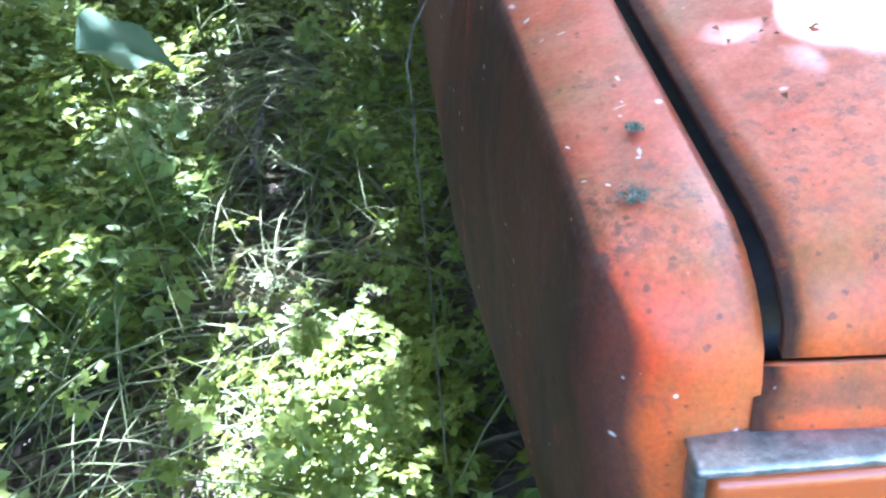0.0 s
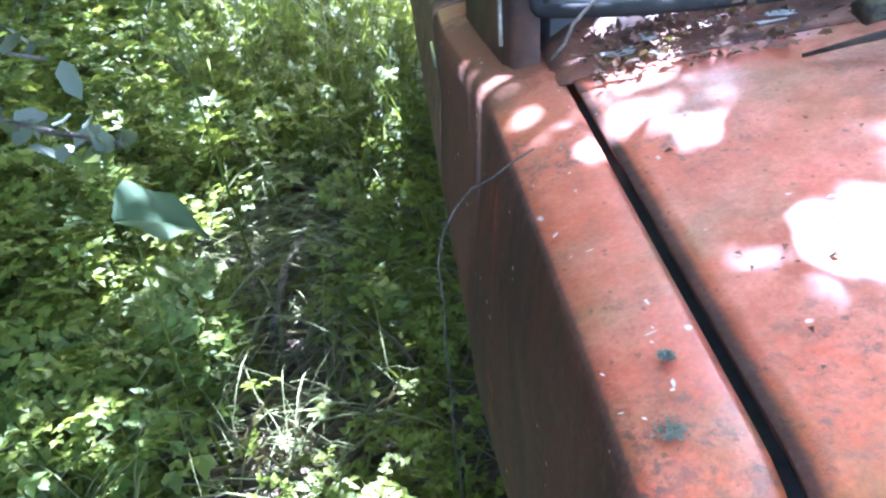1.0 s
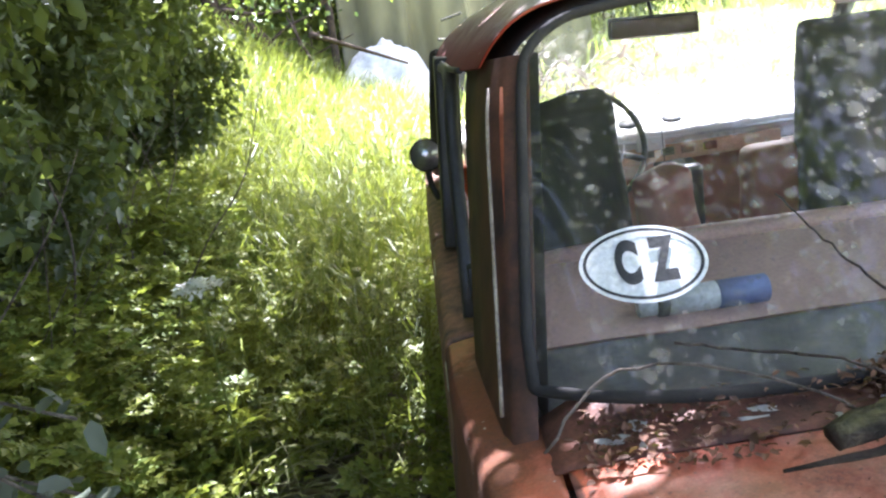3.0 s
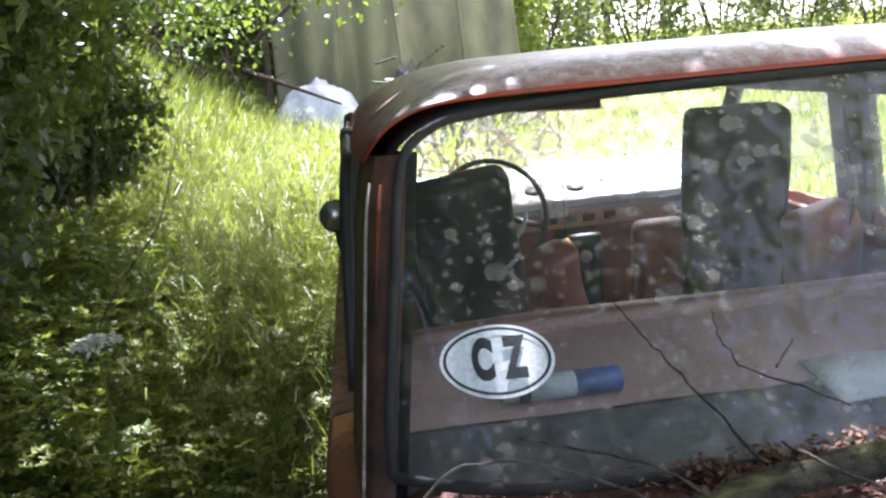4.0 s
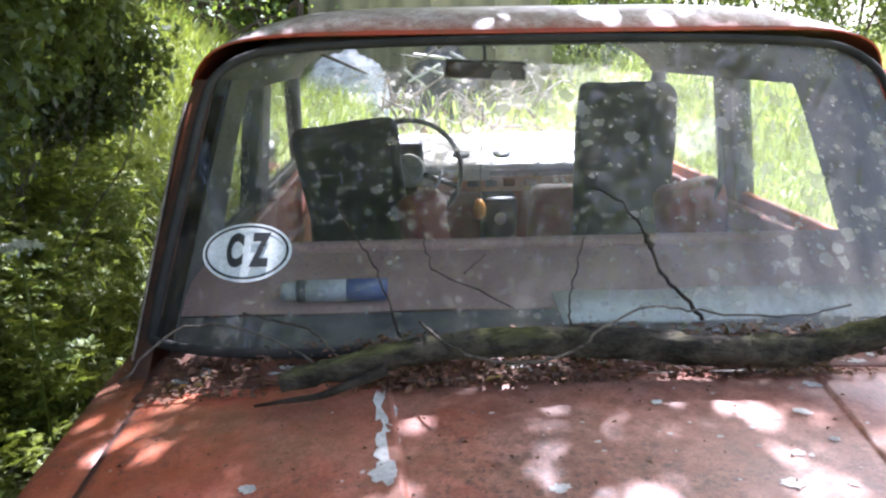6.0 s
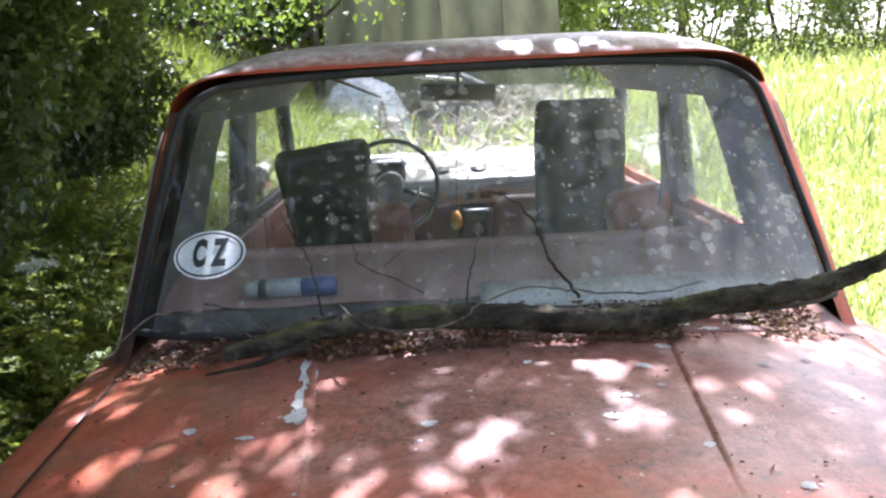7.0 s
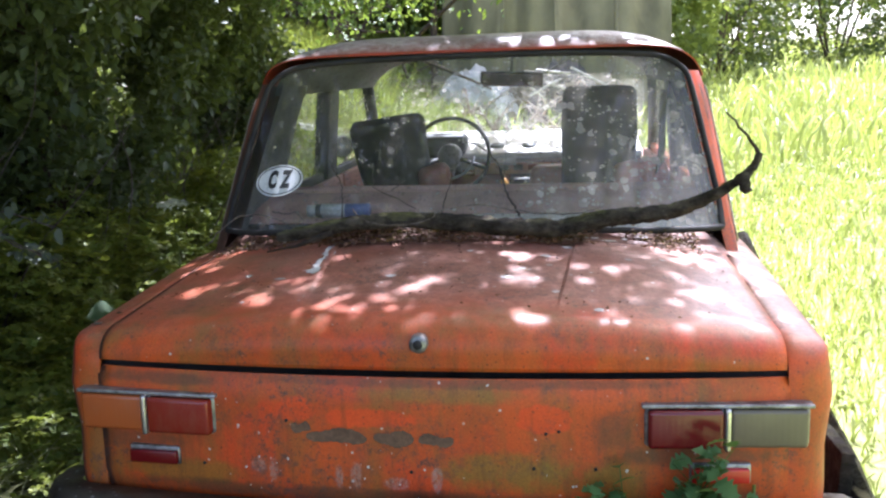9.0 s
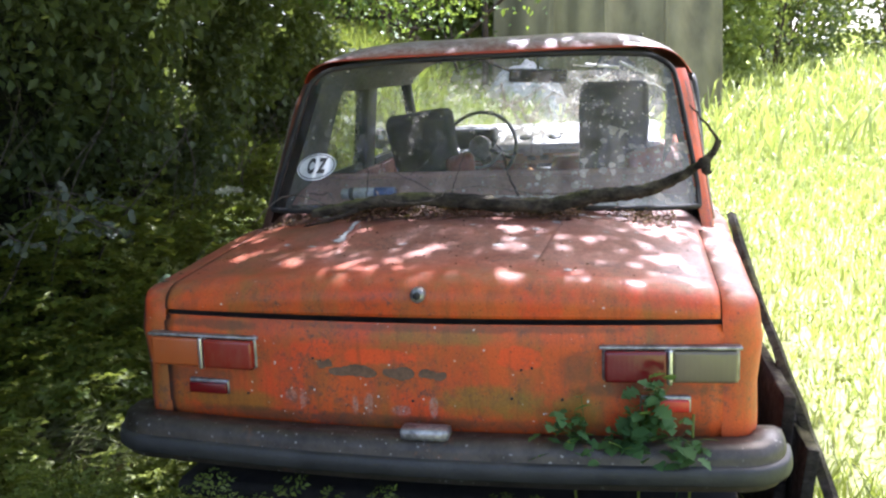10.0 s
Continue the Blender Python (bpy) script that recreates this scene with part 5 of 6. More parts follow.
# ---- plants ----


def fern_leaf(n_side=4):
    """Template of a twice-divided leaf lying along +y, one long: feet, directions, lengths of leaflets."""
    f, d, l = [], [], []
    for k in range(n_side + 1):
        t = 0.22 + 0.72 * k / n_side
        reach = 0.42 * (1 - t) ** 0.8 + 0.06
        for s in (-1, 1):
            a = radians(58)
            dx, dy = s * math.sin(a), math.cos(a)
            m = 3 if k < 2 else 2
            for j in range(m):
                q = (j + 0.6) / m
                px, py = dx * reach * q, t + dy * reach * q
                for s2 in (-1, 1):
                    b = a * s + s2 * radians(48)
                    f.append((px, py, 0.03 * math.sin(px * 40 + k)))
                    d.append((math.sin(b), math.cos(b), 0.1 * s2))
                    l.append(reach * 0.42 * (1.1 - 0.5 * q) + 0.03)
            f.append((dx * reach, t + dy * reach, 0))
            d.append((dx, dy, -0.1))
            l.append(reach * 0.35 + 0.03)
    f.append((0, 0.95, 0))
    d.append((0, 1, 0))
    l.append(0.12)
    return np.array(f), np.array(d), np.array(l)


def parsley_leaf():
    """Template of a leaf with broad three-lobed leaflets along +y, one long."""
    f, d, l = [], [], []
    def leaflet(px, py, ang, size):
        for da, k in ((-52, 0.72), (0, 1.0), (52, 0.72)):
            b = ang + radians(da)
            f.append((px, py, 0.02 * math.sin(px * 30 + py * 17)))
            d.append((math.sin(b), math.cos(b), 0.06 * math.sin(b * 3)))
            l.append(size * k)
    for t, reach, size in ((0.30, 0.30, 0.30), (0.56, 0.20, 0.26), (0.76, 0.10, 0.20)):
        for sgn in (-1, 1):
            a = radians(62) * sgn
            leaflet(math.sin(a) * reach * 0.55, t + math.cos(a) * reach * 0.3, a + radians(38) * sgn, size * 0.6)
            leaflet(math.sin(a) * reach, t + math.cos(a) * reach * 0.6, a, size)
    leaflet(0, 0.80, 0.0, 0.24)
    return np.array(f), np.array(d), np.array(l)


FERN, PARSLEY = fern_leaf(2), parsley_leaf()


def weed_patch(name, foot, size, material, label, template, broad=0.48):
    """Divided leaves on stalks: feet (n, 3), leaf lengths (n,). Leaves start from the stalk's top."""
    f, d, l = template
    n = len(foot)
    yaw = rng.uniform(0, 2 * np.pi, n)
    el = np.radians(rng.uniform(-15, 35, n))
    rol = rng.normal(0, 0.35, n)
    a = np.stack([np.cos(yaw) * np.cos(el), np.sin(yaw) * np.cos(el), np.sin(el)], 1)
    sd = np.stack([-np.sin(yaw), np.cos(yaw), np.zeros(n)], 1)
    up = unit(np.cross(sd, a)) * -1
    up = np.where(up[:, 2:3] < 0, -up, up)
    c, s = np.cos(rol)[:, None], np.sin(rol)[:, None]
    sd, up = sd * c + up * s, up * c - sd * s
    P = foot[:, None, :] + size[:, None, None] * (f[None, :, 0:1] * sd[:, None] + f[None, :, 1:2] * a[:, None] + f[None, :, 2:3] * up[:, None] - 0.25 * (f[None, :, 1:2] ** 2) * np.array([0, 0, 1.0]))
    D = d[None, :, 0:1] * sd[:, None] + d[None, :, 1:2] * a[:, None] + d[None, :, 2:3] * up[:, None] + rng.normal(0, 0.15, (n, len(f), 3))
    N = np.broadcast_to(up[:, None], D.shape) + rng.normal(0, 0.25, D.shape)
    L = size[:, None] * l[None, :]
    ob = leaves_mesh(name, P.reshape(-1, 3), D.reshape(-1, 3), N.reshape(-1, 3), L.ravel() * 0.92, L.ravel() * broad, material, 0.12)
    return tagged(ob, label, "weeds", "", "stuff")


def scatter(n, x0, x1, y0, y1, keep=None):
    p = np.stack([rng.uniform(x0, x1, n), rng.uniform(y0, y1, n)], 1)
    if keep is not None:
        p = p[keep(p[:, 0], p[:, 1])]
    return np.column_stack([p, rise(p[:, 0], p[:, 1]) - 0.01])


def lump(x, y, scale, off=0.0):
    return np.array([noise.noise(Vector((a * scale + off, b * scale, off))) for a, b in zip(x, y)])


def hedge_x(y):
    """The line along which the thicket begins."""
    y = np.asarray(y, dtype=float)
    return -2.24 + 0.06 * np.clip(y - 1.6, 0, 2) - 0.16 * np.maximum(y - 3.6, 0) ** 1.4


def bare_soil(x, y):
    """How bare the ground is, from 0 to 1: trodden and shaded spots between the weeds."""
    b = np.zeros(len(x))
    for cx, cy, rx, ry in ((-1.38, 2.12, 0.28, 0.42), (-1.64, 0.78, 0.24, 0.20), (-1.28, 1.24, 0.20, 0.24), (-1.28, 1.75, 0.14, 0.35), (-1.46, 0.62, 0.26, 0.14), (-1.38, 0.74, 0.16, 0.10)):
        b = np.maximum(b, np.exp(-(((x - cx) / rx) ** 2 + ((y - cy) / ry) ** 2) ** 2))
    return b


def arched_stems():
    """Thin round stems that rise, bend over and lie across one another."""
    rnd = random.Random(77)
    V, Fc = [], []
    for i in range(1400):
        x0, y0 = rnd.uniform(-1.85, -0.9), rnd.uniform(0.3, 4.2)
        a, L = rnd.uniform(0, 2 * math.pi), rnd.uniform(0.18, 0.60)
        h = L * rnd.uniform(0.08, 0.45)
        z0 = float(rise(x0, y0)) + rnd.uniform(0.0, 0.05)
        r = rnd.uniform(0.0011, 0.0024)
        c = [Vector((x0 + math.cos(a) * L * t, y0 + math.sin(a) * L * t, z0 + h * math.sin(math.pi * min(t * 0.75 + 0.05, 1.0)))) for t in (0, 0.17, 0.34, 0.5, 0.67, 0.84, 1.0)]
        b = len(V)
        side = Vector((-math.sin(a), math.cos(a), 0))
        for q in c:
            for k in range(3):
                w = 2 * math.pi * k / 3
                V.append(q + side * (r * math.cos(w)) + Vector((0, 0, r * math.sin(w))))
        for j in range(len(c) - 1):
            for k in range(3):
                Fc.append((b + j * 3 + k, b + j * 3 + (k + 1) % 3, b + j * 3 + 3 + (k + 1) % 3, b + j * 3 + 3 + k))
    return raw_mesh("bent_stems", np.array([v[:] for v in V]), np.array(Fc), STEM)


def make_strip():
    """Weeds and grass between the car and the thicket."""
    off_car = lambda x, y: ((x < -0.86) | (y < -0.15) | (y > 4.0)) & (x > hedge_x(y) - 0.6)
    # divided weed leaves, close to the thicket and by the car's tail
    p = scatter(8200, -2.6, -0.80, -1.2, 4.2, off_car)
    x, y = p[:, 0], p[:, 1]
    dens = 0.42 + 1.1 * lump(x, y, 1.6, 3.0) + 0.35 * (x < -1.35)
    path = np.exp(-((x + 1.25) / 0.22) ** 2) * np.clip((y - 0.7) / 0.3, 0, 1) * np.clip((2.5 - y) / 0.4, 0, 1)
    p = p[rng.random(len(p)) < np.clip(dens - 0.8 * path - 1.3 * bare_soil(x, y), 0.015, 1)]
    n = len(p)
    h = rng.uniform(0.03, 0.26, n) * np.clip(0.55 + 0.5 * (p[:, 0] < -1.3) + 0.3 * (p[:, 1] > 2), 0.4, 1.3)
    top = p + np.column_stack([rng.normal(0, 0.03, n), rng.normal(0, 0.03, n), h])
    blue = rng.random(n) < 0.12 + 0.30 * (lump(p[:, 0], p[:, 1], 1.2, 17.0) > 0.05)
    size = rng.uniform(0.09, 0.22, n)
    weed_patch("weeds", top[~blue], size[~blue], WEED, "fresh green divided weed leaves beside the car", PARSLEY, 0.52)
    weed_patch("weeds", top[blue], size[blue], COOLWEED, "blue-green divided weed leaves beside the car", PARSLEY, 0.52)
    blades_mesh_stalk(p, top)
    # the bright clump by the tail
    m = 330
    q = np.column_stack([rng.normal(-1.00, 0.11, m), rng.normal(0.50, 0.25, m), np.zeros(m)])
    q = q[(q[:, 0] < -0.86)]
    q[:, 2] = rng.uniform(0.10, 0.34, len(q)) * (1 - 0.5 * np.abs(q[:, 1] - 0.52) / 0.5)
    weed_patch("weed_clump", q, rng.uniform(0.05, 0.11, len(q)), WEED, "leafy bright green weed clump at the car's tail", PARSLEY, 0.62)
    m = 420
    q = np.column_stack([rng.uniform(-0.98, -0.84, m), rng.uniform(0.1, 3.6, m), rng.uniform(0.03, 0.16, m)])
    weed_patch("shade_weeds", q, rng.uniform(0.05, 0.11, m), WEED, "small weeds along the car's flank", PARSLEY, 0.6)
    # upright grass
    p = scatter(28000, -4.6, -0.80, 0.9, 11.0, off_car)
    x, y = p[:, 0], p[:, 1]
    far = np.clip((y - 1.6) / 1.8, 0, 1)
    p = p[rng.random(len(p)) < np.clip(0.14 + 0.75 * far + 0.6 * lump(x, y, 1.3, 9.0) - 1.2 * bare_soil(x, y), 0.01, 1)]
    y = p[:, 1]
    n = len(p)
    far = np.clip((y - 1.5) / 2.5, 0, 1)
    h = rng.uniform(0.5, 1.0, n) * (0.22 + 0.55 * far)
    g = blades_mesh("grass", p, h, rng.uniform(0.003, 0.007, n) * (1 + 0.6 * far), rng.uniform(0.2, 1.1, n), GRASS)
    tagged(g, "tall green grass between the thicket and the car", "grass", "", "stuff")
    p = scatter(9500, -4.6, -0.80, 1.5, 10.0, off_car)
    p = p[rng.random(len(p)) > bare_soil(p[:, 0], p[:, 1]) * 0.97]
    n = len(p)
    h = rng.uniform(0.08, 0.5, n) * np.clip(0.35 + (p[:, 1] - 2.0) * 0.3, 0.3, 1)
    p[:, 2] += h
    weed_patch("tall_weeds", p, rng.uniform(0.09, 0.19, n), WEED, "green weeds among the tall grass", PARSLEY, 0.55)
    # tall leafy weeds that climb towards the thicket
    m = 5200
    x, y = rng.uniform(-2.75, -1.45, m), rng.uniform(0.7, 5.4, m)
    a = np.clip((-1.45 - x) / 0.85, 0, 1)
    h = a * a * (3 - 2 * a) * np.clip((y - 0.6) / 1.3, 0.25, 1) * (0.75 + 0.6 * lump(x, y, 1.5, 21.0)) + 0.10
    z = h * rng.uniform(0.05, 1.0, m) ** 0.6
    p = np.column_stack([x, y, rise(x, y) + z])
    p = p[rng.random(m) > 1.1 * bare_soil(x, y)]
    cool = rng.random(len(p)) < 0.3
    for pick, mat, label in ((~cool, WEED, "tall fresh green weeds below the thicket"), (cool, COOLWEED, "tall blue-green weeds below the thicket")):
        weed_patch("bank_weeds", p[pick], rng.uniform(0.09, 0.19, pick.sum()), mat, label, PARSLEY, 0.6)
    # crumbs and dead leaves on the bare soil
    p = scatter(9000, -1.95, -0.86, 0.3, 2.5)
    p = p[rng.random(len(p)) < 0.12 + 0.8 * bare_soil(p[:, 0], p[:, 1])]
    n = len(p)
    p[:, 2] += rng.uniform(0.008, 0.03, n)
    L = rng.uniform(0.008, 0.035, n)
    litter = leaves_mesh("ground_litter", p, rng.normal(size=(n, 3)) * [1, 1, 0.25], rng.normal(size=(n, 3)) * 0.4 + [0, 0, 1.0], L, L * rng.uniform(0.4, 0.8, n), DEAD_SOIL, 0.25)
    tagged(litter, "dead leaves and crumbs on the bare soil", "leaf litter", "", "stuff")
    # tall sunlit grass on the bank
    p = scatter(26000, -6.5, -1.0, 4.6, 14.0, lambda x, y: x > hedge_x(np.minimum(y, 6.0)) - 1.2 - 0.45 * np.maximum(y - 5.0, 0))
    n = len(p)
    g = blades_mesh("bank_grass", p, rng.uniform(0.35, 0.85, n), rng.uniform(0.007, 0.016, n), rng.uniform(0.3, 1.1, n), BANKGRASS)
    tagged(g, "tall sunlit yellow-green grass on the bank", "grass", "", "stuff")
    # flattened dry grass
    p = scatter(5500, -2.0, -0.86, 0.1, 4.2)
    x, y = p[:, 0], p[:, 1]
    p = p[rng.random(len(p)) < np.clip(0.20 + np.exp(-((x + 1.15) / 0.25) ** 2) * 0.42 - 0.35 * bare_soil(x, y), 0, 1)]
    n = len(p)
    a = rng.uniform(0, 2 * np.pi, n)
    d = np.stack([np.cos(a), np.sin(a), rng.uniform(0.0, 0.16, n)], 1)
    p[:, 2] += rng.uniform(0.01, 0.12, n)
    L = rng.uniform(0.10, 0.45, n)
    tagged(arched_stems(), "bent pale green and straw-coloured stems among the weeds", "stems", "", "stuff")
    tagged(leaves_mesh("dry_stalks", p, d, np.tile([0, 0, 1.0], (n, 1)), L, rng.uniform(0.0010, 0.0026, n), STRAW, 0.2), "flattened dry grass stalks", "dry grass", "", "stuff")


def blades_mesh_stalk(foot, top):
    n = len(foot)
    d = top - foot
    w = np.full(n, 0.0026)
    tagged(leaves_mesh("weed_stalks", foot, d, np.tile([1.0, 0.3, 0], (n, 1)), np.linalg.norm(d, axis=1) + 0.02, w, WEED, 0.2), "thin green weed stalks", "weed stalks", "", "stuff")


make_strip()


def make_meadow():
    off = lambda x, y: ((x > 1.02) | (y < -0.3) | (y > 4.05))
    p = scatter(80000, 0.90, 9.0, -2.2, 16.0, off)
    keep = rng.random(len(p)) < np.clip(1.25 - 0.06 * p[:, 1] - 0.05 * p[:, 0], 0.25, 1)
    p = p[keep]
    n = len(p)
    far = np.clip(p[:, 1] / 14, 0, 1)
    h = rng.uniform(0.5, 1.0, n) * (0.10 + 0.26 * far + 0.05 * lump(p[:, 0], p[:, 1], 0.9, 4.0))
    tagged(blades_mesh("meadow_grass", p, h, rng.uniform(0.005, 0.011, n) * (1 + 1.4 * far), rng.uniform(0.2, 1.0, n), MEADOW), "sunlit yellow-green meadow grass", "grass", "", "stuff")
    q = scatter(2500, 0.98, 7.0, -2.0, 12.0, off)
    q[:, 2] += rng.uniform(0.02, 0.16, len(q))
    weed_patch("meadow_weeds", q, rng.uniform(0.05, 0.11, len(q)), WEED, "low sunlit leafy weeds in the meadow", PARSLEY, 0.55)
    p = scatter(26000, -7.0, 30.0, 8.0, 46.0, lambda x, y: (x > hedge_x(np.minimum(y, 11)) + 0.3))
    n = len(p)
    h = rng.uniform(0.45, 1.0, n) * 0.75
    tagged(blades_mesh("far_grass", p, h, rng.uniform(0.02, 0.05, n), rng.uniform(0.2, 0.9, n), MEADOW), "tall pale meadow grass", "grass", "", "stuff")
    # behind and under the tail
    p = scatter(9000, -1.6, 1.3, -1.3, 0.9)
    p = p[rng.random(len(p)) > bare_soil(p[:, 0], p[:, 1]) * 0.97]
    p = p[(p[:, 1] < -0.02) | (np.abs(p[:, 0]) > 0.84)]
    n = len(p)
    tagged(blades_mesh("tail_grass", p, rng.uniform(0.08, 0.26, n), rng.uniform(0.004, 0.008, n), rng.uniform(0.2, 0.9, n), GRASS), "short grass behind the bumper", "grass", "", "stuff")


make_meadow()


def make_tail_weeds():
    """Dark weeds that stand behind and below the bumper."""
    n = 1300
    p = np.column_stack([rng.uniform(-1.05, 0.85, n), rng.uniform(-0.50, -0.15, n), 0.43 * rng.uniform(0.10, 1.0, n) ** 0.45])
    weed_patch("tail_weeds", p, rng.uniform(0.06, 0.13, n), GRASS, "dark green weeds below the rear bumper", FERN)


make_tail_weeds()


def leaf_cloud(name, pts, size, material, label, category, droop=0.4):
    n = len(pts)
    a = rng.normal(size=(n, 3)) + [0, 0, -droop]
    nor = rng.normal(size=(n, 3)) * 0.8 + [0, 0, 1.0]
    L = rng.uniform(0.7, 1.3, n) * size
    return tagged(leaves_mesh(name, pts, a, nor, L, L * rng.uniform(0.5, 0.75, n), material, 0.15), label, category, "", "stuff")


def make_thicket():
    n = 210000
    y = rng.uniform(-2.6, 13.0, n)
    face = hedge_x(y)
    top = 1.25 + 2.4 / (1 + np.exp((y - 4.6) * 1.3)) + 0.30 * np.sin(y * 1.3)
    under = 0.85 * np.clip((y - 0.4) / 1.2, 0, 1)
    z = under * rng.uniform(0.75, 1.1, n) + rng.uniform(0.05, 1.0, n) ** 1.15 * (top - under + 0.5 * np.array([noise.noise(Vector((b * 1.6, 7.0, 0.0))) for b in y]))
    bulge = 0.34 * np.sin(np.clip(z / 2.6, 0, 1) * np.pi) + 0.2 * np.sin(y * 2.1 + z * 1.7) + 0.15 * np.sin(y * 5.3 - z * 3.1)
    depth = np.abs(rng.normal(0, 0.55, n))
    out = rng.random(n) < 0.10
    depth[out] = -np.abs(rng.normal(0, 0.09, out.sum()))
    swell = np.array([noise.noise(Vector((b * 0.8, d * 0.9, 4.0))) for b, d in zip(y, z)])
    lean = 0.55 * np.clip(z - 1.05, -0.35, 0.75) * np.clip((y - 0.4) / 1.4, 0, 1)
    ragged = np.array([noise.noise(Vector((b * 2.6, d * 2.6, 11.0))) for b, d in zip(y, z)])
    x = face - 0.50 + 0.7 * bulge - depth + 0.45 * swell + 0.35 * ragged + lean
    c = np.array([noise.noise(Vector((a * 1.9, b * 1.9, d * 1.9))) for a, b, d in zip(x, y, z)])
    keep = c > -0.12 + 0.15 * (rng.random(n) - 0.5) + 0.22 * np.clip((2.2 - y) / 1.5, 0, 1) * (z > 0.9)
    p = np.stack([x, y, z + rise(x, y)], 1)[keep]
    leaf_cloud("thicket_leaves", p, 0.068, THICKET, "dark shady thicket of shrub leaves", "bushes")
    # stems
    bm = bmesh.new()
    rnd = random.Random(21)
    for i in range(170):
        y0 = rnd.uniform(-1.4, 5) if i % 2 else rnd.uniform(-2.4, 11)
        x0 = float(hedge_x(y0)) - rnd.uniform(0.1, 1.0)
        z0 = float(rise(x0, y0))
        pts = [Vector((x0, y0, z0))]
        d = Vector((rnd.uniform(-0.3, 0.25), rnd.uniform(-0.3, 0.3), 1)).normalized()
        for j in range(6):
            d = (d + Vector((rnd.uniform(-0.25, 0.22), rnd.uniform(-0.3, 0.3), rnd.uniform(-0.2, 0.1)))).normalized()
            pts.append(pts[-1] + d * rnd.uniform(0.2, 0.36))
        r = rnd.uniform(0.003, 0.008)
        t = tube(smooth_path(pts, 3), [r * (1 - 0.75 * q / (6 * 3)) for q in range(6 * 3 + 1)], 5)
        me = bpy.data.meshes.new("tmp")
        t.to_mesh(me)
        t.free()
        bm.from_mesh(me)
        bpy.data.meshes.remove(me)
    tagged(part("thicket_stems", bm, TWIG), "grey-brown twigs and stems of the thicket", "twigs", "", "stuff")
    # dark sheet added at the back, painting the thicket's deep shade
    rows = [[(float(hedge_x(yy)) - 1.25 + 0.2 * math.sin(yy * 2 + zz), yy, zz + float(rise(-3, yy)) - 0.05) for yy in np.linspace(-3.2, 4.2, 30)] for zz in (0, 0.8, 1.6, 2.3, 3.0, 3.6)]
    tagged(solid(part("thicket_core", grid(rows), GLOOM), 0.3), "dark sheet for the deep shade inside the thicket", "bushes", "", "stuff")


make_thicket()


def make_back_bushes():
    """Leafy bushes that close the view beyond the strip of grass."""
    spots = ((-4.6, 15.0, 2.2), (-7.4, 13.0, 2.3), (-9.0, 10.0, 2.6), (-8.6, 6.5, 2.6), (-8.8, 3.5, 2.8), (-3.0, 16.5, 2.2), (-6.0, 16.0, 3.2), (-8.6, 0.5, 2.8), (-1.6, 16.0, 2.6), (-3.6, 15.2, 2.8), (-5.9, 15.4, 2.7), (-8.4, 12.0, 2.6), (-4.6, 18.5, 3.6), (-1.5, 20.0, 3.4), (1.6, 20.5, 3.2), (-9.5, 15.0, 4.2), (4.4, 22.5, 2.2), (-0.2, 18.0, 2.4), (2.2, 19.0, 1.8), (5.5, 25.0, 1.5), (8.5, 26.0, 1.8), (11.5, 26.5, 2.0), (14.5, 27.0, 1.8), (17.5, 27.5, 2.1), (20.5, 28.0, 2.0), (24.0, 29.0, 2.3))
    for k, (x, y, r) in enumerate(spots):
        n = 7000 if x < 4 else 5200
        u = unit(rng.normal(size=(n, 3))) * (rng.uniform(0.35, 1.0, (n, 1)) ** 0.5) * [r, r, r * 1.35]
        c = np.array([noise.noise(Vector(q) * 1.3 + Vector((k * 7.0, 0, 0))) for q in u])
        u = u[(c > -0.15)] + [0, 0, r * 1.1]
        u = u[u[:, 2] > -0.3]
        b = tagged(empty("bush", (x, y, float(rise(x, y)))), "tall leafy green bush behind the grass", "bush", "bushes behind the grass")
        nn = len(u)
        L = rng.uniform(0.10, 0.2, nn)
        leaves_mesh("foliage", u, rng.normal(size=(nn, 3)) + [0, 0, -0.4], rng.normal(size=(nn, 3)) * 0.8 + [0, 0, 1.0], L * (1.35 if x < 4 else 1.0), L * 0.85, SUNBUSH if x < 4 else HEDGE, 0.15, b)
        for j in range(5):
            a = j * 1.3 + k
            p = smooth_path([(0.1 * math.cos(a), 0.1 * math.sin(a), 0), (0.4 * r * math.cos(a), 0.4 * r * math.sin(a), r * 1.0), (0.6 * r * math.cos(a), 0.6 * r * math.sin(a), r * 1.8)], 4)
            part("stem", tube(p, [0.05 - 0.04 * q / (len(p) - 1) for q in range(len(p))], 6), TRUNK, b)


make_back_bushes()


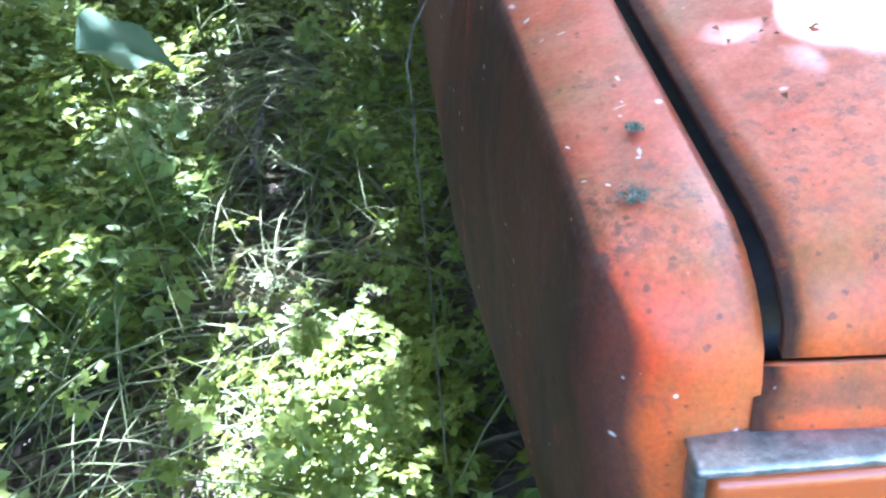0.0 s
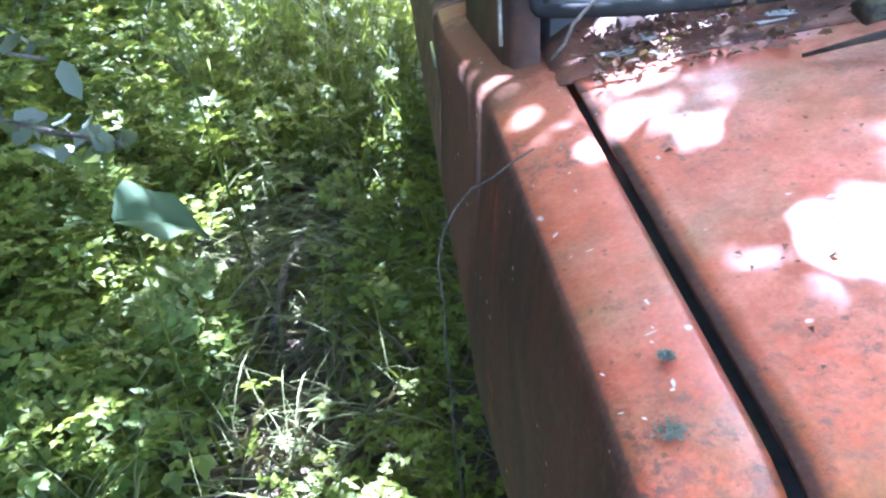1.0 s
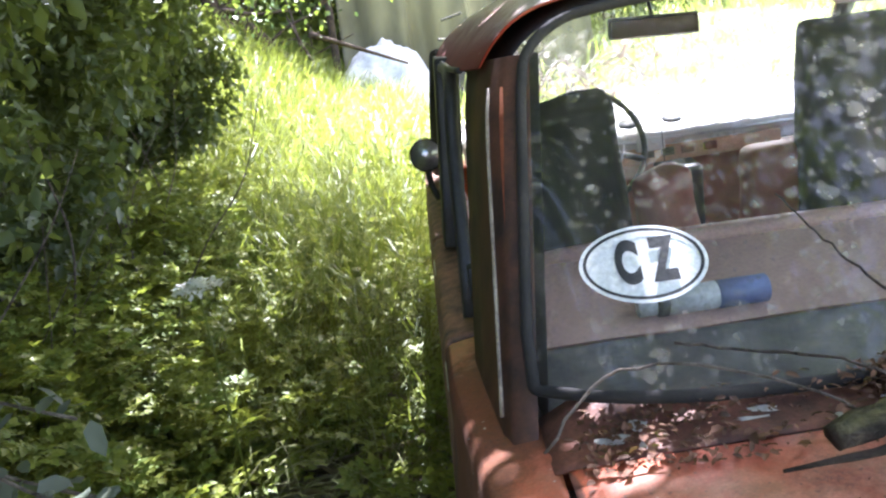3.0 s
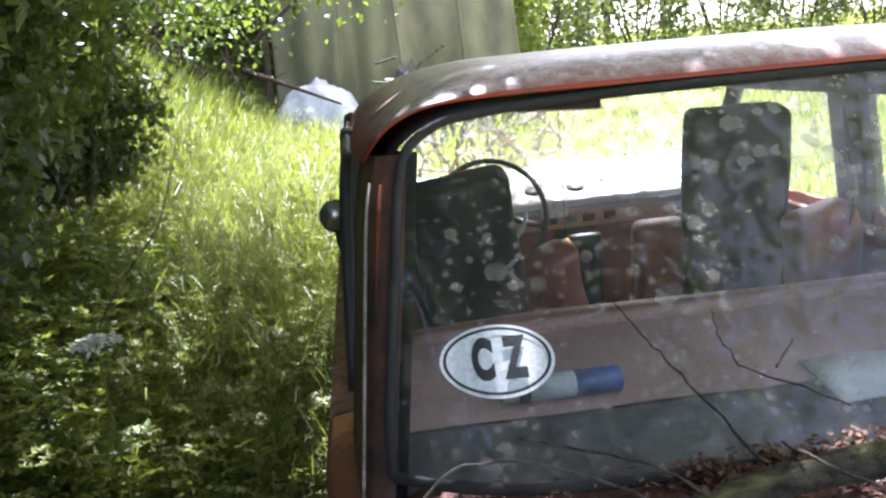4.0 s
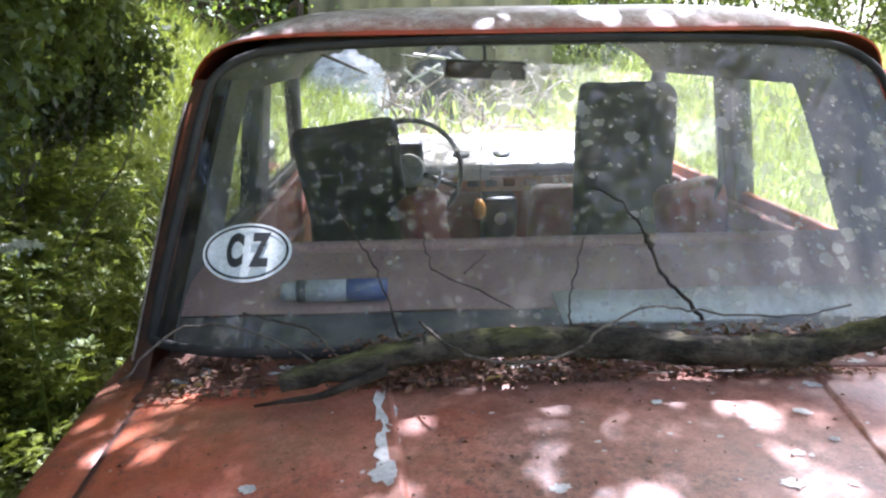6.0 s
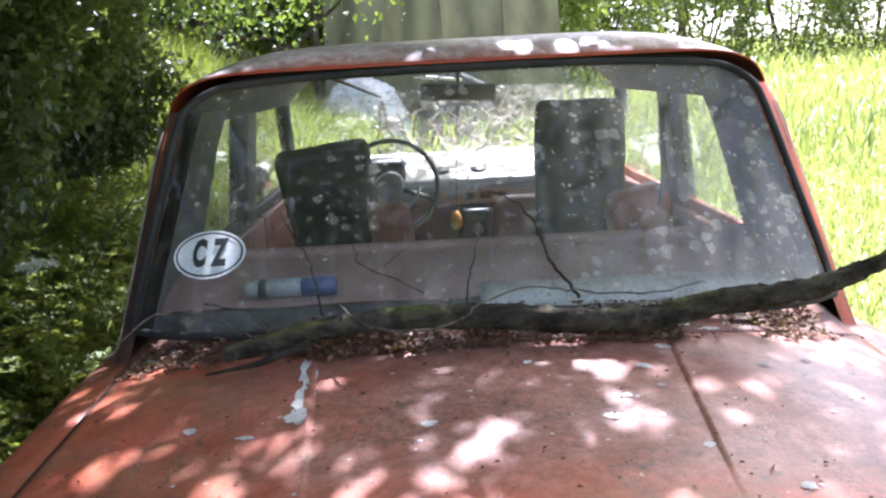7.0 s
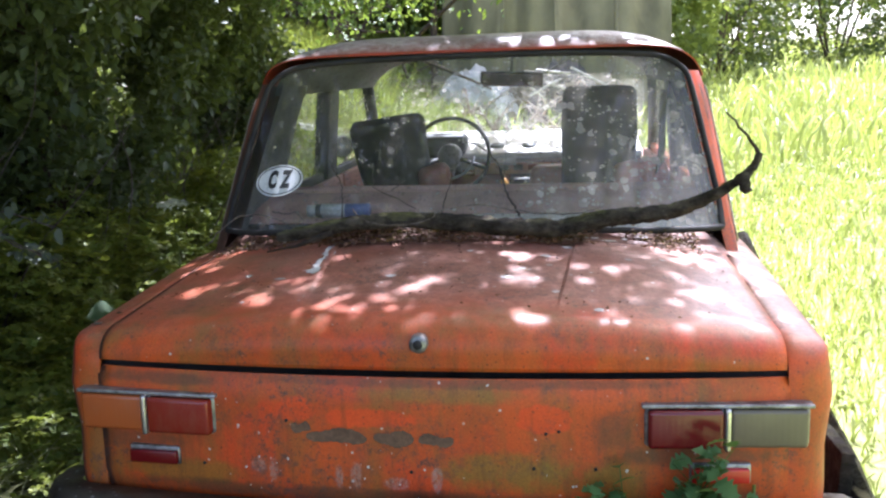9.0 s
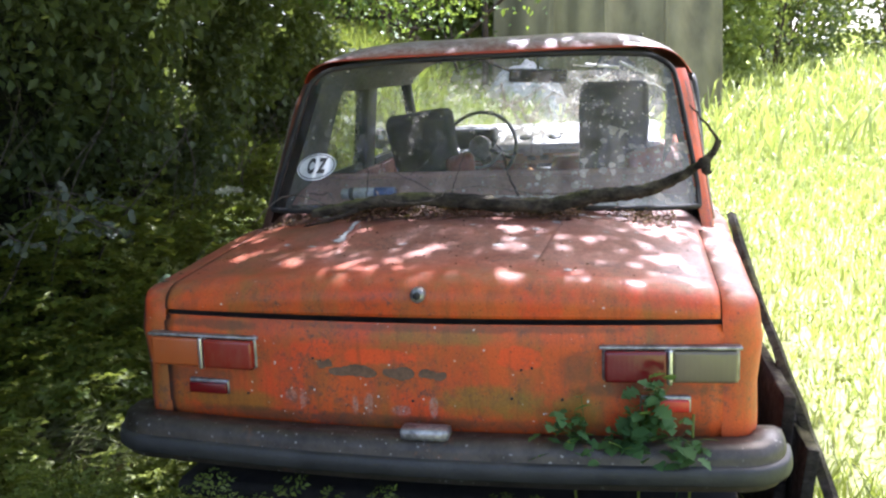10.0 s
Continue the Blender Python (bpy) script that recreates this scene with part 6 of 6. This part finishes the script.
def make_shade_tree():
    """Tree in the thicket, out of view, its crown shaped to dapple the car."""
    tree = tagged(empty("tree", (-2.9, 3.2, 0)), "leafy tree out of view whose crown shades the car", "tree")
    tr = smooth_path([(0, 0, 0), (0.1, -0.1, 1.2), (0.0, -0.2, 2.4), (0.3, -0.3, 3.6), (0.6, -0.4, 4.8)], 4)
    part("trunk", tube(tr, [0.15 - 0.09 * k / (len(tr) - 1) for k in range(len(tr))], 10, 0.05), TRUNK, tree)
    rnd = random.Random(5)
    for i in range(9):
        a = rnd.uniform(-0.4, 0.9)
        z0 = rnd.uniform(2.6, 4.4)
        L = rnd.uniform(2.0, 4.2)
        pts = [(0.1, -0.2, z0), (0.1 + L * 0.5 * math.cos(a), -0.2 + L * 0.5 * math.sin(a), z0 + 0.5), (0.1 + L * math.cos(a), -0.2 + L * math.sin(a), z0 + 0.7)]
        p = smooth_path(pts, 4)
        part("limb", tube(p, [0.05 - 0.04 * k / (len(p) - 1) for k in range(len(p))], 6, 0.05), TRUNK, tree)
    # masses over the boot, over the strip of weeds and over the thicket; one above the tail is added to dim the sky
    masses = ((900, (0.36, 1.0, 0.45), (4.20, -0.55, 4.5), -0.6), (22000, (0.70, 1.0, 0.45), (3.15, -0.5, 4.5), -0.20), (26000, (0.36, 2.7, 0.5), (0.95, 1.0, 4.4), -0.16), (15000, (0.45, 1.1, 0.4), (2.35, 0.7, 4.5), 0.24), (15000, (0.45, 1.2, 0.4), (2.15, 2.6, 4.5), -0.02), (11000, (0.28, 1.0, 0.4), (1.60, -0.2, 4.5), 0.10), (23000, (0.95, 0.9, 0.45), (2.35, -3.7, 5.4), -0.40), (1100, (0.045, 0.16, 0.25), (2.70, -1.02, 4.5), -3.0), (8000, (0.36, 0.45, 0.35), (2.16, -0.95, 4.5), -0.25), (9000, (0.42, 0.8, 0.4), (1.95, 1.9, 4.5), 0.10))
    drop = sun_dir / sun_dir.z
    LOW = 1.1
    for n, size, mid, gap in masses:
        u = rng.normal(size=(int(n * 1.35), 3)) * size + Vector(mid) - np.array(drop) * LOW
        fx, fy = u[:, 0] - 2.9 - drop.x * (u[:, 2] - 0.3), u[:, 1] + 3.2 - drop.y * (u[:, 2] - 0.3)
        hole = np.zeros(len(u), dtype=bool)
        # gaps cut so that sun falls on the weeds by the tail
        for hx, hy, rx, ry in ((-1.02, 0.62, 0.12, 0.15), (-0.93, 0.33, 0.09, 0.13), (-1.16, 0.42, 0.08, 0.11), (-1.42, 0.72, 0.05, 0.07)):
            hole |= ((fx - hx) / rx) ** 2 + ((fy - hy) / ry) ** 2 < 1
        c = np.array([0.45 * noise.noise(Vector((p * 4.0, q * 3.0, 1.5))) + 0.9 * noise.noise(Vector((p * 19.0, q * 12.0, 6.5))) for p, q in zip(fx, fy)])
        # thinner and denser sprays, placed to throw sun patches on lid and weeds
        ragged = np.array([min(max(0.72 + 1.8 * noise.noise(Vector((p * 24.0, q * 17.0, 9.5))), 0.15), 1.4) for p, q in zip(fx, fy)])
        gx, gy = fx + drop.x * 0.65, fy + drop.y * 0.65
        for bx, by, rx, ry, k in ((-0.76, 0.10, 0.08, 0.24, -0.9), (-0.45, 0.42, 0.10, 0.11, -0.40), (-0.61, 0.555, 0.12, 0.13, 1.9), (-0.62, 0.21, 0.07, 0.09, 0.85), (-1.42, 2.67, 0.25, 0.4, 0.25), (-1.08, 1.85, 0.15, 0.20, -0.2), (-0.98, 2.45, 0.22, 0.40, -0.35), (0.46, 0.61, 0.18, 0.09, 0.8), (-0.77, 0.92, 0.10, 0.22, -0.5), (-0.30, 0.16, 0.22, 0.10, 0.20), (0.03, 0.34, 0.12, 0.12, 0.20), (-0.68, 0.52, 0.10, 0.10, 0.45), (-0.56, 0.60, 0.12, 0.05, 0.35), (0.30, 0.30, 0.25, 0.20, 0.14), (0.42, 0.67, 0.30, 0.05, 0.7), (-0.52, 0.19, 0.09, 0.10, 0.10), (-1.05, 1.15, 0.22, 0.45, 0.40)):
            c -= k * (ragged if k > 0.3 and bx > -0.8 else 1.0) * np.exp(-((gx - bx) / rx) ** 2 - ((gy - by) / ry) ** 2)
        # leaves thinned at random so softer light reaches the lid's right half
        u = u[(c + rng.normal(0, 0.07, len(c)) > gap) & (u[:, 2] > 2.2) & ~hole & (rng.random(len(c)) > 0.28 * np.exp(-((gx - 0.30) / 0.40) ** 2 - ((gy - 0.33) / 0.33) ** 2))]
        nn = len(u)
        a = rng.normal(size=(nn, 3)) + [0, 0, -0.4]
        L = rng.uniform(0.7, 1.3, nn) * 0.074
        leaves_mesh("crown", u, a, rng.normal(size=(nn, 3)) * 0.6 + [0, 0, 1.0], L, L * 0.65, CANOPY, 0.15, tree)


make_shade_tree()

# ---- distance ----


def make_tarp():
    tarp = tagged(empty("canvas_tarp"), "olive-grey canvas tarp hanging in folds from a dark post", "tarp")

    def cloth(s, v, off=0.0):
        x = -1.85 + 3.92 * s + 0.12 * v * math.sin(s * 9)
        fold = 0.10 * math.sin(s * 21 + 2.0 * v) + 0.05 * math.sin(s * 47 - v * 3) + 0.12 * math.sin(s * 5 + v * 4)
        crease = 0.05 * noise.noise(Vector((s * 14, v * 3.0, 2.0))) + 0.03 * noise.noise(Vector((s * 30 + v * 9, v * 5.0, 7.0)))
        return (x, 13.0 + (fold + crease) * (1 - 0.3 * v) + 1.4 * v * v - off, 0.95 + 4.4 * v - 0.05 * math.sin(s * 12))

    cuts = (0.0, 0.27, 0.52, 0.76, 1.0)
    for a, b in zip(cuts, cuts[1:]):
        strip = [[cloth(a + (b - a) * k / 18, j / 20) for k in range(19)] for j in range(21)]
        solid(part("panel", grid(strip), CANVAS, tarp), 0.01)
    for a in cuts[1:-1]:
        strip = [[cloth(a + d, j / 20, 0.012) for d in (-0.008, 0.0, 0.008)] for j in range(21)]
        solid(part("seam", grid(strip), CANVAS, tarp, "doubled seam between two panels"), 0.008)
    part("hem", tube([cloth(k / 60, 0.004, 0.02) for k in range(61)], 0.022, 6), CANVAS, tarp, "rolled lower hem")
    part("post", tube([(-1.93, 12.95, 0.6), (-1.95, 13.0, 2.0), (-1.93, 13.05, 3.6), (-1.96, 13.1, 5.2)], 0.06, 8, 0.12), TRUNK, tarp, "dark upright post")


make_tarp()


def make_heap():
    rows = []
    for j in range(15):
        v = j / 14
        row = []
        for k in range(41):
            s = k / 40
            x = -2.15 + 1.75 * s
            h = math.sin(math.pi * s) ** 0.45 * math.sin(math.pi * min(v * 0.5 + 0.02, 1)) * (1.02 + 0.18 * s)
            q = noise.noise(Vector((x * 3, v * 5, 1))) * 0.14 + abs(noise.noise(Vector((x * 8, v * 11, 4)))) * 0.10
            row.append((x, 12.0 + 0.8 * v, 1.0 + h + q * (0.5 + 0.5 * h)))
        rows.append(row)
    tagged(solid(part("plastic_sheet", grid(rows), SHEETING), 0.01), "crumpled white plastic sheeting on a heap", "plastic sheet")
    junk = tagged(empty("scrap_pile", (0.1, 12.3, 1.0)), "dark and pale scrap heaped before the tarp", "scrap")
    rows = []
    for j in range(13):
        v = j / 12
        rows.append([(-0.55 + 1.5 * k / 24, 0.6 * v, max(0.0, math.sin(math.pi * k / 24)) ** 0.6 * math.sin(math.pi * min(v * 0.5 + 0.02, 1)) * 1.25 + 0.22 * noise.noise(Vector((k * 0.55, v * 6, 3)))) for k in range(25)])
    part("black_sheet", grid(rows), RUBBER, junk, "crumpled black sheeting")
    rnd = random.Random(8)
    for k in range(9):
        c = (rnd.uniform(-0.35, 0.7), -0.05 - 0.1 * rnd.random(), rnd.uniform(0.7, 1.35))
        part("board", box((rnd.uniform(0.3, 0.75), 0.05, 0.04), c, (rnd.uniform(-20, 20), rnd.uniform(-50, 50), rnd.uniform(-30, 30)), 0.008), OLDWOOD if k % 2 else BARE, junk, "pale weathered board")


SHEETING = plain("white_sheeting", (0.30, 0.30, 0.29), (0.62, 0.62, 0.60), 0.4, 0, 4, 0.3)
make_heap()


def make_trunks():
    for pts, r in (([(-3.4, 12.2, 0.9), (-3.3, 12.2, 2.0), (-3.6, 12.3, 3.2), (-3.9, 12.4, 5.0)], 0.15), ([(-2.2, 12.6, 1.5), (-2.9, 12.5, 2.4), (-3.7, 12.5, 3.3), (-4.4, 12.6, 4.2)], 0.11)):
        p = smooth_path(pts, 6)
        t = part("leaning_tree", tube(p, [r * (1 - 0.4 * k / len(p)) for k in range(len(p))], 12, 0.08), TRUNK)
        tagged(t, "leaning brown tree trunk beside the tarp", "tree trunk", "trunks by the tarp")


make_trunks()


def make_deadwood():
    bm = bmesh.new()
    rnd = random.Random(44)
    for i in range(70):
        a = Vector((rnd.uniform(-4.8, -2.0), rnd.uniform(11.6, 12.6), rnd.uniform(1.9, 3.7)))
        d = Vector((rnd.uniform(-1, 1), rnd.uniform(-0.3, 0.3), rnd.uniform(-0.5, 0.9)))
        p = smooth_path([a, a + d * 0.6 + Vector((0, 0, rnd.uniform(-0.15, 0.2))), a + d * rnd.uniform(0.9, 1.8)], 4)
        r = rnd.uniform(0.012, 0.05)
        t = tube(p, [r * (1 - 0.7 * k / len(p)) for k in range(len(p))], 5)
        me = bpy.data.meshes.new("tmp")
        t.to_mesh(me)
        t.free()
        bm.from_mesh(me)
        bpy.data.meshes.remove(me)
    tagged(part("deadwood", bm, TRUNK), "tangle of brown dead branches by the tarp", "branches", "", "stuff")


make_deadwood()


def make_far_trees():
    n = 2600
    u = rng.normal(size=(n, 3))
    u = unit(u) * rng.uniform(0.55, 1.0, (n, 1)) * [2.3, 2.3, 2.6] + [0, 0, 4.2]
    c = np.array([noise.noise(Vector(q) * 0.9) for q in u])
    u = u[c > -0.2]
    first = empty("far_tree")
    part("trunk", tube([(0, 0, -0.3), (0.1, 0, 1.5), (0, 0.1, 3.5)], [0.25, 0.2, 0.1], 8), TRUNK, first)
    nn = len(u)
    L = rng.uniform(0.35, 0.7, nn)
    leaves_mesh("crown", u, rng.normal(size=(nn, 3)), rng.normal(size=(nn, 3)) * 0.7 + [0, 0, 1.0], L, L * 0.7, CANOPY, 0.15, first)
    tagged(first, "distant green tree at the meadow's edge", "tree", "trees at the meadow's edge")
    first.matrix_world = pose(9, 47, 4.6)
    for k, (x, y, s, r) in enumerate(((13.5, 45, 1.1, 50), (18, 48, 1.3, 120), (23, 46, 1.0, 200), (28, 49, 1.4, 260), (3.5, 49, 1.2, 320), (-2, 48, 1.3, 20), (-8, 47, 1.4, 75), (34, 48, 1.3, 140))):
        t = copy_thing(first, pose(x, y, 4.6, 0, 0, r))
        t.scale = (s, s, s)


make_far_trees()


PALE_TWIG = bark("bleached_twig", (0.42, 0.39, 0.34), (0.68, 0.65, 0.58))


def make_brush_pile():
    """Grey dead branches in front of the car, seen through the windows."""
    bm = bmesh.new()
    rnd = random.Random(31)
    for i in range(95):
        a = Vector((rnd.uniform(-0.45, 0.65), rnd.uniform(4.0, 4.6), rnd.uniform(0.75, 1.40)))
        d = Vector((rnd.uniform(-1, 1), rnd.uniform(-0.5, 0.5), rnd.uniform(-0.3, 0.6)))
        L = rnd.uniform(0.15, 0.45)
        p = smooth_path([a, a + d * L * 0.5 + Vector((0, 0, rnd.uniform(-0.1, 0.15))), a + d * L], 4)
        t = tube(p, [0.011 * (1 - 0.8 * k / len(p)) for k in range(len(p))], 5)
        me = bpy.data.meshes.new("tmp")
        t.to_mesh(me)
        t.free()
        bm.from_mesh(me)
        bpy.data.meshes.remove(me)
    tagged(part("brush_pile", bm, PALE_TWIG), "pile of grey dead branches in front of the car", "branches", "", "stuff")


make_brush_pile()


def make_planks():
    pts = [(0.835, 1.20, 0.90), (0.86, 0.85, 0.73), (0.90, 0.50, 0.56), (0.935, 0.24, 0.41), (0.99, -0.12, 0.17)]
    tagged(part("leaning_post", tube(smooth_path(pts, 4), 0.017, 5, 0.22), ROTTEN, smooth=False), "dark weathered square post leaning along the car's side", "post")
    for k, (x, y0, y1, z0, z1, t) in enumerate(((0.855, 0.25, 1.2, 0.05, 0.56, 4), (0.89, 0.16, 1.1, 0.03, 0.46, 6))):
        b = box((0.03, y1 - y0, z1 - z0), (x, (y0 + y1) / 2, (z0 + z1) / 2), (0, t, 0), 0.006)
        bmesh.ops.subdivide_edges(b, edges=b.edges[:], cuts=2, use_grid_fill=True)
        tagged(part("old_board", b, ROTTEN), "dark rotten board leaning against the car", "board", "boards beside the car")


make_planks()


def lobed_leaf(L, lobes=4):
    """A broad leaf with rounded lobes along +y."""
    bm = bmesh.new()
    rim = []
    for k in range(lobes):
        t = 0.10 + 0.72 * k / lobes
        w = 0.46 * L * math.sin(math.pi * (0.30 + 0.58 * k / lobes))
        rim += [(w * 0.55, t * L), (w * 0.97, (t + 0.03) * L), (w, (t + 0.10) * L), (w * 0.72, (t + 0.16) * L)]
    rim += [(0.14 * L, 0.90 * L)]
    right = [bm.verts.new((x, y, 0.10 * x - 0.25 * y * y / L)) for x, y in rim]
    left = [bm.verts.new((-x, y, 0.10 * x - 0.25 * y * y / L)) for x, y in rim]
    spine = [bm.verts.new((0, y, -0.02 * L - 0.25 * y * y / L)) for x, y in rim]
    foot, tip = bm.verts.new((0, 0, 0)), bm.verts.new((0, L, -0.27 * L))
    for side in (right, left):
        bm.faces.new((foot, side[0], spine[0]))
        for k in range(len(rim) - 1):
            bm.faces.new((spine[k], side[k], side[k + 1], spine[k + 1]))
        bm.faces.new((spine[-1], side[-1], tip))
    return bm


def make_bumper_weed():
    root = tagged(empty("bumper_weed", (0.50, -0.045, 0.0)), "green lobed weed growing up over the bumper", "weed")
    rnd = random.Random(12)
    stems = (((0, 0, 0), (0, 0.0, 0.35), (0.0, 0.02, 0.55), (0.0, 0.05, 0.69)), ((-0.10, 0, 0), (-0.14, 0.0, 0.4), (-0.16, 0.03, 0.60)), ((0.08, 0, 0), (0.11, 0.0, 0.4), (0.12, 0.03, 0.60)))
    for pts in stems:
        p = smooth_path(pts, 4)
        part("stem", tube(p, 0.0035, 5), WEED, root)
    for cx, cz, rx, rz, n in ((0.02, 0.60, 0.055, 0.06, 90), (-0.04, 0.55, 0.05, 0.03, 40), (-0.15, 0.565, 0.05, 0.045, 46), (0.10, 0.545, 0.04, 0.035, 36), (0.04, 0.665, 0.02, 0.025, 16)):
        for k in range(n):
            q = Vector((cx + rnd.gauss(0, rx * 0.6), -0.035 + rnd.gauss(0, 0.022), cz + rnd.gauss(0, rz * 0.6)))
            bm = lobed_leaf(rnd.uniform(0.016, 0.046), rnd.choice((2, 3, 3)))
            bm.transform(Matrix.Translation(q) @ pose(0, 0, 0, rnd.uniform(-35, 50), rnd.uniform(-35, 35), rnd.uniform(80, 280)))
            foot = Vector((cx * 0.8, -0.01, min(q.z - 0.03, cz)))
            bm.faces.new([bm.verts.new(p) for p in (q, q + Vector((0.002, 0, 0)), foot + Vector((0.003, 0, 0)), foot)])
            part("leaf", bm, WEED_DARK, root)


WEED_DARK = leafy("dark_fresh_leaf", (0.022, 0.065, 0.016), (0.06, 0.135, 0.035), 0.25, 0.7)
make_bumper_weed()


def make_flower(x, y, z):
    root = tagged(empty("umbel_flower", (x, y, float(rise(x, y)))), "white umbel flower head on a green stalk", "flower")
    h = z - float(rise(x, y))
    part("stalk", tube([(0.05, 0.03, 0), (0.02, 0.02, h * 0.5), (0, 0, h)], 0.004, 6), WEED, root)
    n = 220
    a = rng.uniform(0, 2 * np.pi, n)
    r = 0.060 * np.sqrt(rng.random(n))
    p = np.column_stack([r * np.cos(a), r * np.sin(a), h + 0.02 - r * 0.3 + rng.normal(0, 0.005, n)])
    L = rng.uniform(0.013, 0.023, n)
    leaves_mesh("petals", p, rng.normal(size=(n, 3)) * [1, 1, 0.4], np.tile([0, 0, 1.0], (n, 1)), L, L * 0.8, PETAL, 0.2, root)


make_flower(-1.445, 1.92, 0.945)


def make_broad_leaf():
    root = tagged(empty("broad_leaf_plant", (-1.44, 1.22, 0.0)), "broad blue-green leaf of a shrub by the thicket", "plant")
    for cx, cy, cz, L, yaw, tilt in ((0.0, 0.02, 0.59, 0.155, -70, -14),):
        rows = []
        for k in range(13):
            t = k / 12
            w = 0.62 * L * (math.sin(math.pi * t ** 0.62)) ** 0.8 + 0.004
            wave = 0.012 * math.sin(t * 11)
            rows.append([(q * w, t * L - 0.22 * L * abs(q) ** 1.5 * (1 - t), 0.05 * abs(q) * w / L - 0.05 * t * t + wave * q * q - (0.006 if q == 0 else 0)) for q in (-1, -0.7, -0.35, -0.1, 0, 0.1, 0.35, 0.7, 1)])
        bm = grid(rows)
        bm.transform(pose(cx, cy, cz, tilt, 12, yaw))
        part("leaf", bm, BIGLEAF, root)
        part("leaf_stalk", tube([(0, 0.03, 0), (cx * 0.6, cy * 0.6, cz * 0.6), (cx, cy, cz)], 0.0022, 5), WEED, root)


make_broad_leaf()


def make_ground_stick():
    p = smooth_path([(-1.262, 2.16, 0.125), (-1.27, 2.0, 0.13), (-1.295, 1.85, 0.125), (-1.295, 1.56, 0.11)], 5)
    tagged(part("stick", tube(p, 0.011, 7, 0.15), TWIG), "pale dead stick lying in the weeds", "stick")


make_ground_stick()


def make_sprig():
    """A grey-leaved branch reaching out of the thicket."""
    root = tagged(empty("shrub_sprig", (-1.37, 0.74, 0.94)), "branch with dull grey-green oval leaves reaching from the thicket", "branch")
    for k, pts in enumerate((((-0.55, 0.35, 0.10), (-0.25, 0.18, 0.06), (0.0, 0.02, 0.0), (0.17, -0.06, -0.03)), ((-0.25, 0.18, 0.06), (-0.10, 0.14, -0.02), (0.08, 0.08, -0.06)), ((-0.30, 0.2, 0.06), (-0.16, 0.02, 0.02), (-0.02, -0.08, -0.02)), ((-0.45, 0.3, 0.10), (-0.2, 0.24, 0.08), (0.02, 0.16, 0.04)), ((-0.5, 0.1, 0.0), (-0.3, -0.05, -0.05), (-0.12, -0.12, -0.06)))):
        p = smooth_path(pts, 5)
        part("twig", tube(p, 0.003, 5), TWIG, root)
        q = np.array([v[:] for v in p])
        q = np.repeat(q[2:], 2, 0)
        q = q + rng.normal(0, 0.012, q.shape)
        n = len(q)
        L = rng.uniform(0.030, 0.060, n)
        spray = leaves_mesh("leaf_spray", q, rng.normal(size=(n, 3)) + [0.3, -0.4, -0.2], rng.normal(size=(n, 3)) * 0.5 + [0, 0, 1.0], L, L * 0.62, GREYLEAF, 0.12, root, oval=True)
        tagged(spray, kind="stuff")


GREYLEAF = leafy("dull_grey_green_leaf", (0.045, 0.058, 0.036), (0.115, 0.13, 0.095), 0.2, 0.6)
make_sprig()


def make_panel_flakes():
    rnd = random.Random(19)
    def chip(x, z, r):
        bm = bmesh.new()
        vs = []
        for k in range(9):
            a = 2 * math.pi * k / 9
            q = r * rnd.uniform(0.45, 1.15)
            px, pz = x + q * math.cos(a), z + q * math.sin(a) * 1.2
            inset = 0.002 if pz > 0.57 else 0.002 + (0.57 - pz) * 0.35
            vs.append(bm.verts.new((px, rear_y(px) + inset + 0.0002 - 0.001, pz)))
        bm.faces.new(vs)
        part("paint_chip", bm, BARE, panel, "pale chip in the paint")
    for cx, cz, spread, count in ((-0.32, 0.608, 0.04, 6), (-0.13, 0.60, 0.04, 7), (0.02, 0.60, 0.05, 4), (0.25, 0.59, 0.10, 5), (-0.43, 0.75, 0.03, 3)):
        for k in range(count):
            chip(cx + rnd.gauss(0, spread), cz + rnd.gauss(0, spread * 0.6), rnd.uniform(0.0008, 0.0036))


make_panel_flakes()
